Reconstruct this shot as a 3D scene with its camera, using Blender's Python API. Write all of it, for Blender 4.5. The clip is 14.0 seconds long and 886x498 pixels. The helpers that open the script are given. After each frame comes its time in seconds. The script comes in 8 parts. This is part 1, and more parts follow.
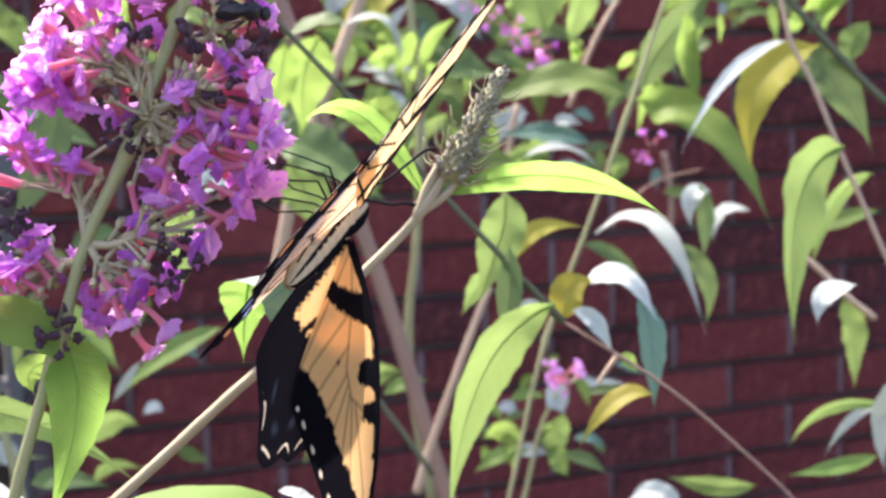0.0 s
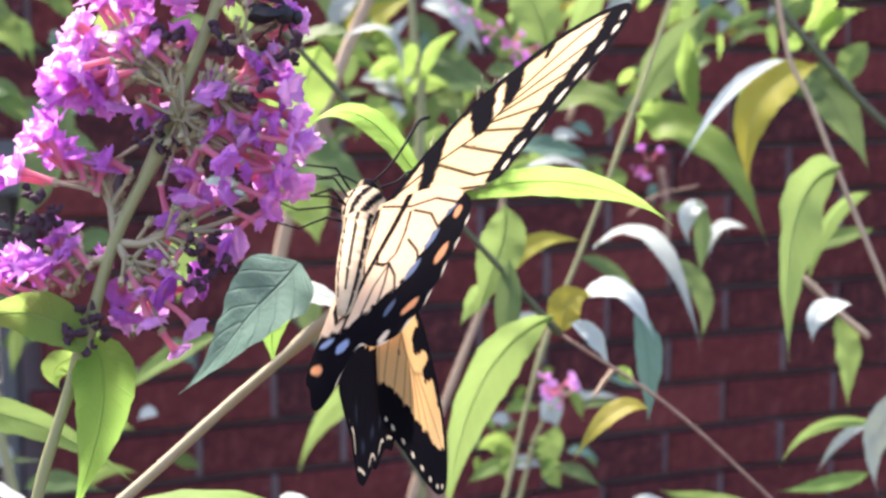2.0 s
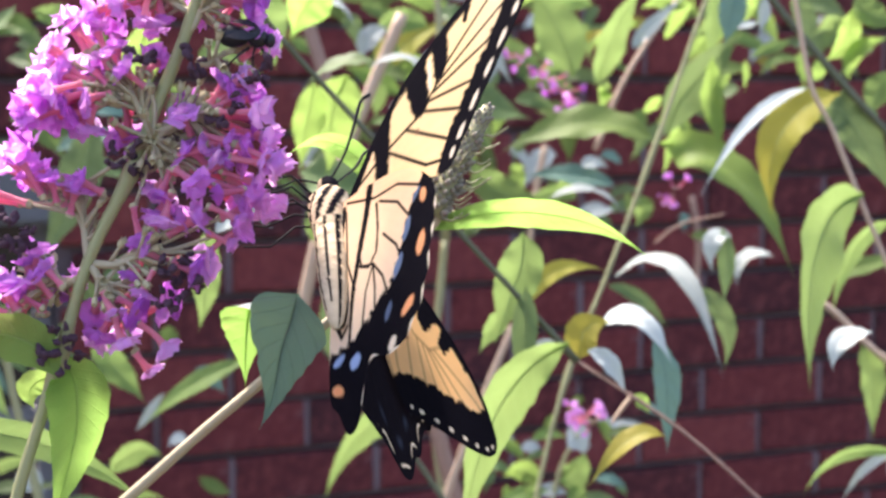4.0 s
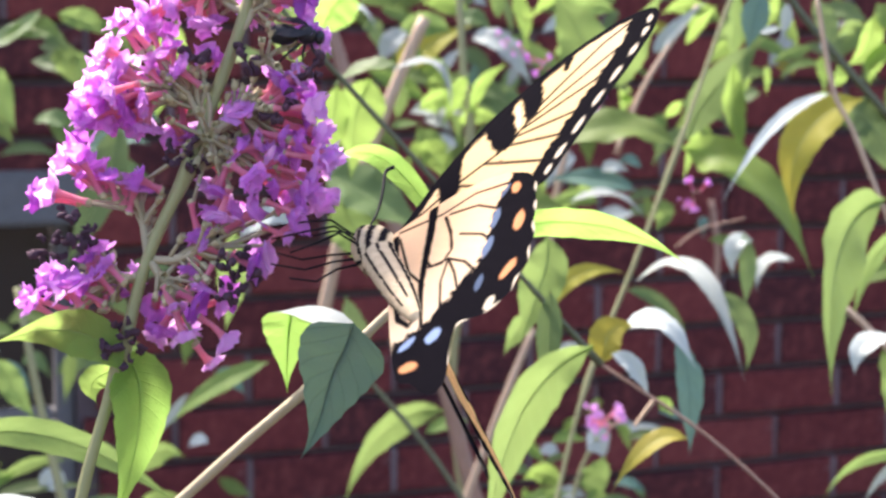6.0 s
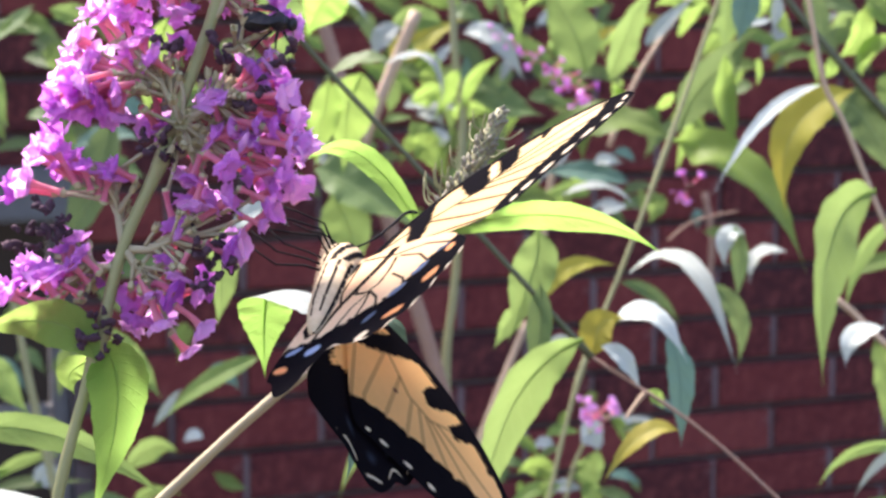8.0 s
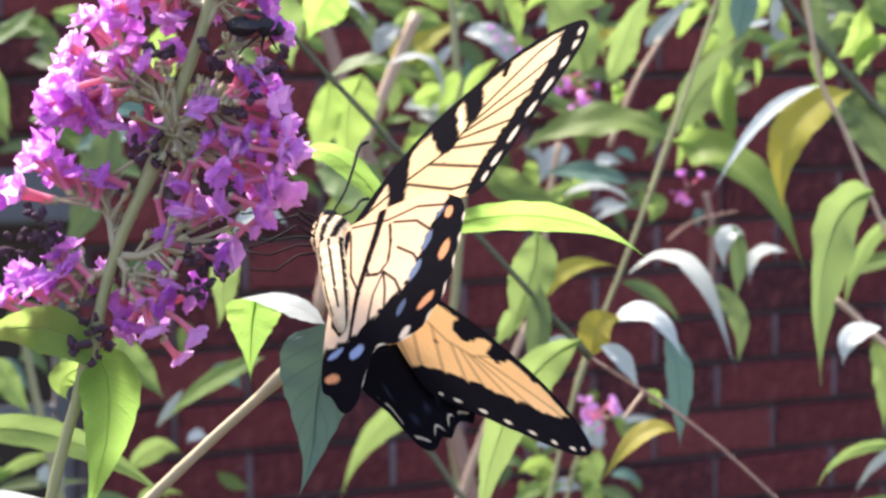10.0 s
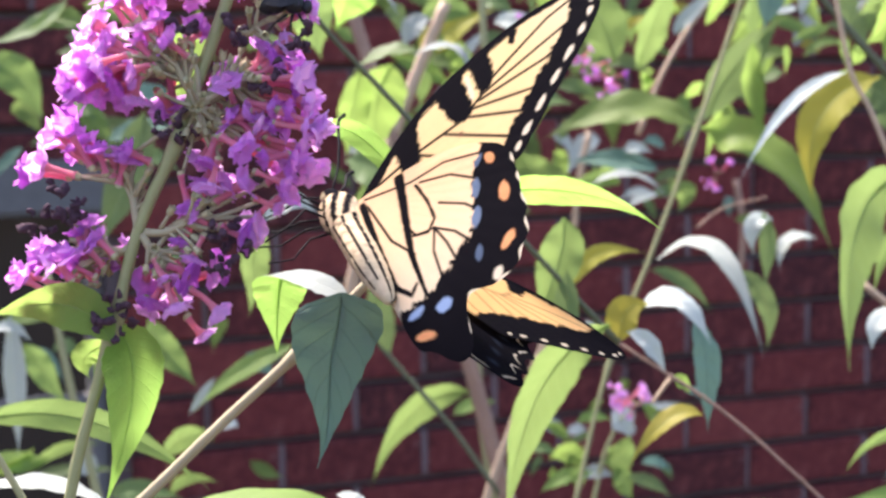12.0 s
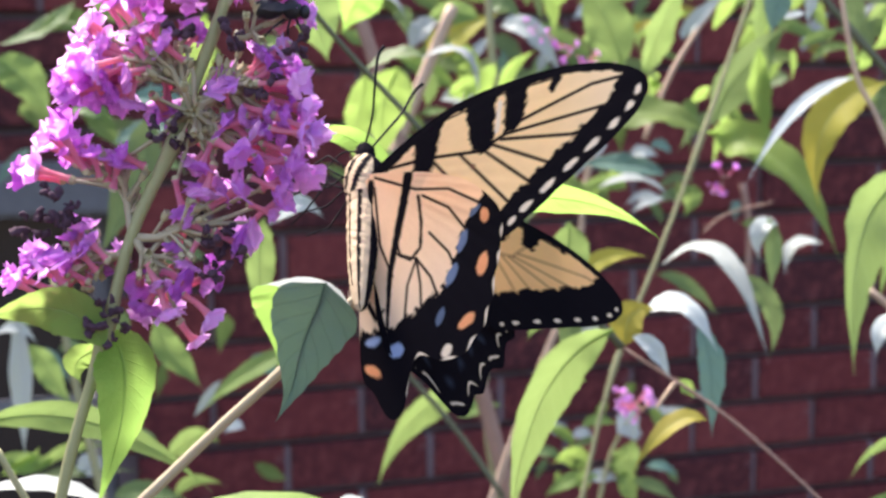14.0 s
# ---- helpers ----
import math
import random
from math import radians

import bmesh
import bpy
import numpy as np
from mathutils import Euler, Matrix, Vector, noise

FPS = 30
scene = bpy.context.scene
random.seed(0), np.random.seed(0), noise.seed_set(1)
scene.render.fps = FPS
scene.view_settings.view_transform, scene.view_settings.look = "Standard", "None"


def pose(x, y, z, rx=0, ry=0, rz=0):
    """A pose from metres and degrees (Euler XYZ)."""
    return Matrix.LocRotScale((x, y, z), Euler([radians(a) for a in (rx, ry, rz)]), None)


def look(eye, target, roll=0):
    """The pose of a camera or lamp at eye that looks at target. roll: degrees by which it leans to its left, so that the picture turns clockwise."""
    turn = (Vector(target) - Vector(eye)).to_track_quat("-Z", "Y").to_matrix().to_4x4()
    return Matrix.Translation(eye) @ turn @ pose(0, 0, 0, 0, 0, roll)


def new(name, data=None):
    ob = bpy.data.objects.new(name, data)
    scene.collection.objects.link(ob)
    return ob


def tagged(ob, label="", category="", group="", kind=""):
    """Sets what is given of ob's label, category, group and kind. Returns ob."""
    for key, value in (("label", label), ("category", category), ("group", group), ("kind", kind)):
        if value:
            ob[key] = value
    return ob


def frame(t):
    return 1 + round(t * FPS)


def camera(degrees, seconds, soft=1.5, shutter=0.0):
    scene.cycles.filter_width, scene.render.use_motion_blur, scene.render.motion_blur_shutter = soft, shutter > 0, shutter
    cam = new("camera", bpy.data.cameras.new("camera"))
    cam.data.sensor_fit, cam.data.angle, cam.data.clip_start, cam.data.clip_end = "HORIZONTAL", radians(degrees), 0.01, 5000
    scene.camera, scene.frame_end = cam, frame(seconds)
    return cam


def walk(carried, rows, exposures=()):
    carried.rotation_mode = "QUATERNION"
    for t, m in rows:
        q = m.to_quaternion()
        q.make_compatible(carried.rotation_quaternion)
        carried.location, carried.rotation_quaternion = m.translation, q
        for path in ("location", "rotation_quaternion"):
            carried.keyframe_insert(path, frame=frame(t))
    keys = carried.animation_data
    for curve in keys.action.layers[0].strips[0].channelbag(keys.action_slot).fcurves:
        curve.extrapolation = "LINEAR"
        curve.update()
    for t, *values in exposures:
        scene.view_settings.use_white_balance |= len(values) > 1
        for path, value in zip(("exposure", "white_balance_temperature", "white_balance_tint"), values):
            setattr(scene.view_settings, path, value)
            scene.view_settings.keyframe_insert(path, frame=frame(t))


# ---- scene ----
cam = camera(32.0, 14.0, soft=2.7)
cam.data.dof.use_dof, cam.data.dof.focus_distance, cam.data.dof.aperture_fstop = True, 0.265, 42.0
PATH = [
    (0, pose(0.0013, 0.0124, 1.3990, 81.66, 0.93, -21.84)),
    (0.5, pose(-0.0001, 0.0109, 1.3992, 81.75, 0.61, -21.85)),
    (1, pose(-0.0003, 0.0083, 1.4001, 81.79, 0.54, -21.94)),
    (1.5, pose(-0.0029, 0.0079, 1.4001, 81.81, 0.16, -21.85)),
    (2, pose(-0.0022, 0.0086, 1.3999, 82.06, -0.14, -21.89)),
    (2.5, pose(-0.0009, 0.0062, 1.4000, 82.30, -0.07, -21.79)),
    (3, pose(0.0019, 0.0041, 1.4002, 82.67, 0.40, -21.46)),
    (3.5, pose(0.0030, 0.0033, 1.3999, 82.97, 0.23, -20.93)),
    (6, pose(-0.0016, -0.0001, 1.4007, 83.21, -0.26, -19.86)),
    (6.5, pose(-0.0028, -0.0010, 1.4014, 83.04, -0.19, -19.84)),
    (7, pose(-0.0009, -0.0008, 1.4010, 83.06, -0.05, -20.00)),
    (7.5, pose(-0.0000, 0.0000, 1.4000, 83.00, -0.00, -20.00)),
    (8, pose(0.0004, -0.0011, 1.4004, 83.00, 0.04, -20.02)),
    (8.5, pose(0.0001, -0.0018, 1.4007, 83.14, 0.08, -20.08)),
    (11, pose(0.0000, -0.0100, 1.4024, 82.79, 0.54, -19.53)),
    (11.5, pose(-0.0001, -0.0120, 1.4025, 82.77, 0.65, -19.07)),
    (12, pose(-0.0003, -0.0096, 1.4010, 82.62, 0.59, -18.81)),
    (12.5, pose(0.0005, -0.0088, 1.4000, 82.37, 0.30, -18.74)),
    (13, pose(0.0001, -0.0092, 1.4005, 82.34, 0.27, -18.76)),
    (13.5, pose(-0.0001, -0.0108, 1.4012, 82.47, 0.24, -18.70)),
    (14, pose(0.0002, -0.0105, 1.4016, 82.71, 0.35, -18.51)),
]
walk(cam, PATH, exposures=[(0, 1.93, 6650, 21), (3.6, 1.93, 6650, 21), (6, 1.84, 6650, 21), (14, 1.81, 6650, 21)])

# ---------------------------------------------------------------- world, sun
SUN_ELEVATION, SUN_TURN = 57.0, -22.0


def lights():
    world = bpy.data.worlds.new("overcast_sky")
    scene.world = world
    world.use_nodes = True
    nodes, links = world.node_tree.nodes, world.node_tree.links
    sky = nodes.new("ShaderNodeTexSky")
    sky.sky_type, sky.sun_disc = "NISHITA", False
    sky.sun_elevation, sky.sun_rotation = radians(SUN_ELEVATION), radians(SUN_TURN)
    sky.air_density, sky.dust_density = 1.0, 3.0
    links.new(sky.outputs[0], nodes["Background"].inputs[0])
    nodes["Background"].inputs[1].default_value = 0.15
    sun = bpy.data.lights.new("sun", "SUN")
    sun.energy, sun.angle, sun.color = 3.7, radians(12.0), (1.0, 0.95, 0.88)
    lamp = new("sun", sun)
    e, a = radians(SUN_ELEVATION), radians(SUN_TURN)
    way = Vector((math.sin(a) * math.cos(e), math.cos(a) * math.cos(e), math.sin(e)))
    lamp.matrix_world = look(way * 20, (0, 0, 0))
    tagged(lamp, "high soft sun above the garden", "sun", kind="structure")


lights()


# ---------------------------------------------------------------- materials
class Nodes:
    """A small writer of node trees."""

    def __init__(self, name):
        self.mat = bpy.data.materials.new(name)
        self.mat.use_nodes = True
        self.tree = self.mat.node_tree
        self.bsdf = self.tree.nodes["Principled BSDF"]
        self.out = self.tree.nodes["Material Output"]

    def add(self, kind, **values):
        node = self.tree.nodes.new("ShaderNode" + kind)
        for key, value in values.items():
            if key in node.inputs:
                self.put(node.inputs[key], value)
        return node

    def put(self, socket, value):
        if isinstance(value, bpy.types.NodeSocket):
            self.tree.links.new(value, socket)
        elif isinstance(value, (tuple, list)) and len(value) == 3 and socket.type == "RGBA":
            socket.default_value = (*value, 1.0)
        else:
            socket.default_value = value

    def math(self, op, a, b=0.0, clamp=False):
        node = self.tree.nodes.new("ShaderNodeMath")
        node.operation, node.use_clamp = op, clamp
        self.put(node.inputs[0], a)
        self.put(node.inputs[1], b)
        return node.outputs[0]

    def mix(self, factor, a, b):
        node = self.tree.nodes.new("ShaderNodeMix")
        node.data_type = "RGBA"
        self.put(node.inputs["Factor"], factor)
        self.put([s for s in node.inputs if s.name == "A" and s.type == "RGBA"][0], a)
        self.put([s for s in node.inputs if s.name == "B" and s.type == "RGBA"][0], b)
        return [s for s in node.outputs if s.type == "RGBA"][0]

    def ramp(self, factor, *stops):
        node = self.tree.nodes.new("ShaderNodeValToRGB")
        self.put(node.inputs[0], factor)
        while len(node.color_ramp.elements) < len(stops):
            node.color_ramp.elements.new(0.5)
        for element, (place, colour) in zip(node.color_ramp.elements, stops):
            element.position, element.color = place, (*colour, 1.0)
        return node.outputs[0]

    def noise(self, scale, detail=4.0, rough=0.55, coords="Object"):
        node = self.add("TexNoise", Scale=scale, Detail=detail, Roughness=rough)
        where = self.tree.nodes.new("ShaderNodeTexCoord")
        self.tree.links.new(where.outputs[coords], node.inputs["Vector"])
        return node.outputs[0]

    def random(self):
        return self.tree.nodes.new("ShaderNodeObjectInfo").outputs["Random"]

    def bump(self, height, strength, distance):
        node = self.add("Bump", Strength=strength, Distance=distance, Height=height)
        return node.outputs[0]

    def set(self, **values):
        for key, value in values.items():
            self.put(self.bsdf.inputs[key.replace("_", " ")], value)
        return self

    def glow_through(self, colour, share, normal=None):
        """Lets part of the light pass through a thin sheet."""
        thin = self.add("BsdfTranslucent", Color=colour)
        if normal is not None:
            self.put(thin.inputs["Normal"], normal)
        mixer = self.add("MixShader")
        self.put(mixer.inputs[0], share)
        self.tree.links.new(self.bsdf.outputs[0], mixer.inputs[1])
        self.tree.links.new(thin.outputs[0], mixer.inputs[2])
        self.tree.links.new(mixer.outputs[0], self.out.inputs[0])
        return self.mat


def leaf_material(name, dark, light, through_colour, share, rough=0.45, vein=(0.35, 0.45, 0.18), ribs=0.13, pairs=13.0):
    n = Nodes(name)
    uv = n.tree.nodes.new("ShaderNodeUVMap")
    split = n.add("SeparateXYZ", Vector=uv.outputs[0])
    along, across = split.outputs[0], n.math("ABSOLUTE", split.outputs[1])
    rib = n.math("SUBTRACT", 1.0, n.math("MULTIPLY", across, 18.0), True)
    wave = n.math("FRACT", n.math("SUBTRACT", n.math("MULTIPLY", along, pairs), n.math("MULTIPLY", across, 1.6)))
    side = n.math("SUBTRACT", 1.0, n.math("MULTIPLY", n.math("ABSOLUTE", n.math("SUBTRACT", wave, 0.5)), 9.0), True)
    net = n.noise(900.0, 3.0, 0.6)
    blotch = n.noise(45.0, 3.0, 0.6)
    colour = n.mix(blotch, dark, light)
    shade = n.math("ADD", 0.78, n.math("MULTIPLY", n.random(), 0.44))
    hue = n.add("HueSaturation", Color=colour, Value=shade)
    n.put(hue.inputs["Hue"], n.math("ADD", 0.488, n.math("MULTIPLY", n.random(), 0.024)))
    veins = n.math("MAXIMUM", n.math("MULTIPLY", rib, 0.75), n.math("MULTIPLY", side, ribs))
    colour = n.mix(veins, hue.outputs[0], vein)
    relief = n.math("ADD", n.math("MULTIPLY", veins, -1.0), n.math("MULTIPLY", net, 0.5))
    normal = n.bump(relief, 0.55, 0.0006)
    n.set(Base_Color=colour, Roughness=n.math("ADD", rough + 0.02, n.math("MULTIPLY", blotch, 0.2)), Normal=normal)
    n.set(Specular_IOR_Level=0.28)
    thin = n.mix(n.math("MULTIPLY", veins, 0.38), through_colour, tuple(c * 0.55 for c in through_colour))
    thin = n.mix(n.math("MULTIPLY", blotch, 0.35), thin, tuple(c * 0.7 for c in through_colour))
    return n.glow_through(thin, share, normal)


def stem_material(name, a, b, scale=180.0, rough=0.6):
    n = Nodes(name)
    grain = n.noise(scale, 5.0, 0.65)
    patch = n.noise(scale / 8, 2.0, 0.5)
    colour = n.mix(n.math("MULTIPLY", n.math("ADD", grain, patch), 0.5), a, b)
    n.set(Base_Color=colour, Roughness=rough, Normal=n.bump(grain, 0.4, 0.0006))
    return n.mat


def plain(name, a, b, scale, rough, bump=0.3, distance=0.0005, metal=0.0, gloss=0.5):
    n = Nodes(name)
    grain = n.noise(scale, 5.0, 0.6)
    n.set(Base_Color=n.mix(grain, a, b), Roughness=rough, Metallic=metal, Specular_IOR_Level=gloss, Normal=n.bump(grain, bump, distance))
    return n.mat


LEAF = {
    "green": leaf_material("green_leaf", (0.10, 0.18, 0.035), (0.17, 0.27, 0.06), (0.32, 0.48, 0.15), 0.45),
    "dull": leaf_material("dull_leaf", (0.08, 0.14, 0.04), (0.13, 0.20, 0.07), (0.24, 0.35, 0.13), 0.38),
    # bright and lime: backlit copies of green, the extra glow put into the colour
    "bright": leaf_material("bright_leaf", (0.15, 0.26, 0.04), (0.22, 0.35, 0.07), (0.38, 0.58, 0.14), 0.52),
    "lime": leaf_material("backlit_leaf", (0.15, 0.27, 0.04), (0.22, 0.36, 0.07), (0.43, 0.76, 0.16), 0.66),
    "olive": leaf_material("yellowing_leaf", (0.24, 0.24, 0.03), (0.38, 0.34, 0.04), (0.56, 0.50, 0.08), 0.45),
    # dark: shaded copy, its shade put into the colour and low see-through share
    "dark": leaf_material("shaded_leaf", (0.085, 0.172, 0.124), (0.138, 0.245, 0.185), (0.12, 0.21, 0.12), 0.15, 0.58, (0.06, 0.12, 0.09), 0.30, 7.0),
    # pale: felted undersides, and upper sides whose sun glare is put into the colour
    "pale": leaf_material("felt_and_glare_leaf", (0.33, 0.375, 0.335), (0.46, 0.51, 0.455), (0.28, 0.36, 0.24), 0.2, 0.75,
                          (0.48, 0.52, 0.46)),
}
STEM = {
    "green": stem_material("green_stem", (0.21, 0.22, 0.09), (0.33, 0.33, 0.17)),
    "olive": stem_material("olive_stem", (0.20, 0.215, 0.085), (0.34, 0.345, 0.16)),
    "straw": stem_material("straw_stem", (0.27, 0.235, 0.13), (0.42, 0.37, 0.24)),
    "brown": stem_material("brown_twig", (0.20, 0.12, 0.085), (0.36, 0.23, 0.17), 120.0, 0.75),
    "tan": stem_material("tan_twig", (0.36, 0.25, 0.16), (0.54, 0.41, 0.29), 120.0, 0.7),
    "dark": stem_material("dark_twig", (0.06, 0.075, 0.035), (0.12, 0.13, 0.07), 120.0, 0.7),
}


def petal_material():
    n = Nodes("lilac_petal")
    blotch = n.noise(420.0, 4.0, 0.6)
    fine = n.noise(2600.0, 3.0, 0.6)
    pick = n.random()
    colour = n.ramp(pick, (0.0, (0.34, 0.08, 0.46)), (0.22, (0.57, 0.21, 0.68)), (0.6, (0.69, 0.34, 0.78)), (1.0, (0.80, 0.53, 0.86)))
    colour = n.mix(n.math("MULTIPLY", blotch, 0.45), colour, (0.66, 0.26, 0.74))
    normal = n.bump(n.math("ADD", blotch, n.math("MULTIPLY", fine, 0.4)), 0.5, 0.0007)
    n.set(Base_Color=colour, Roughness=0.6, Normal=normal, Sheen_Weight=0.2)
    return n.glow_through(n.ramp(pick, (0.0, (0.56, 0.15, 0.65)), (0.2, (0.82, 0.31, 0.88)), (1.0, (0.96, 0.62, 0.96))), 0.66, normal)


def tube_material():
    n = Nodes("coral_flower_tube")
    grain = n.noise(700.0, 3.0, 0.6)
    colour = n.mix(n.random(), (0.56, 0.13, 0.23), (0.80, 0.30, 0.34))
    n.set(Base_Color=n.mix(n.math("MULTIPLY", grain, 0.6), colour, (0.62, 0.22, 0.42)), Roughness=0.55)
    return n.glow_through((0.92, 0.32, 0.40), 0.45)


PETAL, TUBE = petal_material(), tube_material()
THROAT = plain("dusky_throat", (0.36, 0.09, 0.16), (0.52, 0.16, 0.18), 900.0, 0.6)
CALYX = plain("straw_calyx", (0.30, 0.275, 0.15), (0.50, 0.455, 0.27), 900.0, 0.75)
WITHERED = plain("withered_flower", (0.022, 0.010, 0.018), (0.085, 0.038, 0.060), 700.0, 0.9, 0.6)
BUD = plain("grey_bud", (0.13, 0.125, 0.085), (0.31, 0.29, 0.21), 900.0, 0.8, 0.5)


# ---------------------------------------------------------------- shapes
def thing(name, place, label, category, group="", kind=""):
    ob = new(name)
    ob.matrix_world = Matrix.Translation(place)
    ob.empty_display_size = 0.01
    return tagged(ob, label, category, group, kind)


def mesh_of(name, verts, faces, mats, slots=None, uvs=None, smooth=True):
    me = bpy.data.meshes.new(name)
    me.from_pydata(verts, [], faces)
    for m in mats:
        me.materials.append(m)
    if slots is not None:
        me.polygons.foreach_set("material_index", slots)
    if uvs is not None:
        layer = me.uv_layers.new(name="UVMap")
        index = np.empty(len(me.loops), dtype=np.int32)
        me.loops.foreach_get("vertex_index", index)
        layer.data.foreach_set("uv", np.asarray(uvs, dtype=np.float32)[index].ravel())
    if smooth:
        me.polygons.foreach_set("use_smooth", [True] * len(me.polygons))
    me.update()
    return me


def part(name, mesh, parent, label="", place=None):
    """Links a mesh as one part of a thing or of a part."""
    ob = new(name, mesh)
    ob.parent = parent
    if place is not None:
        ob.matrix_basis = place
    return tagged(ob, label)


def curve_points(points, steps):
    """A smooth line through a few points."""
    p = [Vector(q) for q in points]
    p = [p[0] * 2 - p[1]] + p + [p[-1] * 2 - p[-2]]
    out = []
    for i in range(1, len(p) - 2):
        for k in range(steps):
            t = k / steps
            a, b, c, d = p[i - 1], p[i], p[i + 1], p[i + 2]
            out.append(0.5 * ((2 * b) + (c - a) * t + (2 * a - 5 * b + 4 * c - d) * t * t + (3 * b - a - 3 * c + d) * t ** 3))
    out.append(p[-2])
    return out


def tube_mesh(name, points, r0, r1, mat, sides=8, steps=5, bumps=0.06, swell=()):
    """A tapered stem; swell: places along it (0 to 1) with a thicker node."""
    line = curve_points(points, steps)
    verts, faces = [], []
    side = Vector((0.3, 0.2, 1.0))
    for i, q in enumerate(line):
        way = (line[min(i + 1, len(line) - 1)] - line[max(i - 1, 0)]).normalized()
        u = way.cross(side)
        u = (u if u.length > 1e-4 else way.cross(Vector((1, 0, 0)))).normalized()
        v = way.cross(u)
        s = i / (len(line) - 1)
        r = r0 + (r1 - r0) * s
        r *= 1 + bumps * noise.noise(q * 300) + sum(0.5 * math.exp(-((s - c) * len(line) / 1.2) ** 2) for c in swell)
        for k in range(sides):
            a = 2 * math.pi * k / sides
            verts.append(q + (u * math.cos(a) + v * math.sin(a)) * r)
    for i in range(len(line) - 1):
        for k in range(sides):
            a, b = i * sides + k, i * sides + (k + 1) % sides
            faces.append((a, b, b + sides, a + sides))
    faces.append(tuple(range(sides - 1, -1, -1)))
    faces.append(tuple(range((len(line) - 1) * sides, len(line) * sides)))
    return mesh_of(name, verts, faces, [mat])


def leaf_mesh(name, base, mid, tip, width, face, kind, fold=0.25, wavy=0.05, seed=0, blunt=0.0, stalk=0.03, calm=1.0):
    """A lance-shaped leaf blade from base over mid to tip; face: the way its upper side looks."""
    base, mid, tip = Vector(base), Vector(mid), Vector(tip)
    pull = mid * 2 - (base + tip) * 0.5
    rows, cols = 26, 9
    face = Vector(face).normalized()
    rng = random.Random(seed)
    f1, f2, p1, p2 = rng.uniform(5, 9), rng.uniform(14, 22), rng.uniform(0, 6), rng.uniform(0, 6)
    sway, lean, twist = calm * rng.uniform(-0.10, 0.10), rng.uniform(0, 6.3), calm * rng.uniform(-0.55, 0.55)
    verts, faces, uvs, ridge = [], [], [], []
    for i in range(rows + 1):
        s = i / rows
        q = base * (1 - s) ** 2 + pull * (2 * s * (1 - s)) + tip * s * s
        way = ((pull - base) * (1 - s) + (tip - pull) * s).normalized()
        across = way.cross(face).normalized()
        turn = Matrix.Rotation(twist * s * s, 3, way)
        across = turn @ across
        up = across.cross(way).normalized()
        q = q + across * (width * sway * math.sin(math.pi * s) * math.sin(4.2 * s + lean))
        e = (s - stalk) / (1 - stalk)
        if e <= 0:
            half = width * 0.035
        else:
            half = 0.5 * width * ((math.sin(math.pi * e ** (0.77 + blunt)) ** (0.88 + (0.95 + 1.2 * min(0.0, blunt)) * e * e - 0.3 * blunt)) * 0.98 + 0.02 * (1 - e))
            half = max(half, width * 0.035 * (1 - s) + 0.00005)
            half *= 1 + 0.03 * math.sin(f2 * 3 * s + p1) + 0.02 * math.sin(f2 * 7 * s + p2)
        for j in range(cols):
            v = 2 * j / (cols - 1) - 1
            lift = fold * abs(v) ** 1.3 * half - 0.35 * fold * abs(v) ** 3 * half
            lift += wavy * half * abs(v) * (math.sin(f1 * s * 3 + p1 + 2 * v) + 0.5 * math.sin(f2 * s + p2 - 2 * v))
            lift += 0.02 * half * math.sin(s * 41 - abs(v) * 5) * abs(v)
            verts.append(q + across * (v * half) + up * lift)
            uvs.append((s, v))
        ridge.append((q, across, up, width * 0.026 * (1 - 0.85 * s)))
    for i in range(rows):
        for j in range(cols - 1):
            a = i * cols + j
            faces.append((a, a + 1, a + cols + 1, a + cols))
    # the midrib stands out below the blade
    for q, across, up, r in ridge:
        for k in range(5):
            a = math.pi * k / 4
            verts.append(q + across * (r * math.cos(a)) - up * (r * 1.1 * math.sin(a)))
            uvs.append((0.5, 0.0))
    n = (rows + 1) * cols
    for i in range(rows):
        for k in range(4):
            a = n + i * 5 + k
            faces.append((a, a + 5, a + 6, a + 1))
    return mesh_of(name, verts, faces, [LEAF[kind]], uvs=uvs)


LEAF_COUNT = [0]


def leaf(plant, base, mid, tip, width, face, kind="green", fold=0.25, wavy=0.06, blunt=0.0, label="", calm=1.0):
    """Adds one leaf, given in the garden's space at the still moment, to a plant."""
    LEAF_COUNT[0] += 1
    o = plant.matrix_world.translation
    me = leaf_mesh("leaf", *(Vector(q) - o for q in (base, mid, tip)), width, face, kind, fold, wavy, LEAF_COUNT[0], blunt, calm=calm)
    return part("leaf", me, plant, label)


def stem(plant, points, r0, r1, kind="green", name="stem", sides=8, swell=(), label=""):
    o = plant.matrix_world.translation
    return part(name, tube_mesh(name, [Vector(q) - o for q in points], r0, r1, STEM[kind], sides, swell=swell), plant, label)


# ---------------------------------------------------------------- ground, brick wall, window
WALL_Y, PITCH_X, PITCH_Z, JOINT = 2.1, 0.215, 0.0755, 0.0105
WALL_TOP, BED = 2.96, 0.848
OPEN_X0, OPEN_X1, OPEN_Z0, OPEN_Z1 = -0.95, 0.235, 0.3105, 1.188


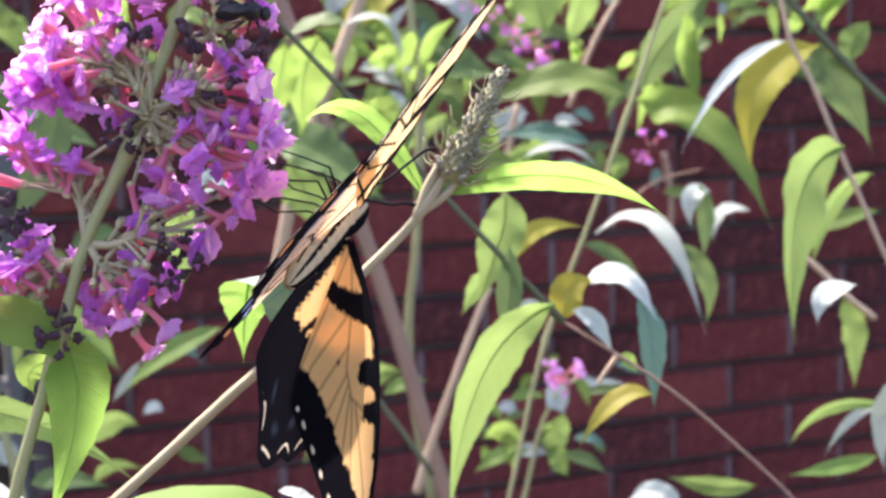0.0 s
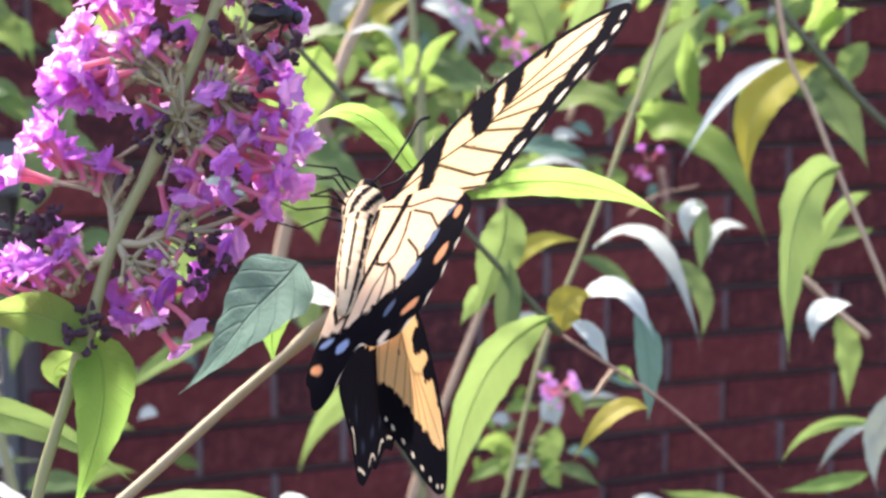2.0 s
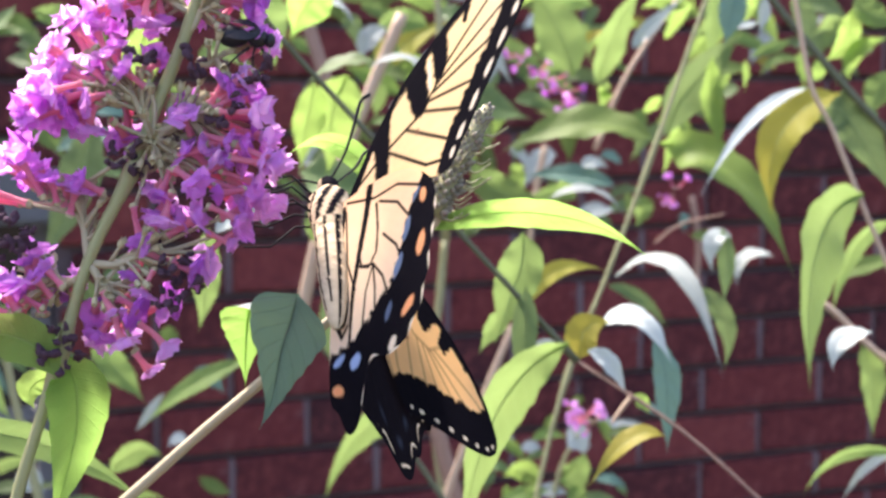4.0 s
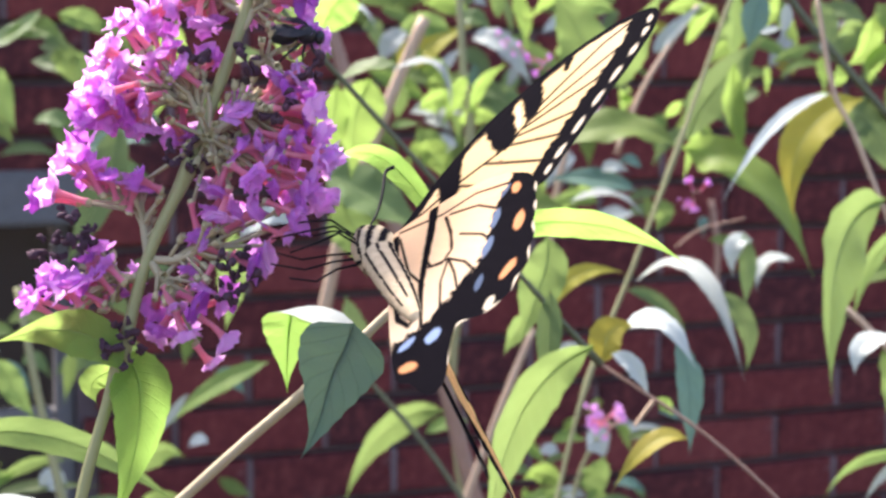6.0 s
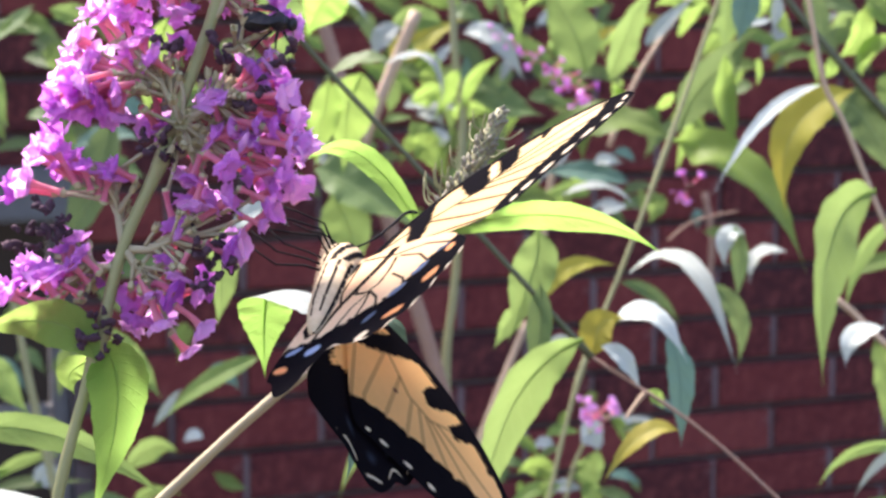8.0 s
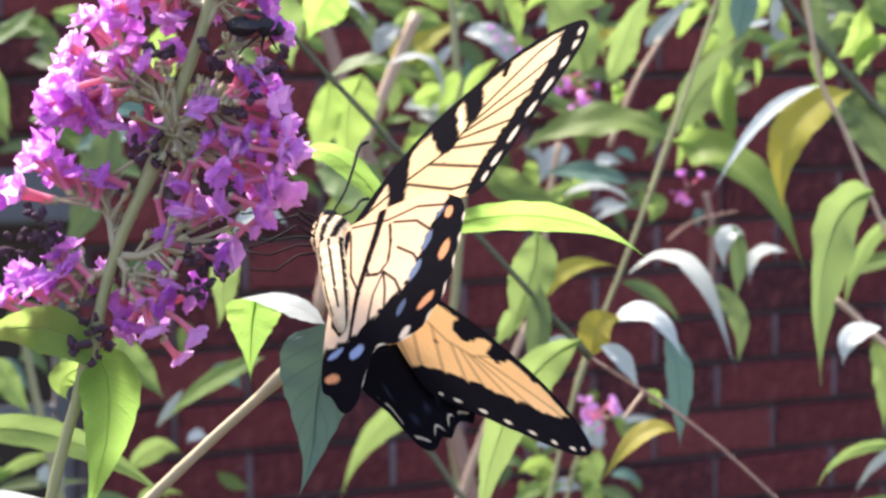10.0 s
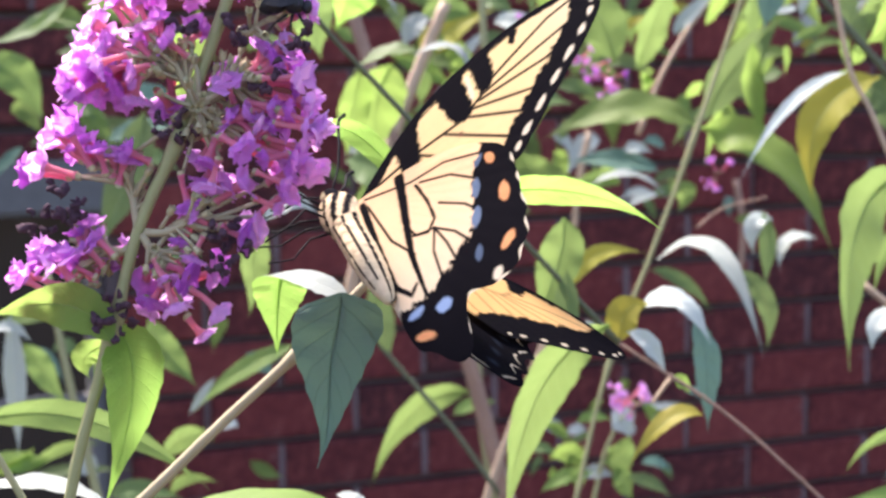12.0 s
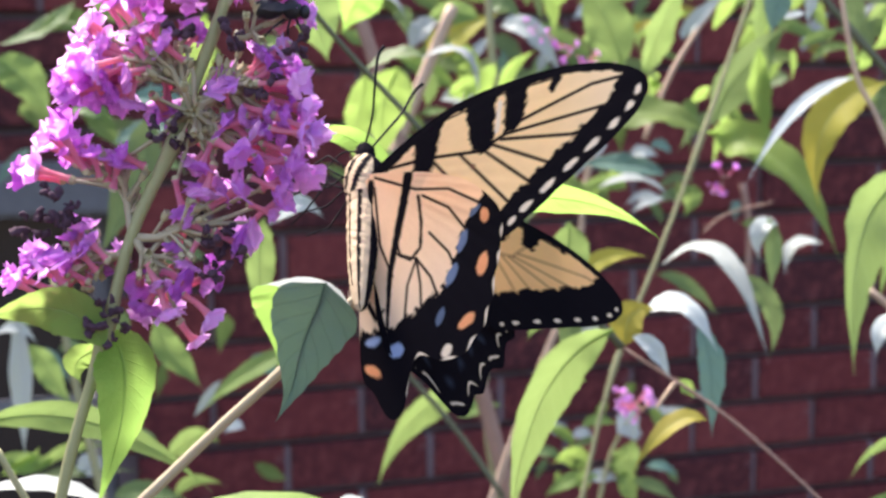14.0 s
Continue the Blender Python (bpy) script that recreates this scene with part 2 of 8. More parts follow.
def brick_material():
    n = Nodes("red_brick")
    pick = n.random()
    island = n.tree.nodes.new("ShaderNodeNewGeometry").outputs["Random Per Island"]
    pick = n.math("FRACT", n.math("ADD", pick, island))
    colour = n.ramp(pick, (0.0, (0.045, 0.019, 0.022)), (0.25, (0.105, 0.024, 0.025)), (0.6, (0.138, 0.030, 0.030)),
                    (1.0, (0.185, 0.045, 0.042)))
    patch = n.noise(9.0, 4.0, 0.6)
    grain = n.noise(260.0, 5.0, 0.7)
    colour = n.mix(n.math("MULTIPLY", patch, 0.55), colour, (0.090, 0.027, 0.030))
    mottle = n.noise(48.0, 5.0, 0.7)
    colour = n.mix(n.math("MULTIPLY", n.math("SUBTRACT", mottle, 0.48), 3.2, True), colour, (0.215, 0.062, 0.055))
    colour = n.mix(n.math("MULTIPLY", n.math("SUBTRACT", 0.46, mottle), 4.0, True), colour, (0.040, 0.018, 0.022))
    smear = n.math("MULTIPLY", n.math("SUBTRACT", n.noise(17.0, 6.0, 0.75), 0.60), 5.0, True)
    colour = n.mix(n.math("MULTIPLY", smear, 0.5), colour, (0.24, 0.15, 0.15))
    colour = n.mix(n.math("MULTIPLY", n.math("GREATER_THAN", grain, 0.64), 0.35), colour, (0.24, 0.10, 0.085))
    n.set(Base_Color=colour, Roughness=0.9, Normal=n.bump(grain, 0.6, 0.002), Specular_IOR_Level=0.08)
    return n.mat


def mortar_material(name, dark, light):
    n = Nodes(name)
    grain = n.noise(320.0, 5.0, 0.7)
    patch = n.noise(7.0, 3.0, 0.6)
    colour = n.mix(patch, dark, light)
    n.set(Base_Color=colour, Roughness=0.95, Normal=n.bump(grain, 0.7, 0.003))
    return n.mat


BRICK = brick_material()
# shade of the raked bed joints is put into this darker mortar colour
MORTAR = mortar_material("shaded_mortar", (0.07, 0.052, 0.056), (0.13, 0.10, 0.105))
POINTING = mortar_material("pale_pointing", (0.085, 0.055, 0.06), (0.22, 0.17, 0.175))
STONE = plain("grey_stone", (0.085, 0.09, 0.092), (0.14, 0.145, 0.148), 60.0, 0.85, 0.4, 0.002)
WHITE_PAINT = plain("weathered_grey_paint", (0.10, 0.105, 0.11), (0.18, 0.185, 0.19), 40.0, 0.6, 0.2, 0.001)
SOIL = plain("dark_soil", (0.035, 0.025, 0.018), (0.10, 0.075, 0.05), 14.0, 0.95, 0.8, 0.02)


def box(x0, x1, y0, y1, z0, z1, verts, faces):
    k = len(verts)
    verts += [(x, y, z) for x in (x0, x1) for y in (y0, y1) for z in (z0, z1)]
    faces += [tuple(k + i for i in f) for f in
              ((0, 1, 3, 2), (4, 6, 7, 5), (0, 4, 5, 1), (2, 3, 7, 6), (0, 2, 6, 4), (1, 5, 7, 3))]


def brick_verts(w, d, h, rng):
    """A pressed brick with worn, slightly uneven edges: front at y = 0."""
    c = 0.0035
    verts = []
    for y, inset in ((d, 0.0), (c, 0.0), (0.0, c)):
        for sx, sz in ((-1, -1), (1, -1), (1, 1), (-1, 1)):
            j = 0.0012
            verts.append((sx * (w / 2 - inset) + rng.uniform(-j, j), y + rng.uniform(-j, j) * 0.6, sz * (h / 2 - inset) + rng.uniform(-j, j)))
    faces = []
    for r in (0, 4):
        for k in range(4):
            a, b = r + k, r + (k + 1) % 4
            faces.append((a, b, b + 4, a + 4))
    faces.append((8, 9, 10, 11))
    return verts, faces


def wall():
    verts, faces = [], []
    back = WALL_Y + 0.21
    front = WALL_Y + 0.020
    box(-5.0, OPEN_X0, front, back, 0.0, WALL_TOP, verts, faces)
    box(OPEN_X1, 6.0, front, back, 0.0, WALL_TOP, verts, faces)
    box(OPEN_X0, OPEN_X1, front, back, 0.0, OPEN_Z0, verts, faces)
    box(OPEN_X0, OPEN_X1, front, back, OPEN_Z1 + 0.074, WALL_TOP, verts, faces)
    core = new("wall_north", mesh_of("wall_north", verts, faces, [MORTAR], smooth=False))
    tagged(core, "shaded red brick garden wall with grey mortar joints", "wall", kind="structure")
    rng = random.Random(5)
    shared = []
    for k in range(8):
        v, f = brick_verts(PITCH_X - JOINT, 0.1, PITCH_Z - JOINT, rng)
        shared.append(mesh_of("brick", v, f, [BRICK], smooth=False))
    rest_v, rest_f = [], []
    low = BED - math.floor(BED / PITCH_Z) * PITCH_Z
    rows = int((WALL_TOP - low) / PITCH_Z)
    for r in range(rows):
        z = low + (r + 0.5) * PITCH_Z
        k = round((z - (BED - PITCH_Z / 2)) / PITCH_Z)
        shift = 1.33 if k % 2 == 0 else 1.226
        for c in range(-30, 24):
            x = shift + (c + 0.5) * PITCH_X
            x0, x1 = x - PITCH_X / 2 + JOINT / 2, x + PITCH_X / 2 - JOINT / 2
            if x0 < -4.9 or x1 > 5.9:
                continue
            if OPEN_Z0 - 0.01 < z < OPEN_Z1 + 0.075 and x1 > OPEN_X0 and x0 < OPEN_X1:
                edge = 0.250 if z > OPEN_Z1 else OPEN_X1 + 0.003
                if x1 - edge < 0.03:
                    continue
                x0 = edge + 0.004
            whole = abs((x1 - x0) - (PITCH_X - JOINT)) < 1e-4
            if whole and 0.1 < x < 2.1 and 0.5 < z < 1.6:
                part("brick", shared[rng.randrange(8)], core,
                     place=pose(x, WALL_Y + rng.uniform(-0.0015, 0.0015), z, 0, 0, rng.uniform(-0.3, 0.3)))
            else:
                v, f = brick_verts(x1 - x0, 0.1, PITCH_Z - JOINT, rng)
                b = len(rest_v)
                rest_v += [(q[0] + (x0 + x1) / 2, q[1] + WALL_Y, q[2] + z) for q in v]
                rest_f += [tuple(i + b for i in g) for g in f]
    # the upright joints are pointed almost flush, the bed joints raked out
    v, f = [], []
    for r in range(rows):
        z = low + (r + 0.5) * PITCH_Z
        k = round((z - (BED - PITCH_Z / 2)) / PITCH_Z)
        shift = 1.33 if k % 2 == 0 else 1.226
        for c in range(-22, 18):
            x = shift + c * PITCH_X
            if OPEN_Z0 - 0.05 < z < OPEN_Z1 + 0.08 and OPEN_X0 - 0.05 < x < OPEN_X1 + 0.05:
                continue
            y = WALL_Y + rng.uniform(0.003, 0.009)
            box(x - JOINT / 2 + 0.0004, x + JOINT / 2 - 0.0004, y, WALL_Y + 0.03, z - PITCH_Z / 2 + 0.006, z + PITCH_Z / 2 - 0.006, v, f)
    tagged(part("pointing", mesh_of("pointing", v, f, [POINTING], smooth=False), core, "pale grey mortar pointing"), kind="stuff")
    tagged(part("brickwork", mesh_of("brickwork", rest_v, rest_f, [BRICK], smooth=False), core), kind="stuff")


def bevelled(name, x0, x1, y0, y1, z0, z1, mat, bevel=0.004):
    bm = bmesh.new()
    bmesh.ops.create_cube(bm, size=1.0, matrix=Matrix.Translation(((x0 + x1) / 2, (y0 + y1) / 2, (z0 + z1) / 2))
                          @ Matrix.Diagonal((x1 - x0, y1 - y0, z1 - z0, 1)))
    bmesh.ops.bevel(bm, geom=bm.edges[:], offset=bevel, segments=2, affect="EDGES")
    me = bpy.data.meshes.new(name)
    bm.to_mesh(me)
    bm.free()
    me.materials.append(mat)
    return me


def window():
    win = thing("window_1", (OPEN_X1, WALL_Y, OPEN_Z0), "dark window with a grey stone lintel in the brick wall", "window", kind="structure")
    o = win.matrix_world.translation

    def piece(name, x0, x1, y0, y1, z0, z1, mat, bevel=0.004, label=""):
        return part(name, bevelled(name, x0 - o.x, x1 - o.x, y0 - o.y, y1 - o.y, z0 - o.z, z1 - o.z, mat, bevel), win, label)

    piece("lintel", OPEN_X0 - 0.09, 0.246, WALL_Y - 0.022, WALL_Y + 0.2, OPEN_Z1, OPEN_Z1 + 0.072, STONE, 0.006, "grey stone lintel")
    y0, y1 = WALL_Y + 0.055, WALL_Y + 0.1
    piece("window_frame", OPEN_X1 - 0.024, OPEN_X1 - 0.001, y0, y1, OPEN_Z0 + 0.03, OPEN_Z1 - 0.002, WHITE_PAINT)
    piece("window_frame", OPEN_X0 + 0.001, OPEN_X0 + 0.024, y0, y1, OPEN_Z0 + 0.03, OPEN_Z1 - 0.002, WHITE_PAINT)
    piece("glazing_bar", OPEN_X0 + 0.026, OPEN_X1 - 0.026, y0 + 0.006, y1 - 0.006, 0.905, 0.925, WHITE_PAINT)
    piece("window_sill", OPEN_X0 + 0.002, OPEN_X1 - 0.002, WALL_Y - 0.03, WALL_Y + 0.2, OPEN_Z0 + 0.002, OPEN_Z0 + 0.028, STONE)
    n = Nodes("dark_glass")
    n.set(Base_Color=(0.012, 0.014, 0.016), Roughness=n.math("MULTIPLY", n.noise(6.0), 0.25), Specular_IOR_Level=0.5)
    for z0, z1 in ((OPEN_Z0 + 0.03, 0.904), (0.926, OPEN_Z1 - 0.003)):
        piece("pane", OPEN_X0 + 0.026, OPEN_X1 - 0.026, y0 + 0.018, y0 + 0.024, z0, z1, n.mat, 0.001)


def ground():
    verts, faces = [], []
    side, half = 60, 60.0
    for i in range(side + 1):
        for j in range(side + 1):
            u, v = 2 * i / side - 1, 2 * j / side - 1
            x, y = half * u ** 3, half * v ** 3
            near = math.exp(-(x * x + y * y) / 30)
            verts.append((x, y, -0.01 + 0.03 * near * noise.noise((x * 2, y * 2, 0))))
    for i in range(side):
        for j in range(side):
            a = i * (side + 1) + j
            faces.append((a, a + side + 1, a + side + 2, a + 1))
    tagged(new("ground", mesh_of("ground", verts, faces, [SOIL])), "dark garden soil at the foot of the wall", "ground", kind="structure")


ground()
wall()
window()


# ---------------------------------------------------------------- flowers
def floret_mesh(seed, closed=0.0):
    """A long coral tube that flares into a crumpled cup of four overlapping lobes, along +z."""
    rng = random.Random(seed)
    verts, faces, slots = [], [], []
    length = 0.0086
    rings = ((0.0, 0.00060, 3), (0.0010, 0.00085, 3), (0.0017, 0.00058, 0), (0.0040, 0.00052, 0), (0.0062, 0.00062, 0), (0.0074, 0.00085, 0),
             (length - 0.0004, 0.00105, 1), (length - 0.0005, 0.00045, 2), (length - 0.0016, 0.0003, 2))
    sides = 8
    bow, lean = rng.uniform(-0.0007, 0.0007), rng.uniform(0, 6.3)
    for z, r, _ in rings:
        off = bow * math.sin(math.pi * min(1, z / length))
        for k in range(sides):
            a = 2 * math.pi * k / sides
            verts.append((r * math.cos(a) + off, r * math.sin(a), z))
    for i in range(len(rings) - 1):
        for k in range(sides):
            a, b = i * sides + k, i * sides + (k + 1) % sides
            faces.append((a, b, b + sides, a + sides))
            slots.append(rings[i + 1][2] if i else 3)
    for lobe in range(4):
        turn = lobe * math.pi / 2 + rng.uniform(-0.2, 0.2)
        size = rng.uniform(0.0021, 0.0028) * (1 - 0.3 * closed)
        curl = rng.uniform(-0.5, 1.7) * (1 - 0.8 * closed)
        rise = rng.uniform(0.95, 1.5)
        skew = rng.uniform(-0.35, 0.35)
        p1, p2 = rng.uniform(0, 6), rng.uniform(0, 6)
        b = len(verts)
        nu, nv = 8, 9
        for i in range(nu):
            s = i / (nu - 1)
            # the blade first rises as a cup, then rolls outwards and down
            tilt = rise - curl * 1.25 * s
            if i == 0:
                r, z = 0.0009, length - 0.0006
            else:
                r += math.cos(tilt) * size / (nu - 1) * 1.25
                z += math.sin(tilt) * size / (nu - 1) * 1.25
            half = size * 1.14 * (0.66 + 0.34 * min(1.0, s * 1.8)) * max(0.10, 1 - max(0.0, s - 0.55) ** 2 / 0.23) ** 0.5
            for j in range(nv):
                v = 2 * j / (nv - 1) - 1
                ruffle = s * (0.00038 * math.sin(5.5 * v + p1) + 0.00030 * math.sin(9 * s + 5 * v + p2))
                x = r - v * v * (0.0005 + 0.0006 * s) + ruffle * 0.8 + skew * v * half * s * 0.5
                y = v * half
                h = z + ruffle - 0.00045 * v * v * s
                verts.append((x * math.cos(turn) - y * math.sin(turn), x * math.sin(turn) + y * math.cos(turn),
                              h + 0.22 * (x * math.cos(turn - lean))))
        for i in range(nu - 1):
            for j in range(nv - 1):
                a = b + i * nv + j
                faces.append((a, a + nv, a + nv + 1, a + 1))
                slots.append(1)
    return mesh_of("floret", verts, faces, [TUBE, PETAL, THROAT, CALYX], slots)


def withered_mesh(seed):
    """A shrivelled floret: a short lumpy husk."""
    rng = random.Random(seed)
    verts, faces = [], []
    sides, rings = 7, 8
    for i in range(rings):
        s = i / (rings - 1)
        r = 0.0003 + 0.0011 * math.sin(math.pi * s ** 1.3) ** 0.8 * rng.uniform(0.55, 1.3)
        for k in range(sides):
            a = 2 * math.pi * k / sides
            w = r * rng.uniform(0.55, 1.4)
            verts.append((w * math.cos(a) + 0.0007 * math.sin(3.5 * s + seed), w * math.sin(a) + 0.0005 * math.sin(5 * s - seed), s * 0.0046))
    for i in range(rings - 1):
        for k in range(sides):
            a, b = i * sides + k, i * sides + (k + 1) % sides
            faces.append((a, b, b + sides, a + sides))
    faces.append(tuple(range(sides - 1, -1, -1)))
    faces.append(tuple(range((rings - 1) * sides, rings * sides)))
    return mesh_of("withered_floret", verts, faces, [WITHERED])


FLORETS = [floret_mesh(k, 0.0 if k < 8 else 0.8) for k in range(11)]
HUSKS = [withered_mesh(k) for k in range(4)]


def calyx_mesh():
    """A small ribbed cup left when the flower has dropped."""
    verts, faces = [], []
    rings = ((0.0, 0.0003), (0.0004, 0.0007), (0.0012, 0.0009), (0.0022, 0.0008), (0.0025, 0.0010), (0.0021, 0.0006), (0.0008, 0.0003))
    sides = 8
    for z, r in rings:
        for k in range(sides):
            a = 2 * math.pi * k / sides
            w = r * (1 + 0.12 * math.cos(4 * a))
            verts.append((w * math.cos(a), w * math.sin(a), z + (0.0003 * math.cos(4 * a) if r == 0.0010 else 0)))
    for i in range(len(rings) - 1):
        for k in range(sides):
            a, b = i * sides + k, i * sides + (k + 1) % sides
            faces.append((a, b, b + sides, a + sides))
    return mesh_of("calyx", verts, faces, [CALYX])


EMPTY_CALYX = calyx_mesh()


def aimed(place, way, spin, size):
    q = Vector(way).normalized().to_track_quat("Z", "Y")
    return Matrix.Translation(place) @ q.to_matrix().to_4x4() @ pose(0, 0, 0, 0, 0, spin) @ Matrix.Diagonal((size, size, size, 1))


DEEPWARD = Vector((0.34, 0.94, 0.0))
SIDEWARD = Vector((0.94, -0.34, 0.0))
FLOWER_STEM = ((0.0247, 0.2594, 1.3203), (0.028, 0.26, 1.3344), (0.0334, 0.2603, 1.3522), (0.0381, 0.2609, 1.3694), (0.045, 0.2604, 1.3845),
               (0.0483, 0.2604, 1.3939), (0.053, 0.2603, 1.4062), (0.0565, 0.2605, 1.4175), (0.0601, 0.2607, 1.4288))


def clear_of_stem(place, reach):
    """Florets grow round the stem but leave its open side bare."""
    place = Vector(place)
    x, y = (float(np.interp(place.z, [q[2] for q in FLOWER_STEM], [q[k] for q in FLOWER_STEM])) for k in (0, 1))
    off = Vector((place.x - x, place.y - y, 0.0))
    side, deep = off.dot(SIDEWARD), off.dot(DEEPWARD)
    room = max(0.0, 1 - (side / reach) ** 2)
    if room > 0 and deep < 0.004:
        place += DEEPWARD * (0.004 - deep) * min(1.0, room * 2.5)
    return place




def cyme(shoot, root, hub, ends, seed):
    """One side branch of the panicle: a stalk, thin branchlets and florets; ends: foot and mouth of each floret."""
    o = shoot.matrix_world.translation
    rng = random.Random(seed)
    root, hub = Vector(root) - o, Vector(hub) - o
    middle = (root + hub) * 0.5 + Vector((0, 0, -0.0008))
    stalk = part("flower_stalk", tube_mesh("flower_stalk", [root, middle, hub], 0.0008, 0.0005, STEM["straw"], 7, 4), shoot)
    for foot, mouth in ends:
        foot, mouth = clear_of_stem(foot, 0.0028) - o, clear_of_stem(mouth, 0.0042) - o
        start = hub + (root - hub) * rng.uniform(0, 0.35)
        bow = Vector((rng.gauss(0, 1), rng.gauss(0, 1), rng.gauss(0, 1))) * 0.0004
        part("branchlet", tube_mesh("branchlet", [start, (start + foot) * 0.5 + bow, foot], 0.00045, 0.00036, STEM["straw"], 5, 3), stalk)
        way = mouth - foot
        way -= DEEPWARD * min(0.0, way.dot(DEEPWARD)) * 0.6
        stretch = min(1.2, max(0.55, (way.length - 0.0012) / 0.0086))
        size = rng.uniform(0.86, 1.08)
        m = aimed(mouth - way.normalized() * (0.0086 * stretch + 0.0019), way, rng.uniform(0, 90), 1.0) @ Matrix.Diagonal((size, size, stretch, 1))
        part("floret", FLORETS[rng.randrange(11)], shoot, place=m)
    for k in range(len(ends)):
        tilt = Vector((rng.gauss(0, 1), rng.gauss(0, 1), rng.gauss(0, 1))).normalized()
        way = ((hub - root).normalized() + tilt * 0.9).normalized()
        start = root.lerp(hub, rng.uniform(0.3, 1.0))
        foot = start + way * rng.uniform(0.002, 0.0055)
        part("branchlet", tube_mesh("branchlet", [start, (start + foot) * 0.5, foot], 0.0004, 0.0003, STEM["straw"], 5, 2), stalk)
        part("calyx", EMPTY_CALYX, shoot, place=aimed(foot, way, rng.uniform(0, 90), rng.uniform(0.55, 0.8)))


def husks(shoot, place, count, seed, spread=0.0022, size=0.6):
    o = shoot.matrix_world.translation
    rng = random.Random(seed)
    for k in range(count * 5 // 4):
        tilt = Vector((rng.gauss(0, 1), rng.gauss(0, 1), rng.gauss(0, 1)))
        part("withered_floret", HUSKS[rng.randrange(4)], shoot,
             place=aimed(Vector(place) - o + tilt * spread * 0.55, tilt, rng.uniform(0, 360), size * rng.uniform(0.6, 1.1)))


def bud_spike(shoot, foot, tip, width, seed):
    """A young flower spike: a tapering head of tight grey buds with hair-like bracts."""
    o = shoot.matrix_world.translation
    rng = random.Random(seed)
    foot, tip = Vector(foot) - o, Vector(tip) - o
    axis = tip - foot
    part("spike_axis", tube_mesh("spike_axis", [foot, (foot + tip) / 2, tip], width * 0.22, width * 0.12, STEM["green"], 7, 4), shoot)
    way = axis.normalized()
    u = way.cross(Vector((0, 1, 0.2))).normalized()
    v = way.cross(u)
    bud = bud_mesh(3)
    for i in range(170):
        s = (i + 0.5) / 170
        a = i * 2.399
        r = width * 0.5 * (1.0 - 0.72 * s) * (0.75 + 0.25 * math.sin(s * 30))
        out = u * math.cos(a) + v * math.sin(a)
        part("bud", bud, shoot, place=aimed(foot + axis * s + out * r * 0.55, out * 1.0 + way * (0.5 + s), rng.uniform(0, 360), rng.uniform(0.55, 0.95) * (1.15 - 0.45 * s)))
    for i in range(40):
        s = rng.uniform(0.0, 0.8)
        a = rng.uniform(0, 6.3)
        out = u * math.cos(a) + v * math.sin(a)
        r = width * 0.45 * (1 - 0.6 * s)
        p = foot + axis * s + out * r
        n = rng.uniform(0.003, 0.0065) * (1 - 0.3 * s)
        part("bract", tube_mesh("bract", [p, p + (out * 0.8 + way * 0.25) * n * 0.5, p + (out * 0.8 + way * 0.75) * n], 0.00030, 0.00012, STEM["green"], 5, 3), shoot)


def bud_mesh(seed):
    verts, faces = [], []
    sides, rings = 6, 5
    for i in range(rings):
        s = i / (rings - 1)
        r = 0.00075 * math.sin(math.pi * (0.12 + 0.8 * s)) ** 0.8
        for k in range(sides):
            a = 2 * math.pi * k / sides
            verts.append((r * math.cos(a), r * math.sin(a), s * 0.0022))
    for i in range(rings - 1):
        for k in range(sides):
            a, b = i * sides + k, i * sides + (k + 1) % sides
            faces.append((a, b, b + sides, a + sides))
    faces.append(tuple(range(sides - 1, -1, -1)))
    faces.append(tuple(range((rings - 1) * sides, rings * sides)))
    return mesh_of("bud", verts, faces, [BUD])


def far_panicle(plant, foot, tip, width, count, seed):
    """A distant flower spike: florets set round a drooping axis."""
    o = plant.matrix_world.translation
    rng = random.Random(seed)
    foot, tip = Vector(foot) - o, Vector(tip) - o
    axis = tip - foot
    for k in range(count):
        s = (k + 0.5) / count
        out = Vector((rng.gauss(0, 1), rng.gauss(0, 1), rng.gauss(0, 1))).normalized()
        r = width * 0.5 * (1 - 0.7 * s)
        part("floret", FLORETS[rng.randrange(9)], plant, place=aimed(foot + axis * s + out * r * 0.2, out, rng.uniform(0, 90), max(0.35, min(1.4, r / 0.008)) * rng.uniform(0.8, 1.2)))


# ---------------------------------------------------------------- butterfly
def scale_material(name, rough, share):
    n = Nodes(name)
    tint = n.tree.nodes.new("ShaderNodeVertexColor")
    tint.layer_name = "pattern"
    dust = n.noise(5200.0, 3.0, 0.7)
    patch = n.noise(300.0, 3.0, 0.6)
    value = n.math("ADD", 0.86, n.math("ADD", n.math("MULTIPLY", dust, 0.16), n.math("MULTIPLY", patch, 0.12)))
    hue = n.add("HueSaturation", Color=tint.outputs[0], Value=value)
    normal = n.bump(dust, 0.35, 0.0002)
    n.set(Base_Color=hue.outputs[0], Roughness=rough, Normal=normal, Specular_IOR_Level=0.02)
    if share:
        return n.glow_through(hue.outputs[0], share, normal)
    return n.mat


WING = scale_material("wing_scales", 0.85, 0.45)
FUR = scale_material("body_fur", 0.8, 0.0)
LIMB_BLACK = plain("dull_black_limb", (0.006, 0.006, 0.007), (0.018, 0.017, 0.018), 900.0, 0.75, gloss=0.08)
BLACK_GLOSS = plain("black_chitin", (0.008, 0.008, 0.010), (0.022, 0.022, 0.025), 900.0, 0.38, gloss=0.25)

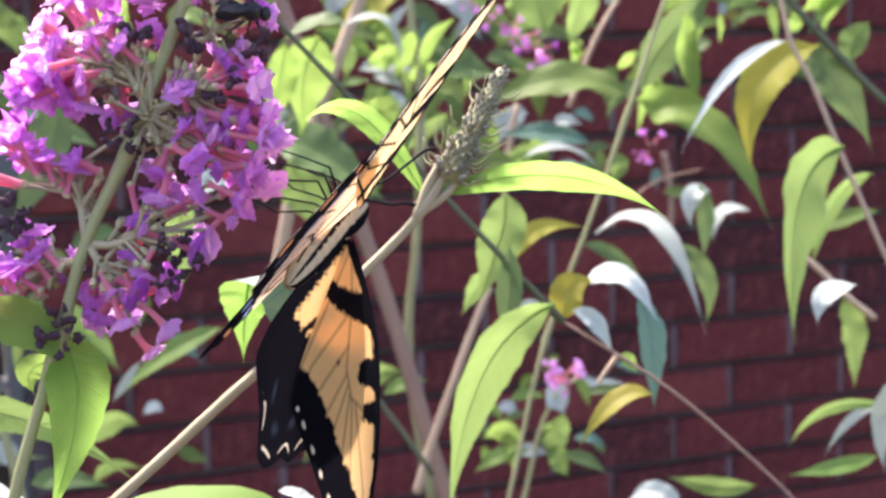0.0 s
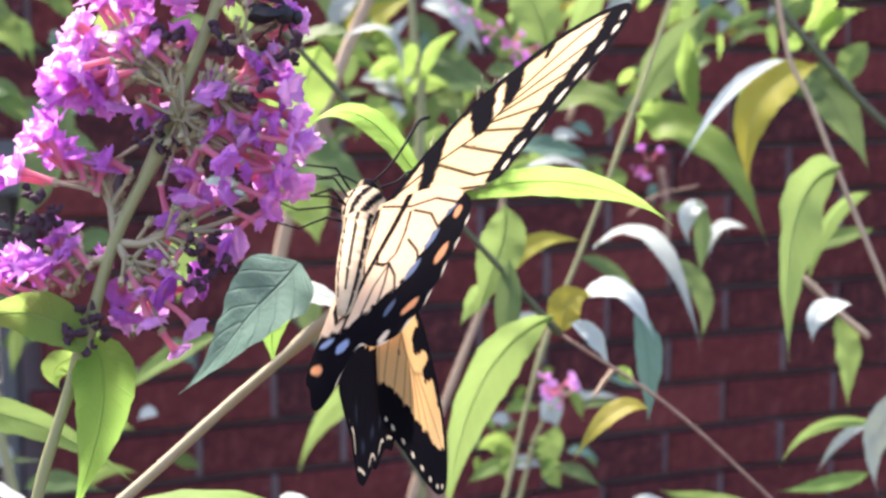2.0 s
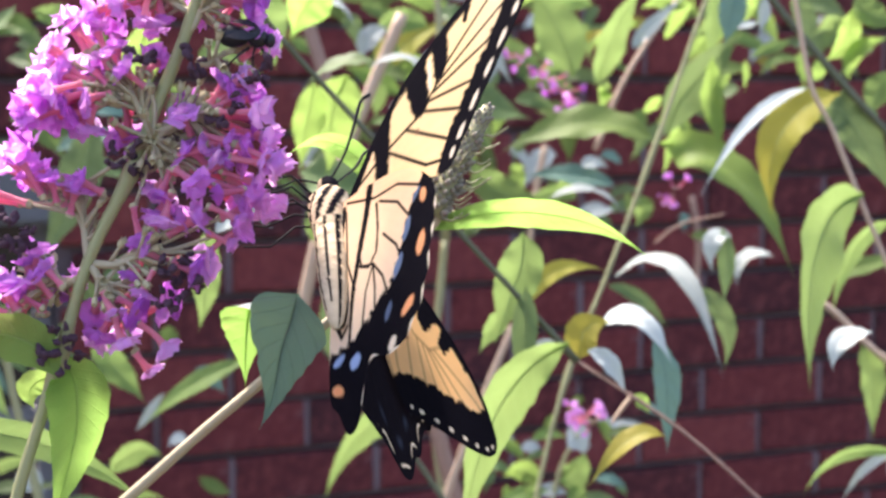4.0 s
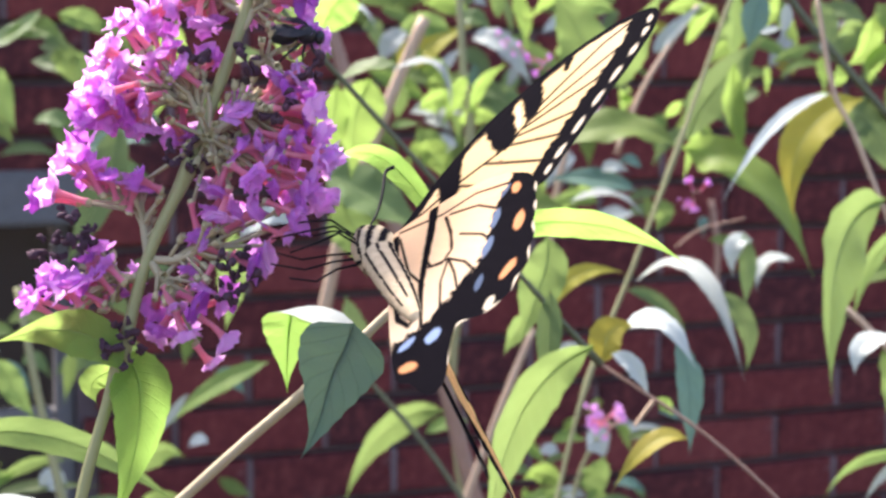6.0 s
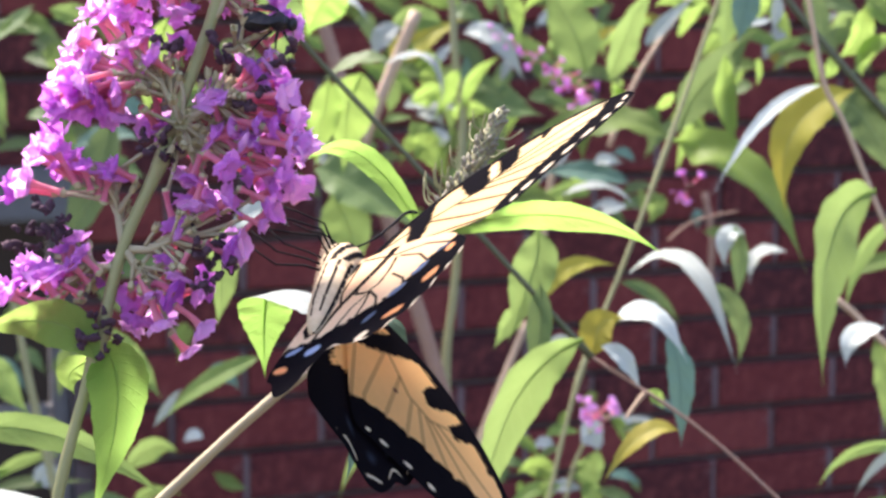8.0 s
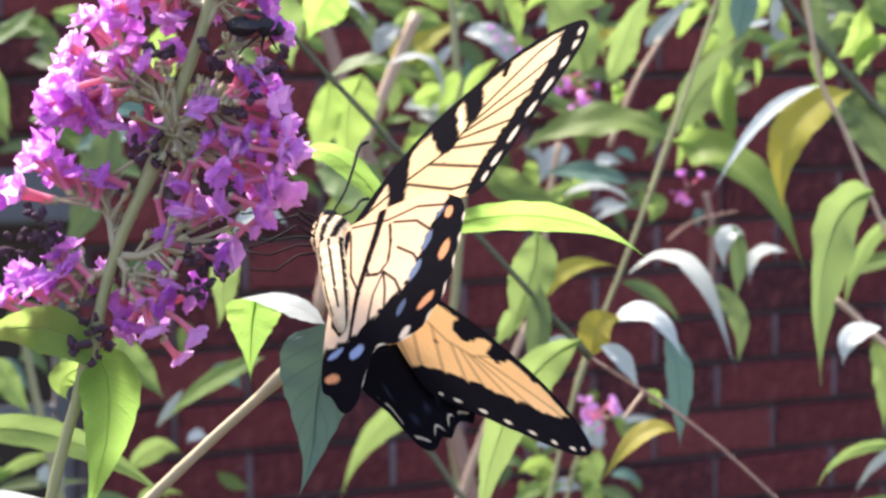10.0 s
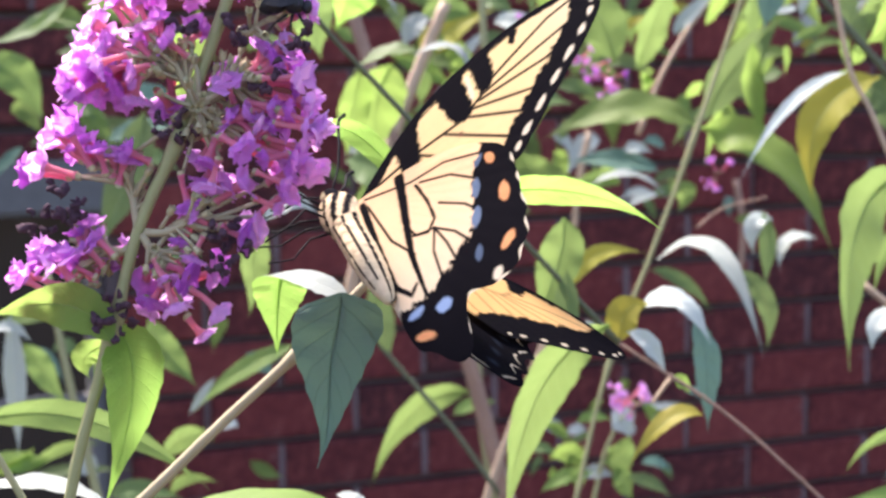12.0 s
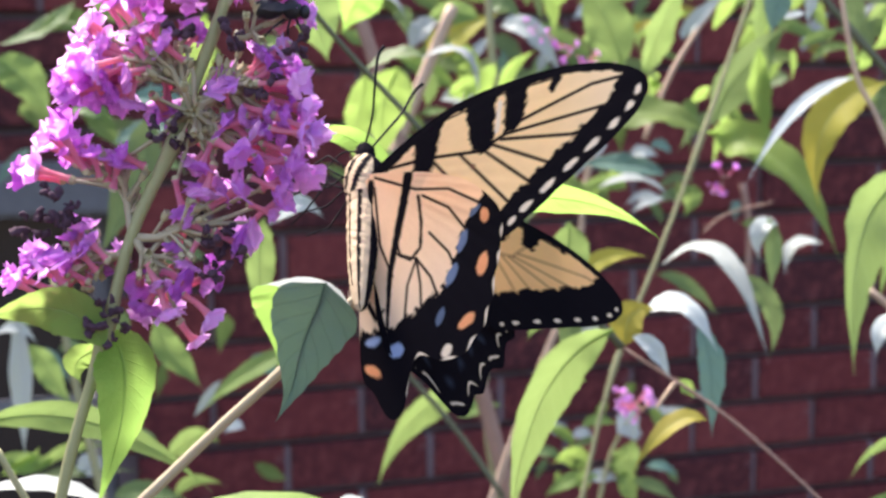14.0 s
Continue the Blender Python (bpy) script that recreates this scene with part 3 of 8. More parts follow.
BLACK, CREAM = np.array((0.006, 0.0055, 0.008)), np.array((0.72, 0.635, 0.48))
YELLOW, BLUSH = np.array((0.85, 0.60, 0.30)), np.array((0.84, 0.575, 0.345))
DEEP = np.array((0.82, 0.49, 0.20))
ORANGE, BLUE = np.array((0.74, 0.33, 0.15)), np.array((0.10, 0.14, 0.215))


def line_gap(x, y, line):
    """How far each point lies from a broken line, in millimetres, and how far along it is (0 to 1)."""
    best, along = np.full(x.shape, 1e9), np.zeros(x.shape)
    for k in range(len(line) - 1):
        (ax, ay), (bx, by) = line[k], line[k + 1]
        dx, dy = bx - ax, by - ay
        t = np.clip(((x - ax) * dx + (y - ay) * dy) / (dx * dx + dy * dy), 0, 1)
        d = np.hypot(x - ax - t * dx, y - ay - t * dy)
        along = np.where(d < best, (k + t) / (len(line) - 1), along)
        best = np.minimum(best, d)
    return best, along


def blend(colour, other, mask):
    return colour + (other - colour) * np.clip(mask, 0, 1)[..., None]


def rough_edge(x, y, size):
    """Uneven edges for the wing's markings."""
    return size * (0.6 * np.sin(x * 2.3 + 1.7 * np.sin(y * 1.9)) + 0.4 * np.sin(x * 5.1 - y * 4.3))


def wing_mesh(name, rim, paint, camber):
    """A wing in its own plane: x outwards, y towards the head; rim: degrees and millimetres round the root."""
    angles = np.radians([a for a, _ in rim])
    radii = np.array([r for _, r in rim])
    order = np.argsort(angles)
    nu, nv = 270, 130
    u = np.linspace(angles.min(), angles.max(), nu)
    r = np.interp(u, angles[order], radii[order])
    r = np.convolve(np.pad(r, 5, mode="edge"), np.hanning(13)[1:-1] / np.hanning(13).sum(), mode="valid")
    s = np.linspace(0.012, 1, nv) ** 0.8
    rr, aa = np.meshgrid(s, u)
    x, y = rr * r[:, None] * np.cos(aa), rr * r[:, None] * np.sin(aa)
    edge = (1 - rr) * r[:, None]
    z = camber * np.sin(np.clip(np.hypot(x, y) / 58, 0, 1) * math.pi) * (0.6 + 0.4 * np.sin(aa * 3)) + 0.02 * np.sin(aa * 70) * rr
    colour = paint(x, y, edge)
    verts = np.stack((x, y, z), -1).reshape(-1, 3) / 1000
    faces = []
    for i in range(nu - 1):
        for j in range(nv - 1):
            a = i * nv + j
            faces.append((a, a + nv, a + nv + 1, a + 1))
    me = mesh_of(name, verts.tolist(), faces, [WING])
    layer = me.color_attributes.new("pattern", "FLOAT_COLOR", "POINT")
    rgba = np.ones((len(verts), 4), dtype=np.float32)
    rgba[:, :3] = colour.reshape(-1, 3)
    layer.data.foreach_set("color", rgba.ravel())
    return me


FORE_RIM = ((35, 2), (33, 10.2), (29.6, 20.8), (23.6, 32.7), (19, 44.4), (15.7, 51.1), (13, 55.0), (11, 56.8), (8.6, 57.0), (5.5, 55.2),
            (1.4, 50.8), (-3.7, 45.4), (-10.2, 40.2), (-18.4, 35.8), (-23, 34.2), (-25.5, 33), (-27.5, 27), (-29, 12), (-30, 2))
HIND_RIM = ((-5, 4), (-8, 14), (-11, 21), (-15, 25.5), (-20, 30), (-26, 32.4), (-30, 33.0), (-34.7, 34.4), (-39, 35.2), (-43.8, 37.6),
            (-47, 38), (-50.3, 40), (-54, 40), (-58.2, 41.2), (-62, 40.6), (-65.6, 39.6), (-68.5, 37.4), (-71, 36.6), (-73.5, 37.6), (-75.5, 40.0), (-77.5, 43.6), (-79.5, 45.8),
            (-82, 46.2), (-84, 44.4), (-86, 40.6), (-89.7, 38.4), (-91, 33.5), (-92, 20), (-93, 4))


# the spread side has deep scallops and a worn, short tail
TUCKED_RIM = ((-12, 4), (-18, 14), (-24, 24), (-28, 31), (-32, 35), (-36, 37.2), (-40, 36.4), (-43, 37.6), (-47, 39.8), (-51, 38.6), (-54, 39.6),
              (-58, 42.2), (-61, 41.6), (-63, 43.6), (-66, 45.2), (-69, 44.6), (-72, 41.5), (-75, 38.5), (-79, 36.5), (-84, 34.5), (-88, 33), (-92, 27),
              (-95, 16), (-97, 4))


def paint_fore(x, y, edge, upper=False):
    c = np.broadcast_to(DEEP if upper else YELLOW, (*x.shape, 3)).copy()
    c = blend(c, DEEP if upper else BLUSH, (16 - x) / 14)
    c = blend(c, CREAM, (x - 38) / (90 if upper else 30))
    j = rough_edge(x, y, 0.35)
    for k, (line, w0, w1) in enumerate(((((13.6, 9.0), (13.0, 4.5), (12.0, -1.0), (9.3, -9)), 3.4, 1.7),
                         (((24.2, 12.5), (24.4, 7.4), (24.8, 3.4)), 3.7, 2.6),
                         (((31.6, 13.0), (31.4, 9.2), (30.9, 6.0)), 2.6, 2.0),
                         (((39.2, 14.6), (39.2, 12.6), (38.6, 10.8)), 1.7, 0.8))):
        line = line[:2] if upper and k else line
        d, s = line_gap(x, y, line)
        c = blend(c, BLACK, (w0 + (w1 - w0) * s + j - d) / 0.35)
    if not upper:
        d, _ = line_gap(x, y, ((28.3, 9.6), (28.1, 7.2), (27.7, 4.6)))
        c = blend(c, CREAM, (0.55 + j * 0.3 - d) / 0.3)
    # front edge, root and the long cell's outline
    r = np.hypot(x, y)
    d, _ = line_gap(x, y, ((0, 0), (8.6, 5.5), (18.1, 10.3), (30, 13.1), (41.9, 14.6), (49.6, 14.0), (53.6, 12.4)))
    c = blend(c, BLACK, (1.75 + np.clip((14 - x) / 14, 0, 1) * 0.9 + j * 0.4 - d) / 0.3)
    d, _ = line_gap(x, y, ((0, 0), (8, 3.9), (17.0, 8.0), (29, 11.2), (40, 12.6)))
    c = blend(c, BLACK, (0.30 - d) / 0.25)
    c = blend(c, BLACK, (3.2 - r) / 1.0)
    # veins
    for line in (((3, 0.5), (13, 1.5), (24, 1.4), (29, 3.6), (31.5, 8.5)), ((29.3, 3.8), (49, 6.5), (57, 8)), ((30, 5), (46, 10.5), (55, 11.5)),
                 ((28.5, 3.0), (42, 2.2), (54, 3.2)), ((27, 2.2), (38, -2.2), (49.5, -1.0)), ((25, 1.5), (35, -5.6), (44.5, -5)),
                 ((20, 1.4), (31, -9), (38.5, -9.8)), ((14, 1.2), (24, -9), (33.5, -13.8)), ((3, 0), (14, -6), (29, -15))):
        d, _ = line_gap(x, y, line)
        c = blend(c, BLACK, np.clip((0.46 - d) / 0.28, 0, 0.35 if upper else 1.0))
    d = np.hypot(x - 22.9, y + 1.2)
    c = blend(c, BLACK * 3 + ORANGE * 0.2, (0.75 - d) / 0.4)
    # dark outer band with a row of pale spots
    rim_line = ((56.6, 9.3), (55.0, 5.4), (50.8, 1.3), (45.3, -2.9), (39.6, -7.1), (34.0, -11.3), (31.0, -13.9))
    d, s = line_gap(x, y, rim_line)
    scallop = 0.55 * np.abs(np.sin(s * math.pi * 8))
    c = blend(c, BLACK, ((8.6 if upper else 5.9) - 1.2 * s + scallop + j - d) / 0.4)
    spot = ((s * 8) % 1.0 - 0.5) * 4.6
    c = blend(c, CREAM, (0.95 - np.hypot(spot / (0.9 if upper else 1.75), (d - (1.4 if upper else 1.7)) / (0.5 if upper else 0.66)) + j * 0.35) / 0.25)
    return c


def paint_hind(x, y, edge):
    c = np.broadcast_to(BLUSH, (*x.shape, 3)).copy()
    c = blend(c, CREAM, (-y - 12) / 30)
    j = rough_edge(x, y, 0.4)
    for line, w0, w1 in ((((9.6, -1), (7.5, -11), (5.8, -20), (5.4, -29)), 1.2, 0.5),
                         (((1.2, -2), (0.9, -12), (1.0, -24), (3.0, -27.4), (4.6, -26)), 0.9, 0.5),
                         (((11.6, -6.0), (12.3, -11), (12.2, -15.5), (10.2, -17.4), (6.8, -15.8)), 0.5, 0.45)):
        d, s = line_gap(x, y, line)
        c = blend(c, BLACK, (w0 + (w1 - w0) * s + j * 0.2 - d) / 0.3)
    for line in (((2, -1), (11, -4.6), (18, -5.6), (26, -10)), ((12.5, -6), (18, -9), (22, -14)), ((14, -13), (18, -17), (19.5, -20)),
                 ((11.4, -17.4), (14.4, -21), (16.5, -26)), ((11.4, -17.4), (12.3, -22), (12.6, -28)), ((11.4, -17.4), (9.6, -22), (9, -29)),
                 ((11.4, -17.4), (8, -16.5), (7.2, -14)), ((2, -3), (3.6, -14), (6.4, -20))):
        d, _ = line_gap(x, y, line)
        c = blend(c, BLACK, (0.40 - d) / 0.28)
    # broad dark border
    depth = np.interp(np.degrees(np.arctan2(y, np.maximum(x, -3))), [-94, -78, -64, -54, -41, -29, -18], [29.0, 29.6, 28.4, 28.4, 25.8, 24.4, 25.8])
    outside = np.hypot(x, y) - depth
    c = blend(c, BLACK, (outside + j * 1.6) / 0.5)
    for sx, sy, w, h, turn, tint in ((25.4, -11.5, 1.0, 1.5, 0.2, ORANGE), (24.9, -20.0, 1.15, 2.3, -0.35, ORANGE), (21.8, -29.6, 2.2, 1.05, 0.6, ORANGE),
                                     (2.4, -36.6, 2.1, 1.0, -0.5, ORANGE), (23.4, -10.4, 0.6, 1.6, -0.9, BLUE), (20.9, -15.4, 0.9, 2.4, -0.4, BLUE * 1.2),
                                     (18.7, -21.2, 1.0, 2.4, -0.5, BLUE * 1.3), (16.4, -28.4, 0.8, 1.9, -0.4, BLUE * 0.9), (7.4, -33.4, 1.7, 1.5, 0.0, BLUE * 2.6),
                                     (2.5, -31.4, 1.9, 0.9, 0.2, BLUE * 2.6), (17.8, -34.4, 1.0, 1.5, -0.7, CREAM), (12.8, -36.3, 1.3, 0.7, 0.1, CREAM)):
        a, b = x - sx, y - sy
        p, q = a * math.cos(turn) + b * math.sin(turn), -a * math.sin(turn) + b * math.cos(turn)
        c = blend(c, tint, (1.0 - np.hypot(p / w, q / h) + j * 0.2) / 0.25)
    lower = (np.degrees(np.arctan2(y, np.maximum(x, -3))) < -24) & (np.degrees(np.arctan2(y, np.maximum(x, -3))) > -77)
    c = blend(c, CREAM, np.where(lower, (0.22 - edge + 0.45 * np.sin(np.arctan2(y, np.maximum(x, -3)) * 50)) / 0.2, 0))
    return c


def paint_hind_upper(x, y, edge):
    """The upper side: yellow near the root, a very broad black border and pale crescents at the rim."""
    c = np.broadcast_to(DEEP, (*x.shape, 3)).copy()
    j = rough_edge(x, y, 0.5)
    r = np.hypot(x, y)
    d, s = line_gap(x, y, ((10.6, -2), (8.3, -11), (6.4, -20), (4.4, -28)))
    c = blend(c, BLACK, (1.3 - 0.8 * s + j * 0.4 - d) / 0.3)
    for line in (((2, -1), (11, -4.6), (26, -10)), ((11.4, -17.4), (14.4, -21), (16.5, -26)), ((11.4, -17.4), (9.6, -22), (9, -29))):
        d, _ = line_gap(x, y, line)
        c = blend(c, BLACK, (0.28 - d) / 0.25)
    c = blend(c, BLACK, (r - 20.5 + j * 1.4) / 0.6)
    c = blend(c, BLACK, (2.6 - x + j) / 0.8)
    angle = np.degrees(np.arctan2(y, np.maximum(x, -3)))
    lobe = (angle / 6.4) % 1.0 - 0.5
    rim = (angle < -26) & (angle > -78)
    bow = edge - 2.5 + 7.0 * lobe * lobe
    c = blend(c, CREAM, np.where(rim, (0.36 - np.abs(bow) - 3.0 * np.maximum(0, np.abs(lobe) - 0.26)) / 0.25, 0))
    c = blend(c, BLUE * 0.4, np.where(rim, (1.0 - np.hypot(lobe / 0.3, (edge - 6.5) / 1.6)) * 0.5, 0))
    return c


def body_mesh():
    """Head, chest and abdomen, along y with the head at the front, hung below the wing roots (x towards the back)."""
    stations = ((-26.5, 0.3), (-25.6, 1.3), (-22, 2.2), (-17, 2.9), (-11, 3.3), (-6, 3.4), (-3.5, 3.4), (-1.5, 3.9), (2, 4.5), (5, 4.2), (7.2, 2.6),
                (7.8, 1.9), (8.6, 2.2), (10, 2.1), (10.9, 1.4), (11.2, 0.3))
    ys = np.linspace(-26.5, 11.2, 120)
    rs = np.interp(ys, [a for a, _ in stations], [b for _, b in stations])
    rs = rs * 0.88
    sides = 64
    verts, colours, faces = [], [], []
    for y, r in zip(ys, rs):
        ring = 1 + 0.010 * math.sin(y * 2.1) if y < -3 else 1.0
        for k in range(sides):
            a = 2 * math.pi * k / sides
            fur = 1 + 0.06 * noise.noise((y * 1.7, math.cos(a) * 3, math.sin(a) * 3)) + 0.05 * noise.noise((y * 5, math.cos(a) * 9, math.sin(a) * 9))
            cx = -2.9 + (0.3 if y > -3 else 0.2) - (0.05 * (y - 6) if y > 6 else 0)
            verts.append(((cx + r * math.cos(a) * ring * fur) / 1000, y / 1000, r * math.sin(a) * ring * fur / 1000))
            side = abs(math.degrees(math.atan2(math.sin(a), math.cos(a)))) + 1.5 * noise.noise((y * 0.8, a, 5))
            if y > 7.5:
                dark = 1.0 if side < 125 else 0.5
            elif y > -2:
                q = side + 7 * (y - 2)
                dark = 1.0 if side < 30 or 57 < q < 80 or 99 < q < 120 or 142 < q < 156 else 0.0
            else:
                dark = 1.0 if side < 24 or abs(side - 68) < 6.5 or (abs(side - 112) < 5.5 and y > -22) or (abs(side - 153) < 5 and y > -23) else 0.0
            tone = np.array((0.52, 0.425, 0.275)) * (0.96 + 0.04 * math.sin(y * 2.1))
            c = tone * (1 - dark) + BLACK * dark
            colours.append((*c, 1.0))
    for i in range(len(ys) - 1):
        for k in range(sides):
            a, b = i * sides + k, i * sides + (k + 1) % sides
            faces.append((a, b, b + sides, a + sides))
    me = mesh_of("body", verts, faces, [FUR])
    layer = me.color_attributes.new("pattern", "FLOAT_COLOR", "POINT")
    layer.data.foreach_set("color", np.array(colours, dtype=np.float32).ravel())
    return me


def limb(points, r0, r1, mat, sides=6, steps=5):
    return tube_mesh("limb", [Vector(p) / 1000 for p in points], r0 / 1000, r1 / 1000, mat, sides, steps)


def butterfly(place):
    bug = thing("butterfly", place, "yellow swallowtail butterfly with black stripes feeding on the purple flowers", "butterfly")
    part("body", body_mesh(), bug, "cream furry body with black stripes")
    for z in (-1, 1):
        part("antenna", limb(((-2.2, 10.4, z * 0.8), (0.5, 15, z * 2.4), (2.5, 20, z * 4.5), (4.2, 25.5, z * 6.0), (6.0, 27.0, z * 6.4)), 0.20, 0.36, LIMB_BLACK), bug, "thin black clubbed antenna")
    part("proboscis", limb(((-4.4, 10.4, 0), (-8, 11.5, 0.3), (-11, 10, 0.3), (-14, 10.6, 0)), 0.2, 0.14, LIMB_BLACK), bug, "thin black feeding tube")
    for z in (-1, 1):
        for y0, reach, bend in ((5.5, 13, 4.0), (3.0, 14, 1.0), (0.5, 12, -3.0)):
            part("leg", limb(((-5.5, y0, z * 1.5), (-9, y0 + bend * 0.2 + 3.0, z * 3.2), (-8 - reach * 0.45, y0 + bend * 0.7, z * 3.4), (-6 - reach, y0 + bend, z * 2.2)), 0.24, 0.15, LIMB_BLACK, steps=1), bug, "thin black jointed leg")
    fore = wing_mesh("forewing", FORE_RIM, paint_fore, 0.9)
    hind = wing_mesh("hindwing", HIND_RIM, paint_hind, 0.7)
    upper_fore = wing_mesh("forewing", FORE_RIM, lambda x, y, edge: paint_fore(x, y, edge, True), 0.9)
    upper_hind = wing_mesh("hindwing", TUCKED_RIM, paint_hind_upper, 0.7)
    wings = [part("forewing", fore, bug, "pale yellow forewing with black tiger stripes"),
             part("hindwing", hind, bug, "pale hindwing with blue and orange spots and a short tail"),
             part("forewing", upper_fore, bug, "deep yellow forewing with a broad black border"),
             part("hindwing", upper_hind, bug, "black and yellow hindwing with pale crescents")]
    return bug, wings


def bee(place, m):
    bug = thing("carpenter_bee", place, "large glossy black bee clinging to the purple flowers", "bee")
    bug.matrix_world = m

    def small_limb(points, r0, r1, mat):
        return limb([Vector(p) * 0.59 for p in points], r0 * 0.59, r1 * 0.59, mat)

    def blob(name, centre, size, seed, label=""):
        bm = bmesh.new()
        bmesh.ops.create_icosphere(bm, subdivisions=3, radius=1.0)
        for v in bm.verts:
            n = 1 + 0.05 * noise.noise(v.co * 3 + Vector((seed, 0, 0)))
            pinch = 1 - 0.18 * max(0.0, v.co.y) if name == "abdomen" else 1.0
            v.co = Vector((v.co.x * size[0] * n * pinch, v.co.y * size[1] * n, v.co.z * size[2] * n * pinch)) + Vector(centre)
            v.co /= 1700
        me = bpy.data.meshes.new(name)
        bm.to_mesh(me)
        bm.free()
        me.materials.append(BLACK_GLOSS)
        me.polygons.foreach_set("use_smooth", [True] * len(me.polygons))
        return part(name, me, bug, label)

    blob("abdomen", (0, -5.6, 0), (3.3, 4.6, 3.0), 1)
    blob("thorax", (0, 1.0, 0.4), (2.9, 3.0, 2.8), 2)
    blob("head", (0, 4.6, -0.3), (2.2, 1.5, 2.0), 3)
    for x in (-1, 1):
        for y0, y1 in ((2.4, 5.5), (0.6, 0.0), (-1.0, -6.5)):
            part("leg", small_limb(((x * 2, y0, -1.6), (x * 4.6, (y0 + y1) / 2, -2.4), (x * 4.8, y1, -6.0), (x * 4.2, y1 - 1, -8.2)), 0.42, 0.2, BLACK_GLOSS), bug)
        me = leaf_mesh("wing", Vector((x * 1.6, 1.5, 2.6)) / 1700, Vector((x * 2.6, -3.5, 3.5)) / 1700, Vector((x * 2.8, -8.0, 2.4)) / 1700, 0.0019, (0.2 * x, 0.1, 1), "dark", 0.05)
        me.materials[0] = BLACK_GLOSS
        part("wing", me, bug)
    return bug


# ---------------------------------------------------------------- the flowering shoot
flower = thing("flowering_shoot", (0.026, 0.2589, 1.3203), "purple butterfly-bush flower spike with coral tubes and green leaves", "flower")
stem(flower, FLOWER_STEM, 0.00098, 0.00112, "olive", swell=(0.25, 0.5))
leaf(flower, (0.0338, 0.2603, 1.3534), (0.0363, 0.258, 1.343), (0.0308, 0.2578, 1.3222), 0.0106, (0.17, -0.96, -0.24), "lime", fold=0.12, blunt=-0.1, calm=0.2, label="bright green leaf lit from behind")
leaf(flower, (0.0341, 0.2683, 1.3494), (0.0303, 0.2694, 1.347), (0.0306, 0.2688, 1.3431), 0.0059, (0.2, -0.97, -0.15), "bright")
leaf(flower, (0.033, 0.2561, 1.3511), (0.0254, 0.2597, 1.3576), (0.0121, 0.2642, 1.355), 0.0081, (0.28, -0.96, -0.02), "bright", fold=0.3)
cyme(flower, (0.0479, 0.2603, 1.3921), (0.0449, 0.262, 1.3973), [((0.0358, 0.2668, 1.4018), (0.0302, 0.2669, 1.4048)), ((0.0357, 0.2727, 1.4009), (0.0327, 0.276, 1.4049)), ((0.0388, 0.2631, 1.4045), (0.0344, 0.2634, 1.409)), ((0.0388, 0.2726, 1.4037), (0.0345, 0.2742, 1.4106)), ((0.0411, 0.2652, 1.4031), (0.0394, 0.2687, 1.409)), ((0.0426, 0.2614, 1.4011), (0.0425, 0.2623, 1.4068)), ((0.0428, 0.2701, 1.3997), (0.0438, 0.2742, 1.4088)), ((0.039, 0.2661, 1.3977), (0.0317, 0.2665, 1.4001)), ((0.0393, 0.2714, 1.3977), (0.0317, 0.2784, 1.4023)), ((0.0396, 0.2654, 1.3987), (0.0334, 0.2661, 1.4019)), ((0.0419, 0.2727, 1.3979), (0.0361, 0.2781, 1.4016)), ((0.0381, 0.2643, 1.3963), (0.0288, 0.2652, 1.397))], 10)
cyme(flower, (0.0479, 0.2603, 1.3921), (0.0451, 0.2636, 1.3973), [((0.04, 0.2689, 1.3951), (0.0294, 0.2745, 1.3976)), ((0.0367, 0.2669, 1.3953), (0.0263, 0.2693, 1.3936)), ((0.0358, 0.2695, 1.3946), (0.029, 0.2734, 1.3935)), ((0.0378, 0.2654, 1.3953), (0.0278, 0.2684, 1.3917)), ((0.0389, 0.2715, 1.3948), (0.0271, 0.2763, 1.393)), ((0.038, 0.2638, 1.396), (0.0304, 0.268, 1.3941)), ((0.0378, 0.2706, 1.3972), (0.0323, 0.2729, 1.3927)), ((0.0395, 0.2648, 1.3973), (0.0339, 0.2673, 1.3975)), ((0.0407, 0.2634, 1.399), (0.0385, 0.2665, 1.4019)), ((0.0435, 0.263, 1.3977), (0.0422, 0.2659, 1.4014)), ((0.0405, 0.2629, 1.3957), (0.0342, 0.2642, 1.3921)), ((0.041, 0.2724, 1.3968), (0.037, 0.2746, 1.3905))], 22)
cyme(flower, (0.0479, 0.2603, 1.3921), (0.045, 0.2628, 1.3973), [((0.0393, 0.2618, 1.3943), (0.0378, 0.263, 1.3895)), ((0.0402, 0.2693, 1.3952), (0.0373, 0.2735, 1.3899)), ((0.0388, 0.2651, 1.3953), (0.0318, 0.2692, 1.3915)), ((0.0408, 0.2689, 1.3951), (0.0332, 0.2716, 1.3936)), ((0.0403, 0.2652, 1.3984), (0.0361, 0.2681, 1.3997)), ((0.0436, 0.2628, 1.3963), (0.043, 0.2588, 1.3884)), ((0.0457, 0.2691, 1.3968), (0.0452, 0.2713, 1.3889)), ((0.0422, 0.2642, 1.3997), (0.04, 0.2625, 1.4051)), ((0.0379, 0.2627, 1.3984), (0.03, 0.2589, 1.3964)), ((0.0402, 0.2716, 1.3981), (0.0312, 0.2788, 1.3966)), ((0.039, 0.2659, 1.397), (0.032, 0.2617, 1.3947)), ((0.0383, 0.2694, 1.3984), (0.0333, 0.2745, 1.3962))], 34)
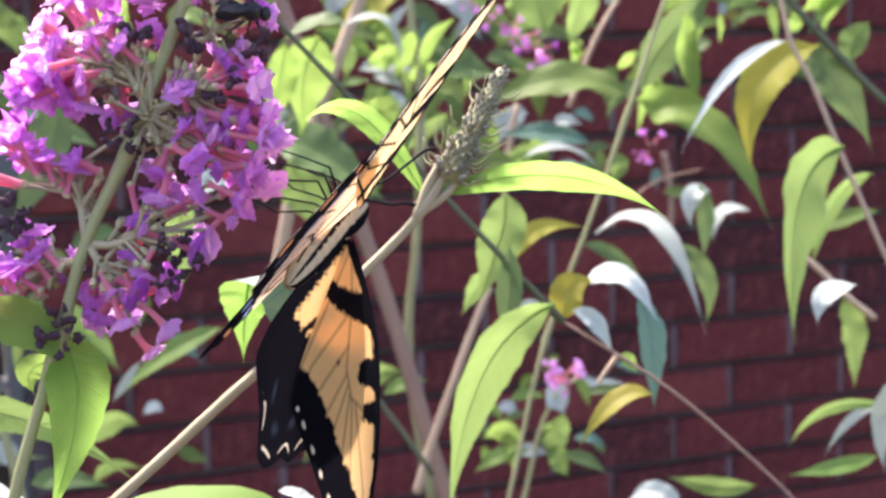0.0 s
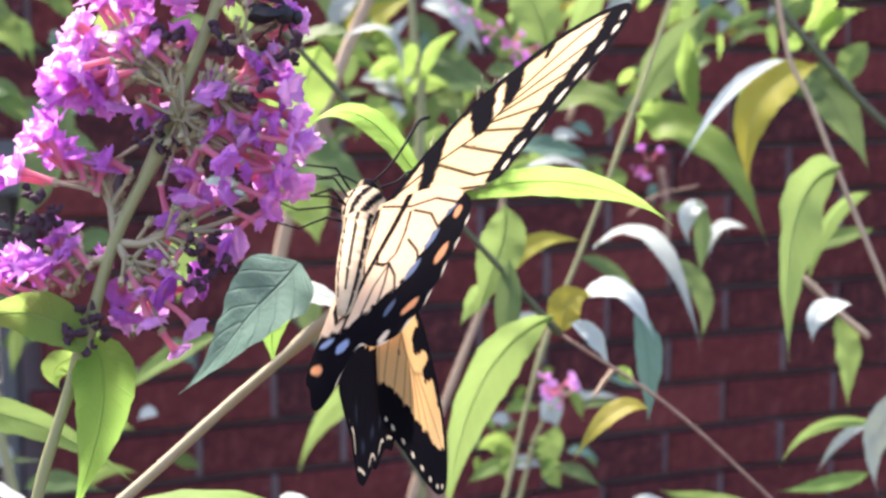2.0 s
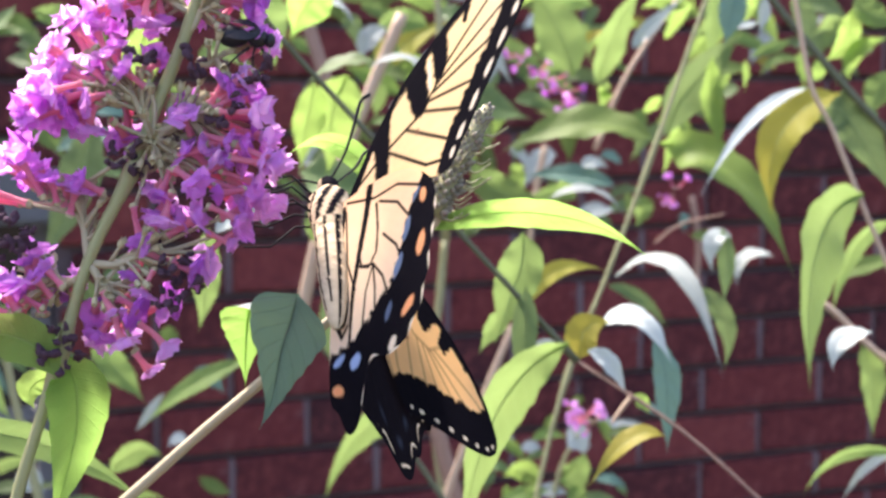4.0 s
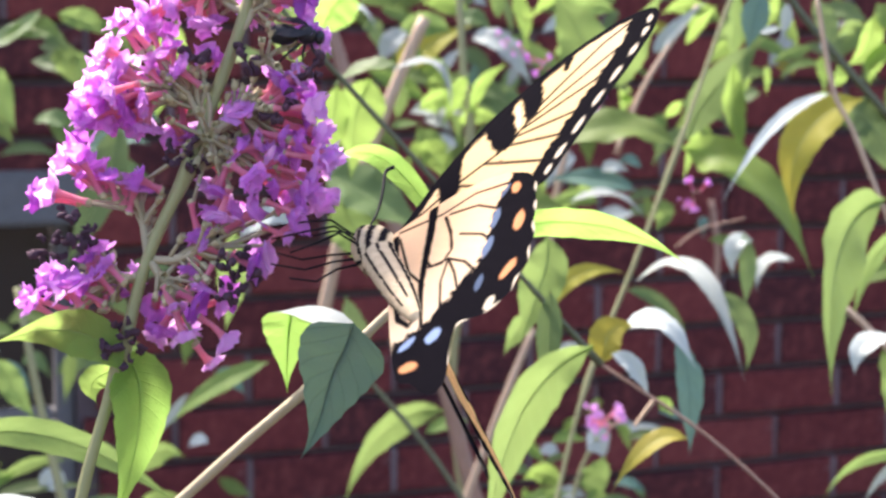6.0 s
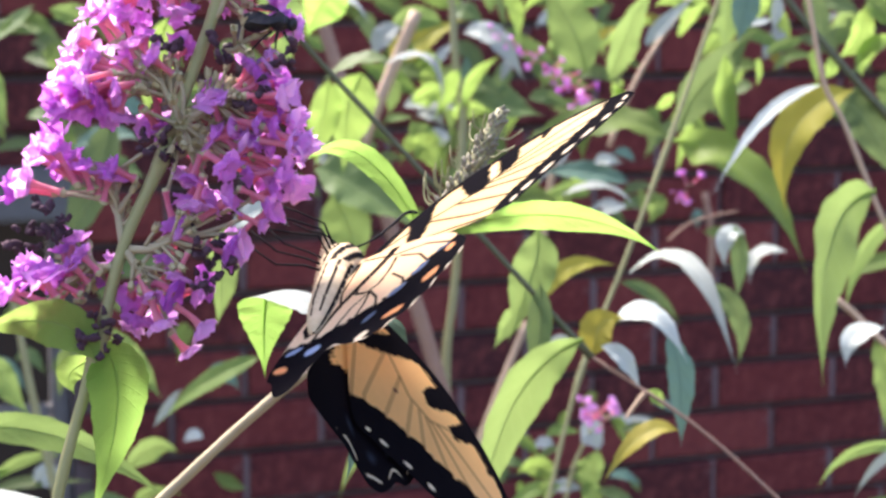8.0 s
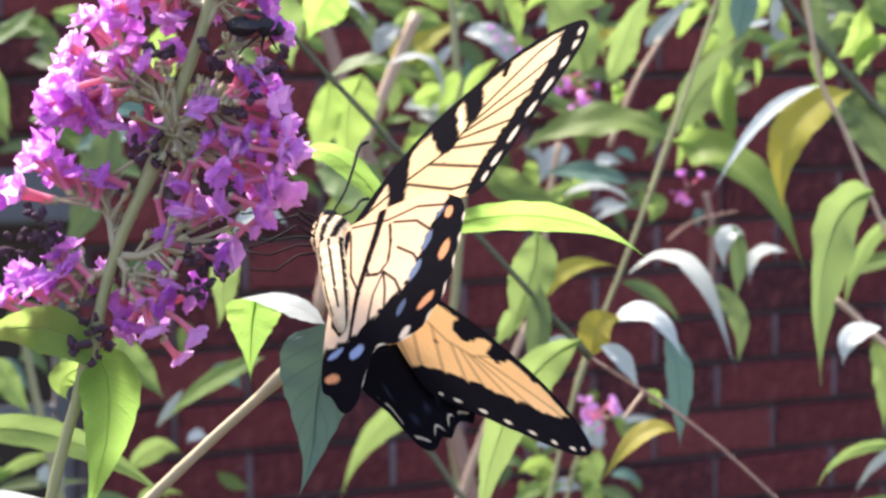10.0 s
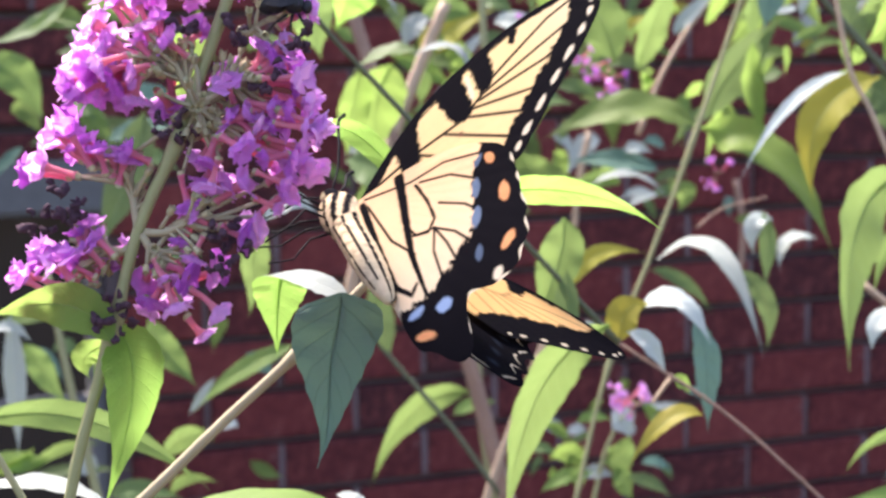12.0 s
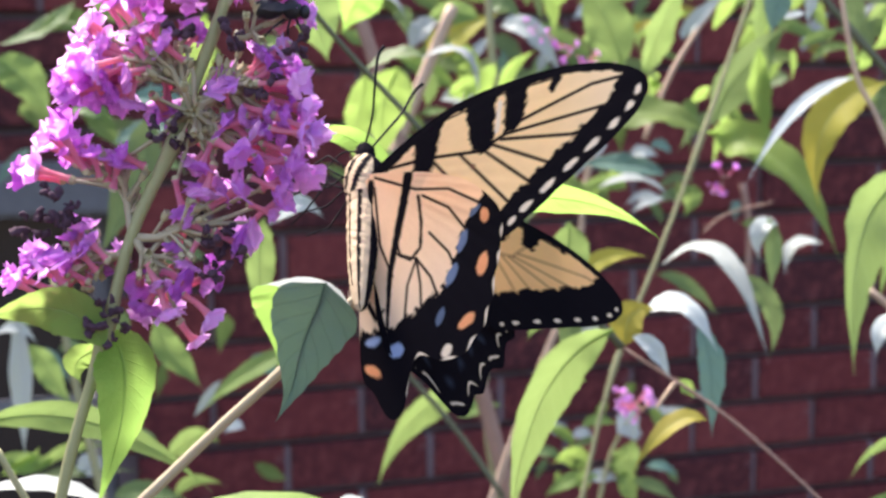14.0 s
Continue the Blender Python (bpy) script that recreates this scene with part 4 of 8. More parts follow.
cyme(flower, (0.0479, 0.2603, 1.3921), (0.0446, 0.2603, 1.3974), [((0.0407, 0.2641, 1.3963), (0.0356, 0.2605, 1.3954)), ((0.0412, 0.2705, 1.3962), (0.0359, 0.2723, 1.3968))], 46)
cyme(flower, (0.0382, 0.2609, 1.3698), (0.0373, 0.2642, 1.3799), [((0.0291, 0.2669, 1.3782), (0.0218, 0.2705, 1.3804)), ((0.0284, 0.2741, 1.3777), (0.0202, 0.277, 1.3787)), ((0.0308, 0.264, 1.3807), (0.0246, 0.2677, 1.3872)), ((0.0303, 0.2712, 1.3806), (0.0243, 0.2744, 1.3849)), ((0.032, 0.2649, 1.381), (0.0296, 0.2659, 1.3861)), ((0.032, 0.2649, 1.38), (0.0271, 0.2647, 1.385)), ((0.0342, 0.2719, 1.38), (0.0292, 0.2762, 1.3842)), ((0.0349, 0.2646, 1.3789), (0.034, 0.2628, 1.3842)), ((0.036, 0.2622, 1.3794), (0.0366, 0.2611, 1.383)), ((0.0311, 0.263, 1.3801), (0.0263, 0.2631, 1.3877)), ((0.033, 0.2727, 1.3795), (0.0285, 0.278, 1.3893)), ((0.0335, 0.2637, 1.38), (0.0313, 0.2609, 1.3849))], 20)
cyme(flower, (0.0382, 0.2609, 1.3698), (0.0374, 0.2648, 1.3798), [((0.034, 0.2702, 1.3804), (0.0305, 0.2723, 1.3846))], 32)
cyme(flower, (0.0365, 0.2611, 1.3664), (0.0329, 0.2645, 1.3661), [((0.0299, 0.263, 1.3645), (0.028, 0.2652, 1.3707)), ((0.0306, 0.2692, 1.3633), (0.0309, 0.2717, 1.3719)), ((0.0294, 0.2643, 1.3642), (0.0299, 0.2647, 1.3726)), ((0.0264, 0.2647, 1.3619), (0.0211, 0.268, 1.3652)), ((0.0281, 0.2712, 1.3603), (0.0227, 0.2776, 1.3651)), ((0.0243, 0.265, 1.3585), (0.0182, 0.2666, 1.3624)), ((0.0266, 0.2732, 1.3587), (0.0181, 0.2776, 1.3618)), ((0.0277, 0.2641, 1.3629), (0.0232, 0.2636, 1.3652)), ((0.0295, 0.2689, 1.3614), (0.0241, 0.2755, 1.3655)), ((0.0285, 0.2623, 1.3631), (0.0262, 0.2639, 1.3643)), ((0.03, 0.2707, 1.3627), (0.0291, 0.2715, 1.364)), ((0.0334, 0.2607, 1.3659), (0.0305, 0.2635, 1.3691))], 30)
cyme(flower, (0.0365, 0.2611, 1.3664), (0.0329, 0.2647, 1.3661), [((0.0345, 0.2671, 1.3657), (0.0306, 0.27, 1.3663)), ((0.0355, 0.2618, 1.3653), (0.0363, 0.261, 1.3685)), ((0.0358, 0.2664, 1.3654), (0.0355, 0.2657, 1.3658)), ((0.0311, 0.2644, 1.3627), (0.0317, 0.2658, 1.366)), ((0.0314, 0.267, 1.3638), (0.0323, 0.267, 1.3649)), ((0.0274, 0.2618, 1.3626), (0.0239, 0.2583, 1.3673)), ((0.0275, 0.2685, 1.3618), (0.0267, 0.2691, 1.3664)), ((0.0321, 0.2638, 1.3649), (0.0284, 0.2602, 1.3682)), ((0.0315, 0.2699, 1.3651), (0.0291, 0.2711, 1.3666))], 42)
cyme(flower, (0.0475, 0.2602, 1.3905), (0.0546, 0.2591, 1.3946), [((0.0557, 0.2592, 1.3929), (0.0537, 0.2623, 1.3973)), ((0.0555, 0.2649, 1.3915), (0.0555, 0.2654, 1.396)), ((0.0577, 0.2586, 1.3963), (0.0605, 0.2553, 1.4004)), ((0.0588, 0.2643, 1.3953), (0.0619, 0.2649, 1.4015)), ((0.0588, 0.2575, 1.3967), (0.0638, 0.2547, 1.4016)), ((0.0582, 0.255, 1.3949), (0.066, 0.2495, 1.3956)), ((0.0594, 0.2645, 1.3954), (0.0675, 0.2634, 1.3976)), ((0.058, 0.2574, 1.3929), (0.0679, 0.2539, 1.3903)), ((0.0601, 0.2608, 1.3927), (0.069, 0.2599, 1.3892)), ((0.0606, 0.2535, 1.3896), (0.0683, 0.2499, 1.3862)), ((0.0609, 0.2607, 1.3898), (0.0703, 0.2565, 1.3852)), ((0.0551, 0.2571, 1.3882), (0.0591, 0.2562, 1.3875))], 40)
cyme(flower, (0.0475, 0.2602, 1.3905), (0.0551, 0.2612, 1.3946), [((0.0577, 0.2648, 1.3865), (0.0624, 0.2665, 1.3883)), ((0.0577, 0.2563, 1.3878), (0.0638, 0.2555, 1.3866)), ((0.0588, 0.255, 1.3851), (0.0661, 0.254, 1.3826)), ((0.0597, 0.2562, 1.3843), (0.067, 0.2547, 1.3791)), ((0.0611, 0.2606, 1.3837), (0.0688, 0.2569, 1.3782)), ((0.0586, 0.2568, 1.3936), (0.066, 0.2558, 1.3936)), ((0.0558, 0.2598, 1.3936), (0.0515, 0.2593, 1.3939)), ((0.0577, 0.2652, 1.3922), (0.0527, 0.2686, 1.3957)), ((0.0581, 0.2572, 1.3956), (0.062, 0.2539, 1.3984)), ((0.0583, 0.2634, 1.397), (0.0633, 0.2607, 1.398)), ((0.0567, 0.2577, 1.3909), (0.0608, 0.2517, 1.3897)), ((0.0587, 0.261, 1.3906), (0.0644, 0.2584, 1.3893))], 52)
cyme(flower, (0.0475, 0.2602, 1.3905), (0.0542, 0.2572, 1.3946), [((0.057, 0.2563, 1.3895), (0.0637, 0.252, 1.3896)), ((0.0596, 0.264, 1.3887), (0.0653, 0.263, 1.3895)), ((0.0602, 0.2552, 1.3875), (0.0662, 0.2496, 1.3863)), ((0.0617, 0.262, 1.3886), (0.0709, 0.2614, 1.3852)), ((0.0542, 0.2591, 1.3929), (0.0518, 0.2539, 1.3954)), ((0.0556, 0.2672, 1.393), (0.0528, 0.2705, 1.3943))], 64)
cyme(flower, (0.0459, 0.26, 1.3844), (0.0508, 0.26, 1.3874), [((0.0528, 0.2564, 1.3848), (0.0543, 0.2491, 1.3827)), ((0.0504, 0.2583, 1.3844), (0.0477, 0.2598, 1.3798)), ((0.0525, 0.2638, 1.3841), (0.0489, 0.2669, 1.3798)), ((0.0512, 0.2588, 1.3833), (0.0484, 0.2588, 1.3755)), ((0.0536, 0.2568, 1.3855), (0.0633, 0.2535, 1.3806)), ((0.0562, 0.2647, 1.3837), (0.0645, 0.2646, 1.3781)), ((0.0524, 0.2573, 1.3875), (0.057, 0.253, 1.3897)), ((0.0555, 0.2586, 1.3895), (0.0606, 0.254, 1.3868)), ((0.0562, 0.265, 1.3901), (0.0619, 0.2652, 1.3863)), ((0.057, 0.2566, 1.3833), (0.0648, 0.2514, 1.3808)), ((0.0581, 0.2633, 1.3839), (0.066, 0.2628, 1.3821)), ((0.0599, 0.2537, 1.3875), (0.0679, 0.2497, 1.3866))], 50)
cyme(flower, (0.0392, 0.2605, 1.3691), (0.0457, 0.2566, 1.371), [((0.0545, 0.2559, 1.3693), (0.0581, 0.2516, 1.3706)), ((0.057, 0.2543, 1.3718), (0.0628, 0.252, 1.3767)), ((0.0579, 0.2549, 1.3745), (0.0617, 0.2521, 1.3727)), ((0.053, 0.255, 1.3698), (0.0554, 0.2506, 1.3682)), ((0.0551, 0.263, 1.369), (0.0586, 0.2647, 1.3677)), ((0.0508, 0.2576, 1.3745), (0.0561, 0.253, 1.3787)), ((0.0519, 0.2619, 1.3738), (0.0559, 0.2609, 1.3781)), ((0.05, 0.2567, 1.376), (0.0538, 0.2566, 1.3776)), ((0.0498, 0.263, 1.3764), (0.0538, 0.265, 1.3763)), ((0.0471, 0.2563, 1.372), (0.0448, 0.2552, 1.373)), ((0.0572, 0.2548, 1.3793), (0.0625, 0.25, 1.3767)), ((0.06, 0.2549, 1.3779), (0.0635, 0.2518, 1.3801))], 60)
cyme(flower, (0.0387, 0.2606, 1.3688), (0.0414, 0.2581, 1.3651), [((0.0457, 0.2586, 1.3697), (0.0438, 0.2569, 1.366)), ((0.0467, 0.263, 1.3682), (0.0448, 0.2622, 1.3645)), ((0.0484, 0.2563, 1.3685), (0.0454, 0.2551, 1.3633)), ((0.0459, 0.2583, 1.3621), (0.0515, 0.2551, 1.363)), ((0.0479, 0.2631, 1.3605), (0.0539, 0.2652, 1.3631)), ((0.0428, 0.2603, 1.3627), (0.0391, 0.2587, 1.3612)), ((0.0414, 0.2587, 1.3609), (0.0392, 0.2595, 1.3559)), ((0.0428, 0.264, 1.3596), (0.0393, 0.2638, 1.3538)), ((0.0427, 0.2563, 1.3602), (0.0436, 0.2536, 1.3555)), ((0.0451, 0.2656, 1.3598), (0.0451, 0.2675, 1.355)), ((0.0457, 0.2557, 1.3599), (0.0511, 0.2523, 1.355)), ((0.0459, 0.2558, 1.3545), (0.049, 0.2556, 1.3504))], 70)
cyme(flower, (0.0387, 0.2606, 1.3688), (0.042, 0.2614, 1.3647), [((0.0445, 0.2583, 1.3629), (0.0461, 0.2522, 1.3616)), ((0.0419, 0.259, 1.3636), (0.0423, 0.2541, 1.3602)), ((0.0405, 0.2591, 1.3623), (0.0369, 0.2579, 1.3599)), ((0.0404, 0.2649, 1.3602), (0.0376, 0.265, 1.3602))], 82)
cyme(flower, (0.0533, 0.2603, 1.4072), (0.056, 0.2594, 1.412), [((0.0587, 0.2592, 1.4086), (0.0662, 0.2549, 1.4067)), ((0.06, 0.2658, 1.4081), (0.0684, 0.263, 1.4075)), ((0.0564, 0.2612, 1.4114), (0.0537, 0.2618, 1.4092)), ((0.0569, 0.2663, 1.4104), (0.0569, 0.2689, 1.4111)), ((0.0589, 0.2597, 1.4127), (0.0649, 0.2584, 1.4121)), ((0.0592, 0.258, 1.414), (0.0666, 0.2568, 1.414)), ((0.0581, 0.2591, 1.4154), (0.0624, 0.2565, 1.4187)), ((0.0561, 0.2597, 1.414), (0.0584, 0.2572, 1.4193)), ((0.0567, 0.2656, 1.4134), (0.0614, 0.2678, 1.4189)), ((0.0602, 0.2597, 1.41), (0.0664, 0.2617, 1.4095)), ((0.0591, 0.2608, 1.4114), (0.0621, 0.2613, 1.4142)), ((0.0603, 0.2662, 1.4102), (0.0644, 0.2678, 1.4149))], 80)
cyme(flower, (0.0551, 0.2601, 1.4106), (0.0499, 0.2652, 1.4142), [((0.0471, 0.2628, 1.4126), (0.0408, 0.2623, 1.4105)), ((0.0467, 0.2678, 1.413), (0.0435, 0.2713, 1.413)), ((0.0459, 0.2639, 1.414), (0.0391, 0.2638, 1.4139)), ((0.0476, 0.27, 1.4146), (0.0398, 0.2722, 1.4133)), ((0.0467, 0.2646, 1.4154), (0.0415, 0.2655, 1.4181)), ((0.0475, 0.2731, 1.4155), (0.0426, 0.2786, 1.418)), ((0.0478, 0.2628, 1.416), (0.045, 0.2618, 1.4199)), ((0.0485, 0.2633, 1.4127), (0.0443, 0.2632, 1.4099)), ((0.0503, 0.2681, 1.4144), (0.0448, 0.2705, 1.4117)), ((0.0474, 0.261, 1.4112), (0.0462, 0.2588, 1.4071)), ((0.0488, 0.2677, 1.4113), (0.0497, 0.2689, 1.4058)), ((0.0493, 0.2638, 1.4141), (0.0493, 0.2606, 1.4075))], 90)
cyme(flower, (0.0551, 0.2601, 1.4106), (0.0495, 0.2629, 1.414), [((0.0502, 0.2717, 1.4153), (0.0504, 0.2739, 1.4084)), ((0.046, 0.2647, 1.412), (0.0376, 0.2687, 1.4093)), ((0.0462, 0.2692, 1.4128), (0.0383, 0.2757, 1.4078)), ((0.0469, 0.2617, 1.4139), (0.0416, 0.2584, 1.415))], 102)
cyme(flower, (0.0577, 0.2603, 1.4195), (0.0603, 0.2591, 1.4228), [((0.062, 0.2604, 1.423), (0.0686, 0.2585, 1.423)), ((0.0648, 0.2657, 1.4223), (0.0727, 0.266, 1.4257)), ((0.0622, 0.2611, 1.4244), (0.0673, 0.2589, 1.4271)), ((0.0623, 0.2665, 1.4239), (0.07, 0.265, 1.4299)), ((0.0607, 0.2605, 1.425), (0.0623, 0.2582, 1.4308)), ((0.0628, 0.2637, 1.4239), (0.0637, 0.2652, 1.4313)), ((0.0591, 0.2599, 1.4235), (0.0568, 0.2616, 1.4303)), ((0.0601, 0.2685, 1.4249), (0.0597, 0.2689, 1.4325)), ((0.0576, 0.2593, 1.4228), (0.0516, 0.2635, 1.4249)), ((0.0584, 0.2666, 1.4238), (0.0532, 0.2707, 1.4274)), ((0.0568, 0.2592, 1.422), (0.0499, 0.2586, 1.4211)), ((0.0579, 0.2663, 1.4233), (0.0535, 0.2691, 1.4213))], 100)
cyme(flower, (0.0577, 0.2603, 1.4195), (0.0608, 0.2611, 1.423), [((0.0587, 0.2613, 1.4236), (0.0546, 0.2643, 1.4285)), ((0.0608, 0.2674, 1.4241), (0.0576, 0.2731, 1.4288))], 112)
cyme(flower, (0.0487, 0.2603, 1.3906), (0.0479, 0.2585, 1.3897), [((0.0413, 0.2580, 1.3926), (0.0421, 0.2560, 1.3883)), ((0.0500, 0.2570, 1.3825), (0.0481, 0.2550, 1.3794)), ((0.0511, 0.2560, 1.3813), (0.0486, 0.2540, 1.3752)), ((0.0541, 0.2590, 1.3927), (0.0530, 0.2570, 1.3966)), ((0.0549, 0.2570, 1.3873), (0.0513, 0.2550, 1.3897)), ((0.0571, 0.2550, 1.3853), (0.0607, 0.2530, 1.3878)), ((0.0462, 0.2610, 1.3994), (0.0418, 0.2590, 1.4022)), ((0.0471, 0.2600, 1.4003), (0.0478, 0.2580, 1.4035)), ((0.0379, 0.2620, 1.3824), (0.0348, 0.2600, 1.3837)), ((0.0458, 0.2580, 1.3865), (0.0434, 0.2560, 1.3879)), ((0.0590, 0.2540, 1.3817), (0.0559, 0.2520, 1.3813)), ((0.0454, 0.2590, 1.3788), (0.0466, 0.2570, 1.3721))], 120)
cyme(flower, (0.0555, 0.2603, 1.4029), (0.0581, 0.2580, 1.4033), [((0.0650, 0.2580, 1.4062), (0.0689, 0.2560, 1.4058)), ((0.0635, 0.2600, 1.4043), (0.0669, 0.2580, 1.4072)), ((0.0614, 0.2560, 1.3996), (0.0581, 0.2540, 1.3977)), ((0.0619, 0.2580, 1.3986), (0.0624, 0.2560, 1.4010))], 130)
husks(flower, (0.0442, 0.2577, 1.3863), 13, 40, 0.0016, 0.55)
husks(flower, (0.0259, 0.2628, 1.3742), 16, 41, 0.0018, 0.55)
husks(flower, (0.0334, 0.2576, 1.356), 13, 42, 0.002, 0.55)
husks(flower, (0.0309, 0.2587, 1.3573), 7, 43, 0.0012, 0.55)
husks(flower, (0.0512, 0.2535, 1.3690), 9, 44, 0.002, 0.55)
husks(flower, (0.0493, 0.2545, 1.3716), 6, 45, 0.002, 0.55)
husks(flower, (0.064, 0.2525, 1.4014), 9, 46, 0.0012, 0.55)
husks(flower, (0.0592, 0.2534, 1.3954), 7, 47, 0.0016, 0.55)
husks(flower, (0.0500, 0.2530, 1.3640), 6, 48, 0.0012, 0.55)
husks(flower, (0.0219, 0.2638, 1.3711), 7, 49, 0.0012, 0.55)
husks(flower, (0.0459, 0.2593, 1.4031), 7, 50, 0.0012, 0.55)
husks(flower, (0.0526, 0.2528, 1.3668), 6, 51, 0.0015, 0.55)
husks(flower, (0.0538, 0.2562, 1.4021), 6, 52, 0.0008, 0.55)
# ---------------------------------------------------------------- the budding shoot
budding = thing("budding_shoot", (0.0399, 0.3001, 1.3054), "green shoot with a young grey flower spike and arching leaves", "shoot")
stem(budding, ((0.0399, 0.3001, 1.3054), (0.0497, 0.2977, 1.3142), (0.0628, 0.2945, 1.3264), (0.0759, 0.2913, 1.338), (0.0879, 0.2884, 1.3497), (0.0988, 0.2859, 1.3607), (0.1055, 0.2848, 1.3707)), 0.00118, 0.00092, "straw", swell=(0.52, 0.9))
bud_spike(budding, (0.1055, 0.2846, 1.369), (0.1168, 0.2832, 1.3901), 0.0103, 7)
stem(budding, ((0.0994, 0.2858, 1.3613), (0.1023, 0.2857, 1.3685), (0.1057, 0.2851, 1.3735)), 0.00112, 0.00100, "straw", name="side_stalk")
stem(budding, ((0.101, 0.2854, 1.3629), (0.1054, 0.2843, 1.3663), (0.1087, 0.2836, 1.3707)), 0.00089, 0.00078, "straw", name="side_stalk")
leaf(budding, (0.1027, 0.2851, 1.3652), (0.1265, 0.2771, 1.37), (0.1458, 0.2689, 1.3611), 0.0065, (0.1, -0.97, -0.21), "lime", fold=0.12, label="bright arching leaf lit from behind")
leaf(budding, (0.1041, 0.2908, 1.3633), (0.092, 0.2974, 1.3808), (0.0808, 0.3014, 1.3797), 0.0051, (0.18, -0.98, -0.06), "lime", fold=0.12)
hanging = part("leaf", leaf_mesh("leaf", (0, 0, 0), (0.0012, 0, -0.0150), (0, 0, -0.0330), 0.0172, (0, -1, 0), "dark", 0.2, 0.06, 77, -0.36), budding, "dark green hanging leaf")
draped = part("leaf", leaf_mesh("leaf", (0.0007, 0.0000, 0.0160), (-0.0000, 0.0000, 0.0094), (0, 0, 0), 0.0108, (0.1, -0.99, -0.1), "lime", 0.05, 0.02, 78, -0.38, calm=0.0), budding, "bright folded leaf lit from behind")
# white glare on the fold's upper side comes from the pale leaf colour
part("leaf_fold", leaf_mesh("leaf_fold", (0.0146, -0.0010, 0.0114), (0.0066, -0.0020, 0.0154), (-0.0026, -0.0025, 0.0162), 0.0074, (0.1, -0.52, 0.85), "pale", 0.05, 0.03, 79, -0.05, calm=0.0), draped, "upper side of the fold, coloured pale with glare")
# ---------------------------------------------------------------- the bush behind, branch by branch
main = thing("bush_branch", (0.3051, 0.7135, 1.146), "tall green bush branch with long spreading leaves", "branch", "branches of the butterfly bush")
stem(main, ((0.4196, 0.7113, 1.448), (0.412, 0.7118, 1.4306), (0.3856, 0.7121, 1.3594), (0.361, 0.7129, 1.297), (0.3412, 0.714, 1.2505), (0.3295, 0.7137, 1.2157), (0.3187, 0.7123, 1.175), (0.3106, 0.7115, 1.146)), 0.00110, 0.00130, "green", swell=(0.3, 0.62))
leaf(main, (0.4111, 0.756, 1.356), (0.4338, 0.719, 1.3417), (0.4492, 0.6799, 1.2906), 0.0296, (0.31, -0.94, -0.11), "bright")
leaf(main, (0.4131, 0.7661, 1.357), (0.3765, 0.7807, 1.3667), (0.3321, 0.7946, 1.3498), 0.0283, (-0.17, -0.47, 0.87), "green", wavy=0.12)
leaf(main, (0.4045, 0.7376, 1.3609), (0.4221, 0.7353, 1.3926), (0.4482, 0.7291, 1.4182), 0.0237, (0.21, -0.85, 0.48), "dull")
leaf(main, (0.4247, 0.725, 1.4031), (0.4242, 0.7219, 1.3778), (0.4272, 0.7176, 1.3534), 0.0168, (0.32, -0.94, -0.12), "bright")
leaf(main, (0.4378, 0.7467, 1.4413), (0.4364, 0.7444, 1.4199), (0.4338, 0.7426, 1.3992), 0.0129, (0.24, -0.97, -0.04), "green")
leaf(main, (0.4569, 0.7453, 1.4016), (0.4568, 0.7443, 1.3939), (0.4558, 0.7433, 1.3837), 0.0068, (0.32, -0.94, -0.11), "bright")
leaf(main, (0.4863, 0.7466, 1.4116), (0.4758, 0.7499, 1.4073), (0.4631, 0.7538, 1.4023), 0.0075, (-0.16, -0.86, 0.48), "green")
# sunlit leaf, its light put into the pale colour
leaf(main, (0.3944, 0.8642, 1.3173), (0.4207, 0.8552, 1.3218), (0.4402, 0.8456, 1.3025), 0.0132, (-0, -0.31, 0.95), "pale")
leaf(main, (0.4481, 0.8553, 1.3165), (0.4527, 0.8527, 1.3095), (0.4473, 0.8531, 1.2973), 0.0140, (-0.03, -0.79, 0.61), "green")
stem(main, ((0.4298, 0.7949, 1.2955), (0.4442, 0.7911, 1.3063), (0.4692, 0.7828, 1.3129)), 0.00086, 0.00053, "brown", name="twig", sides=6)
stem(main, ((0.7016, 1.2301, 1.2807), (0.7057, 1.2233, 1.2401), (0.7021, 1.2193, 1.1994)), 0.00307, 0.00307, "brown", name="twig", sides=6)
leaf(main, (0.4919, 0.9798, 1.2424), (0.5142, 0.9706, 1.2344), (0.5321, 0.9609, 1.2104), 0.0105, (-0.34, -0.82, 0.47), "dull")
twiggy = thing("bush_branch", (0.2932, 0.4297, 1.2387), "thin dark bush twig with narrow green and pale leaves", "branch", "branches of the butterfly bush")
stem(twiggy, ((0.1136, 0.4649, 1.418), (0.1292, 0.4705, 1.4018), (0.1617, 0.4675, 1.3668), (0.1932, 0.465, 1.3328), (0.2226, 0.4636, 1.301)), 0.00086, 0.00105, "dark", swell=(0.99,))
stem(twiggy, ((0.2226, 0.4636, 1.301), (0.2547, 0.4489, 1.2779), (0.2813, 0.4358, 1.2519), (0.2932, 0.4297, 1.2387)), 0.00060, 0.00055, "brown", name="twig")
leaf(twiggy, (0.2121, 0.4472, 1.3104), (0.1885, 0.4526, 1.2866), (0.1763, 0.4510, 1.2404), 0.0190, (0.18, -0.98, -0.02), "green")
leaf(twiggy, (0.2114, 0.4838, 1.3423), (0.2089, 0.4826, 1.326), (0.2006, 0.4827, 1.3039), 0.0163, (-0.01, -0.87, 0.49), "green")
leaf(twiggy, (0.2039, 0.4631, 1.3269), (0.2028, 0.4613, 1.3103), (0.2004, 0.4599, 1.2932), 0.0090, (-0.45, -0.59, 0.67), "dull")
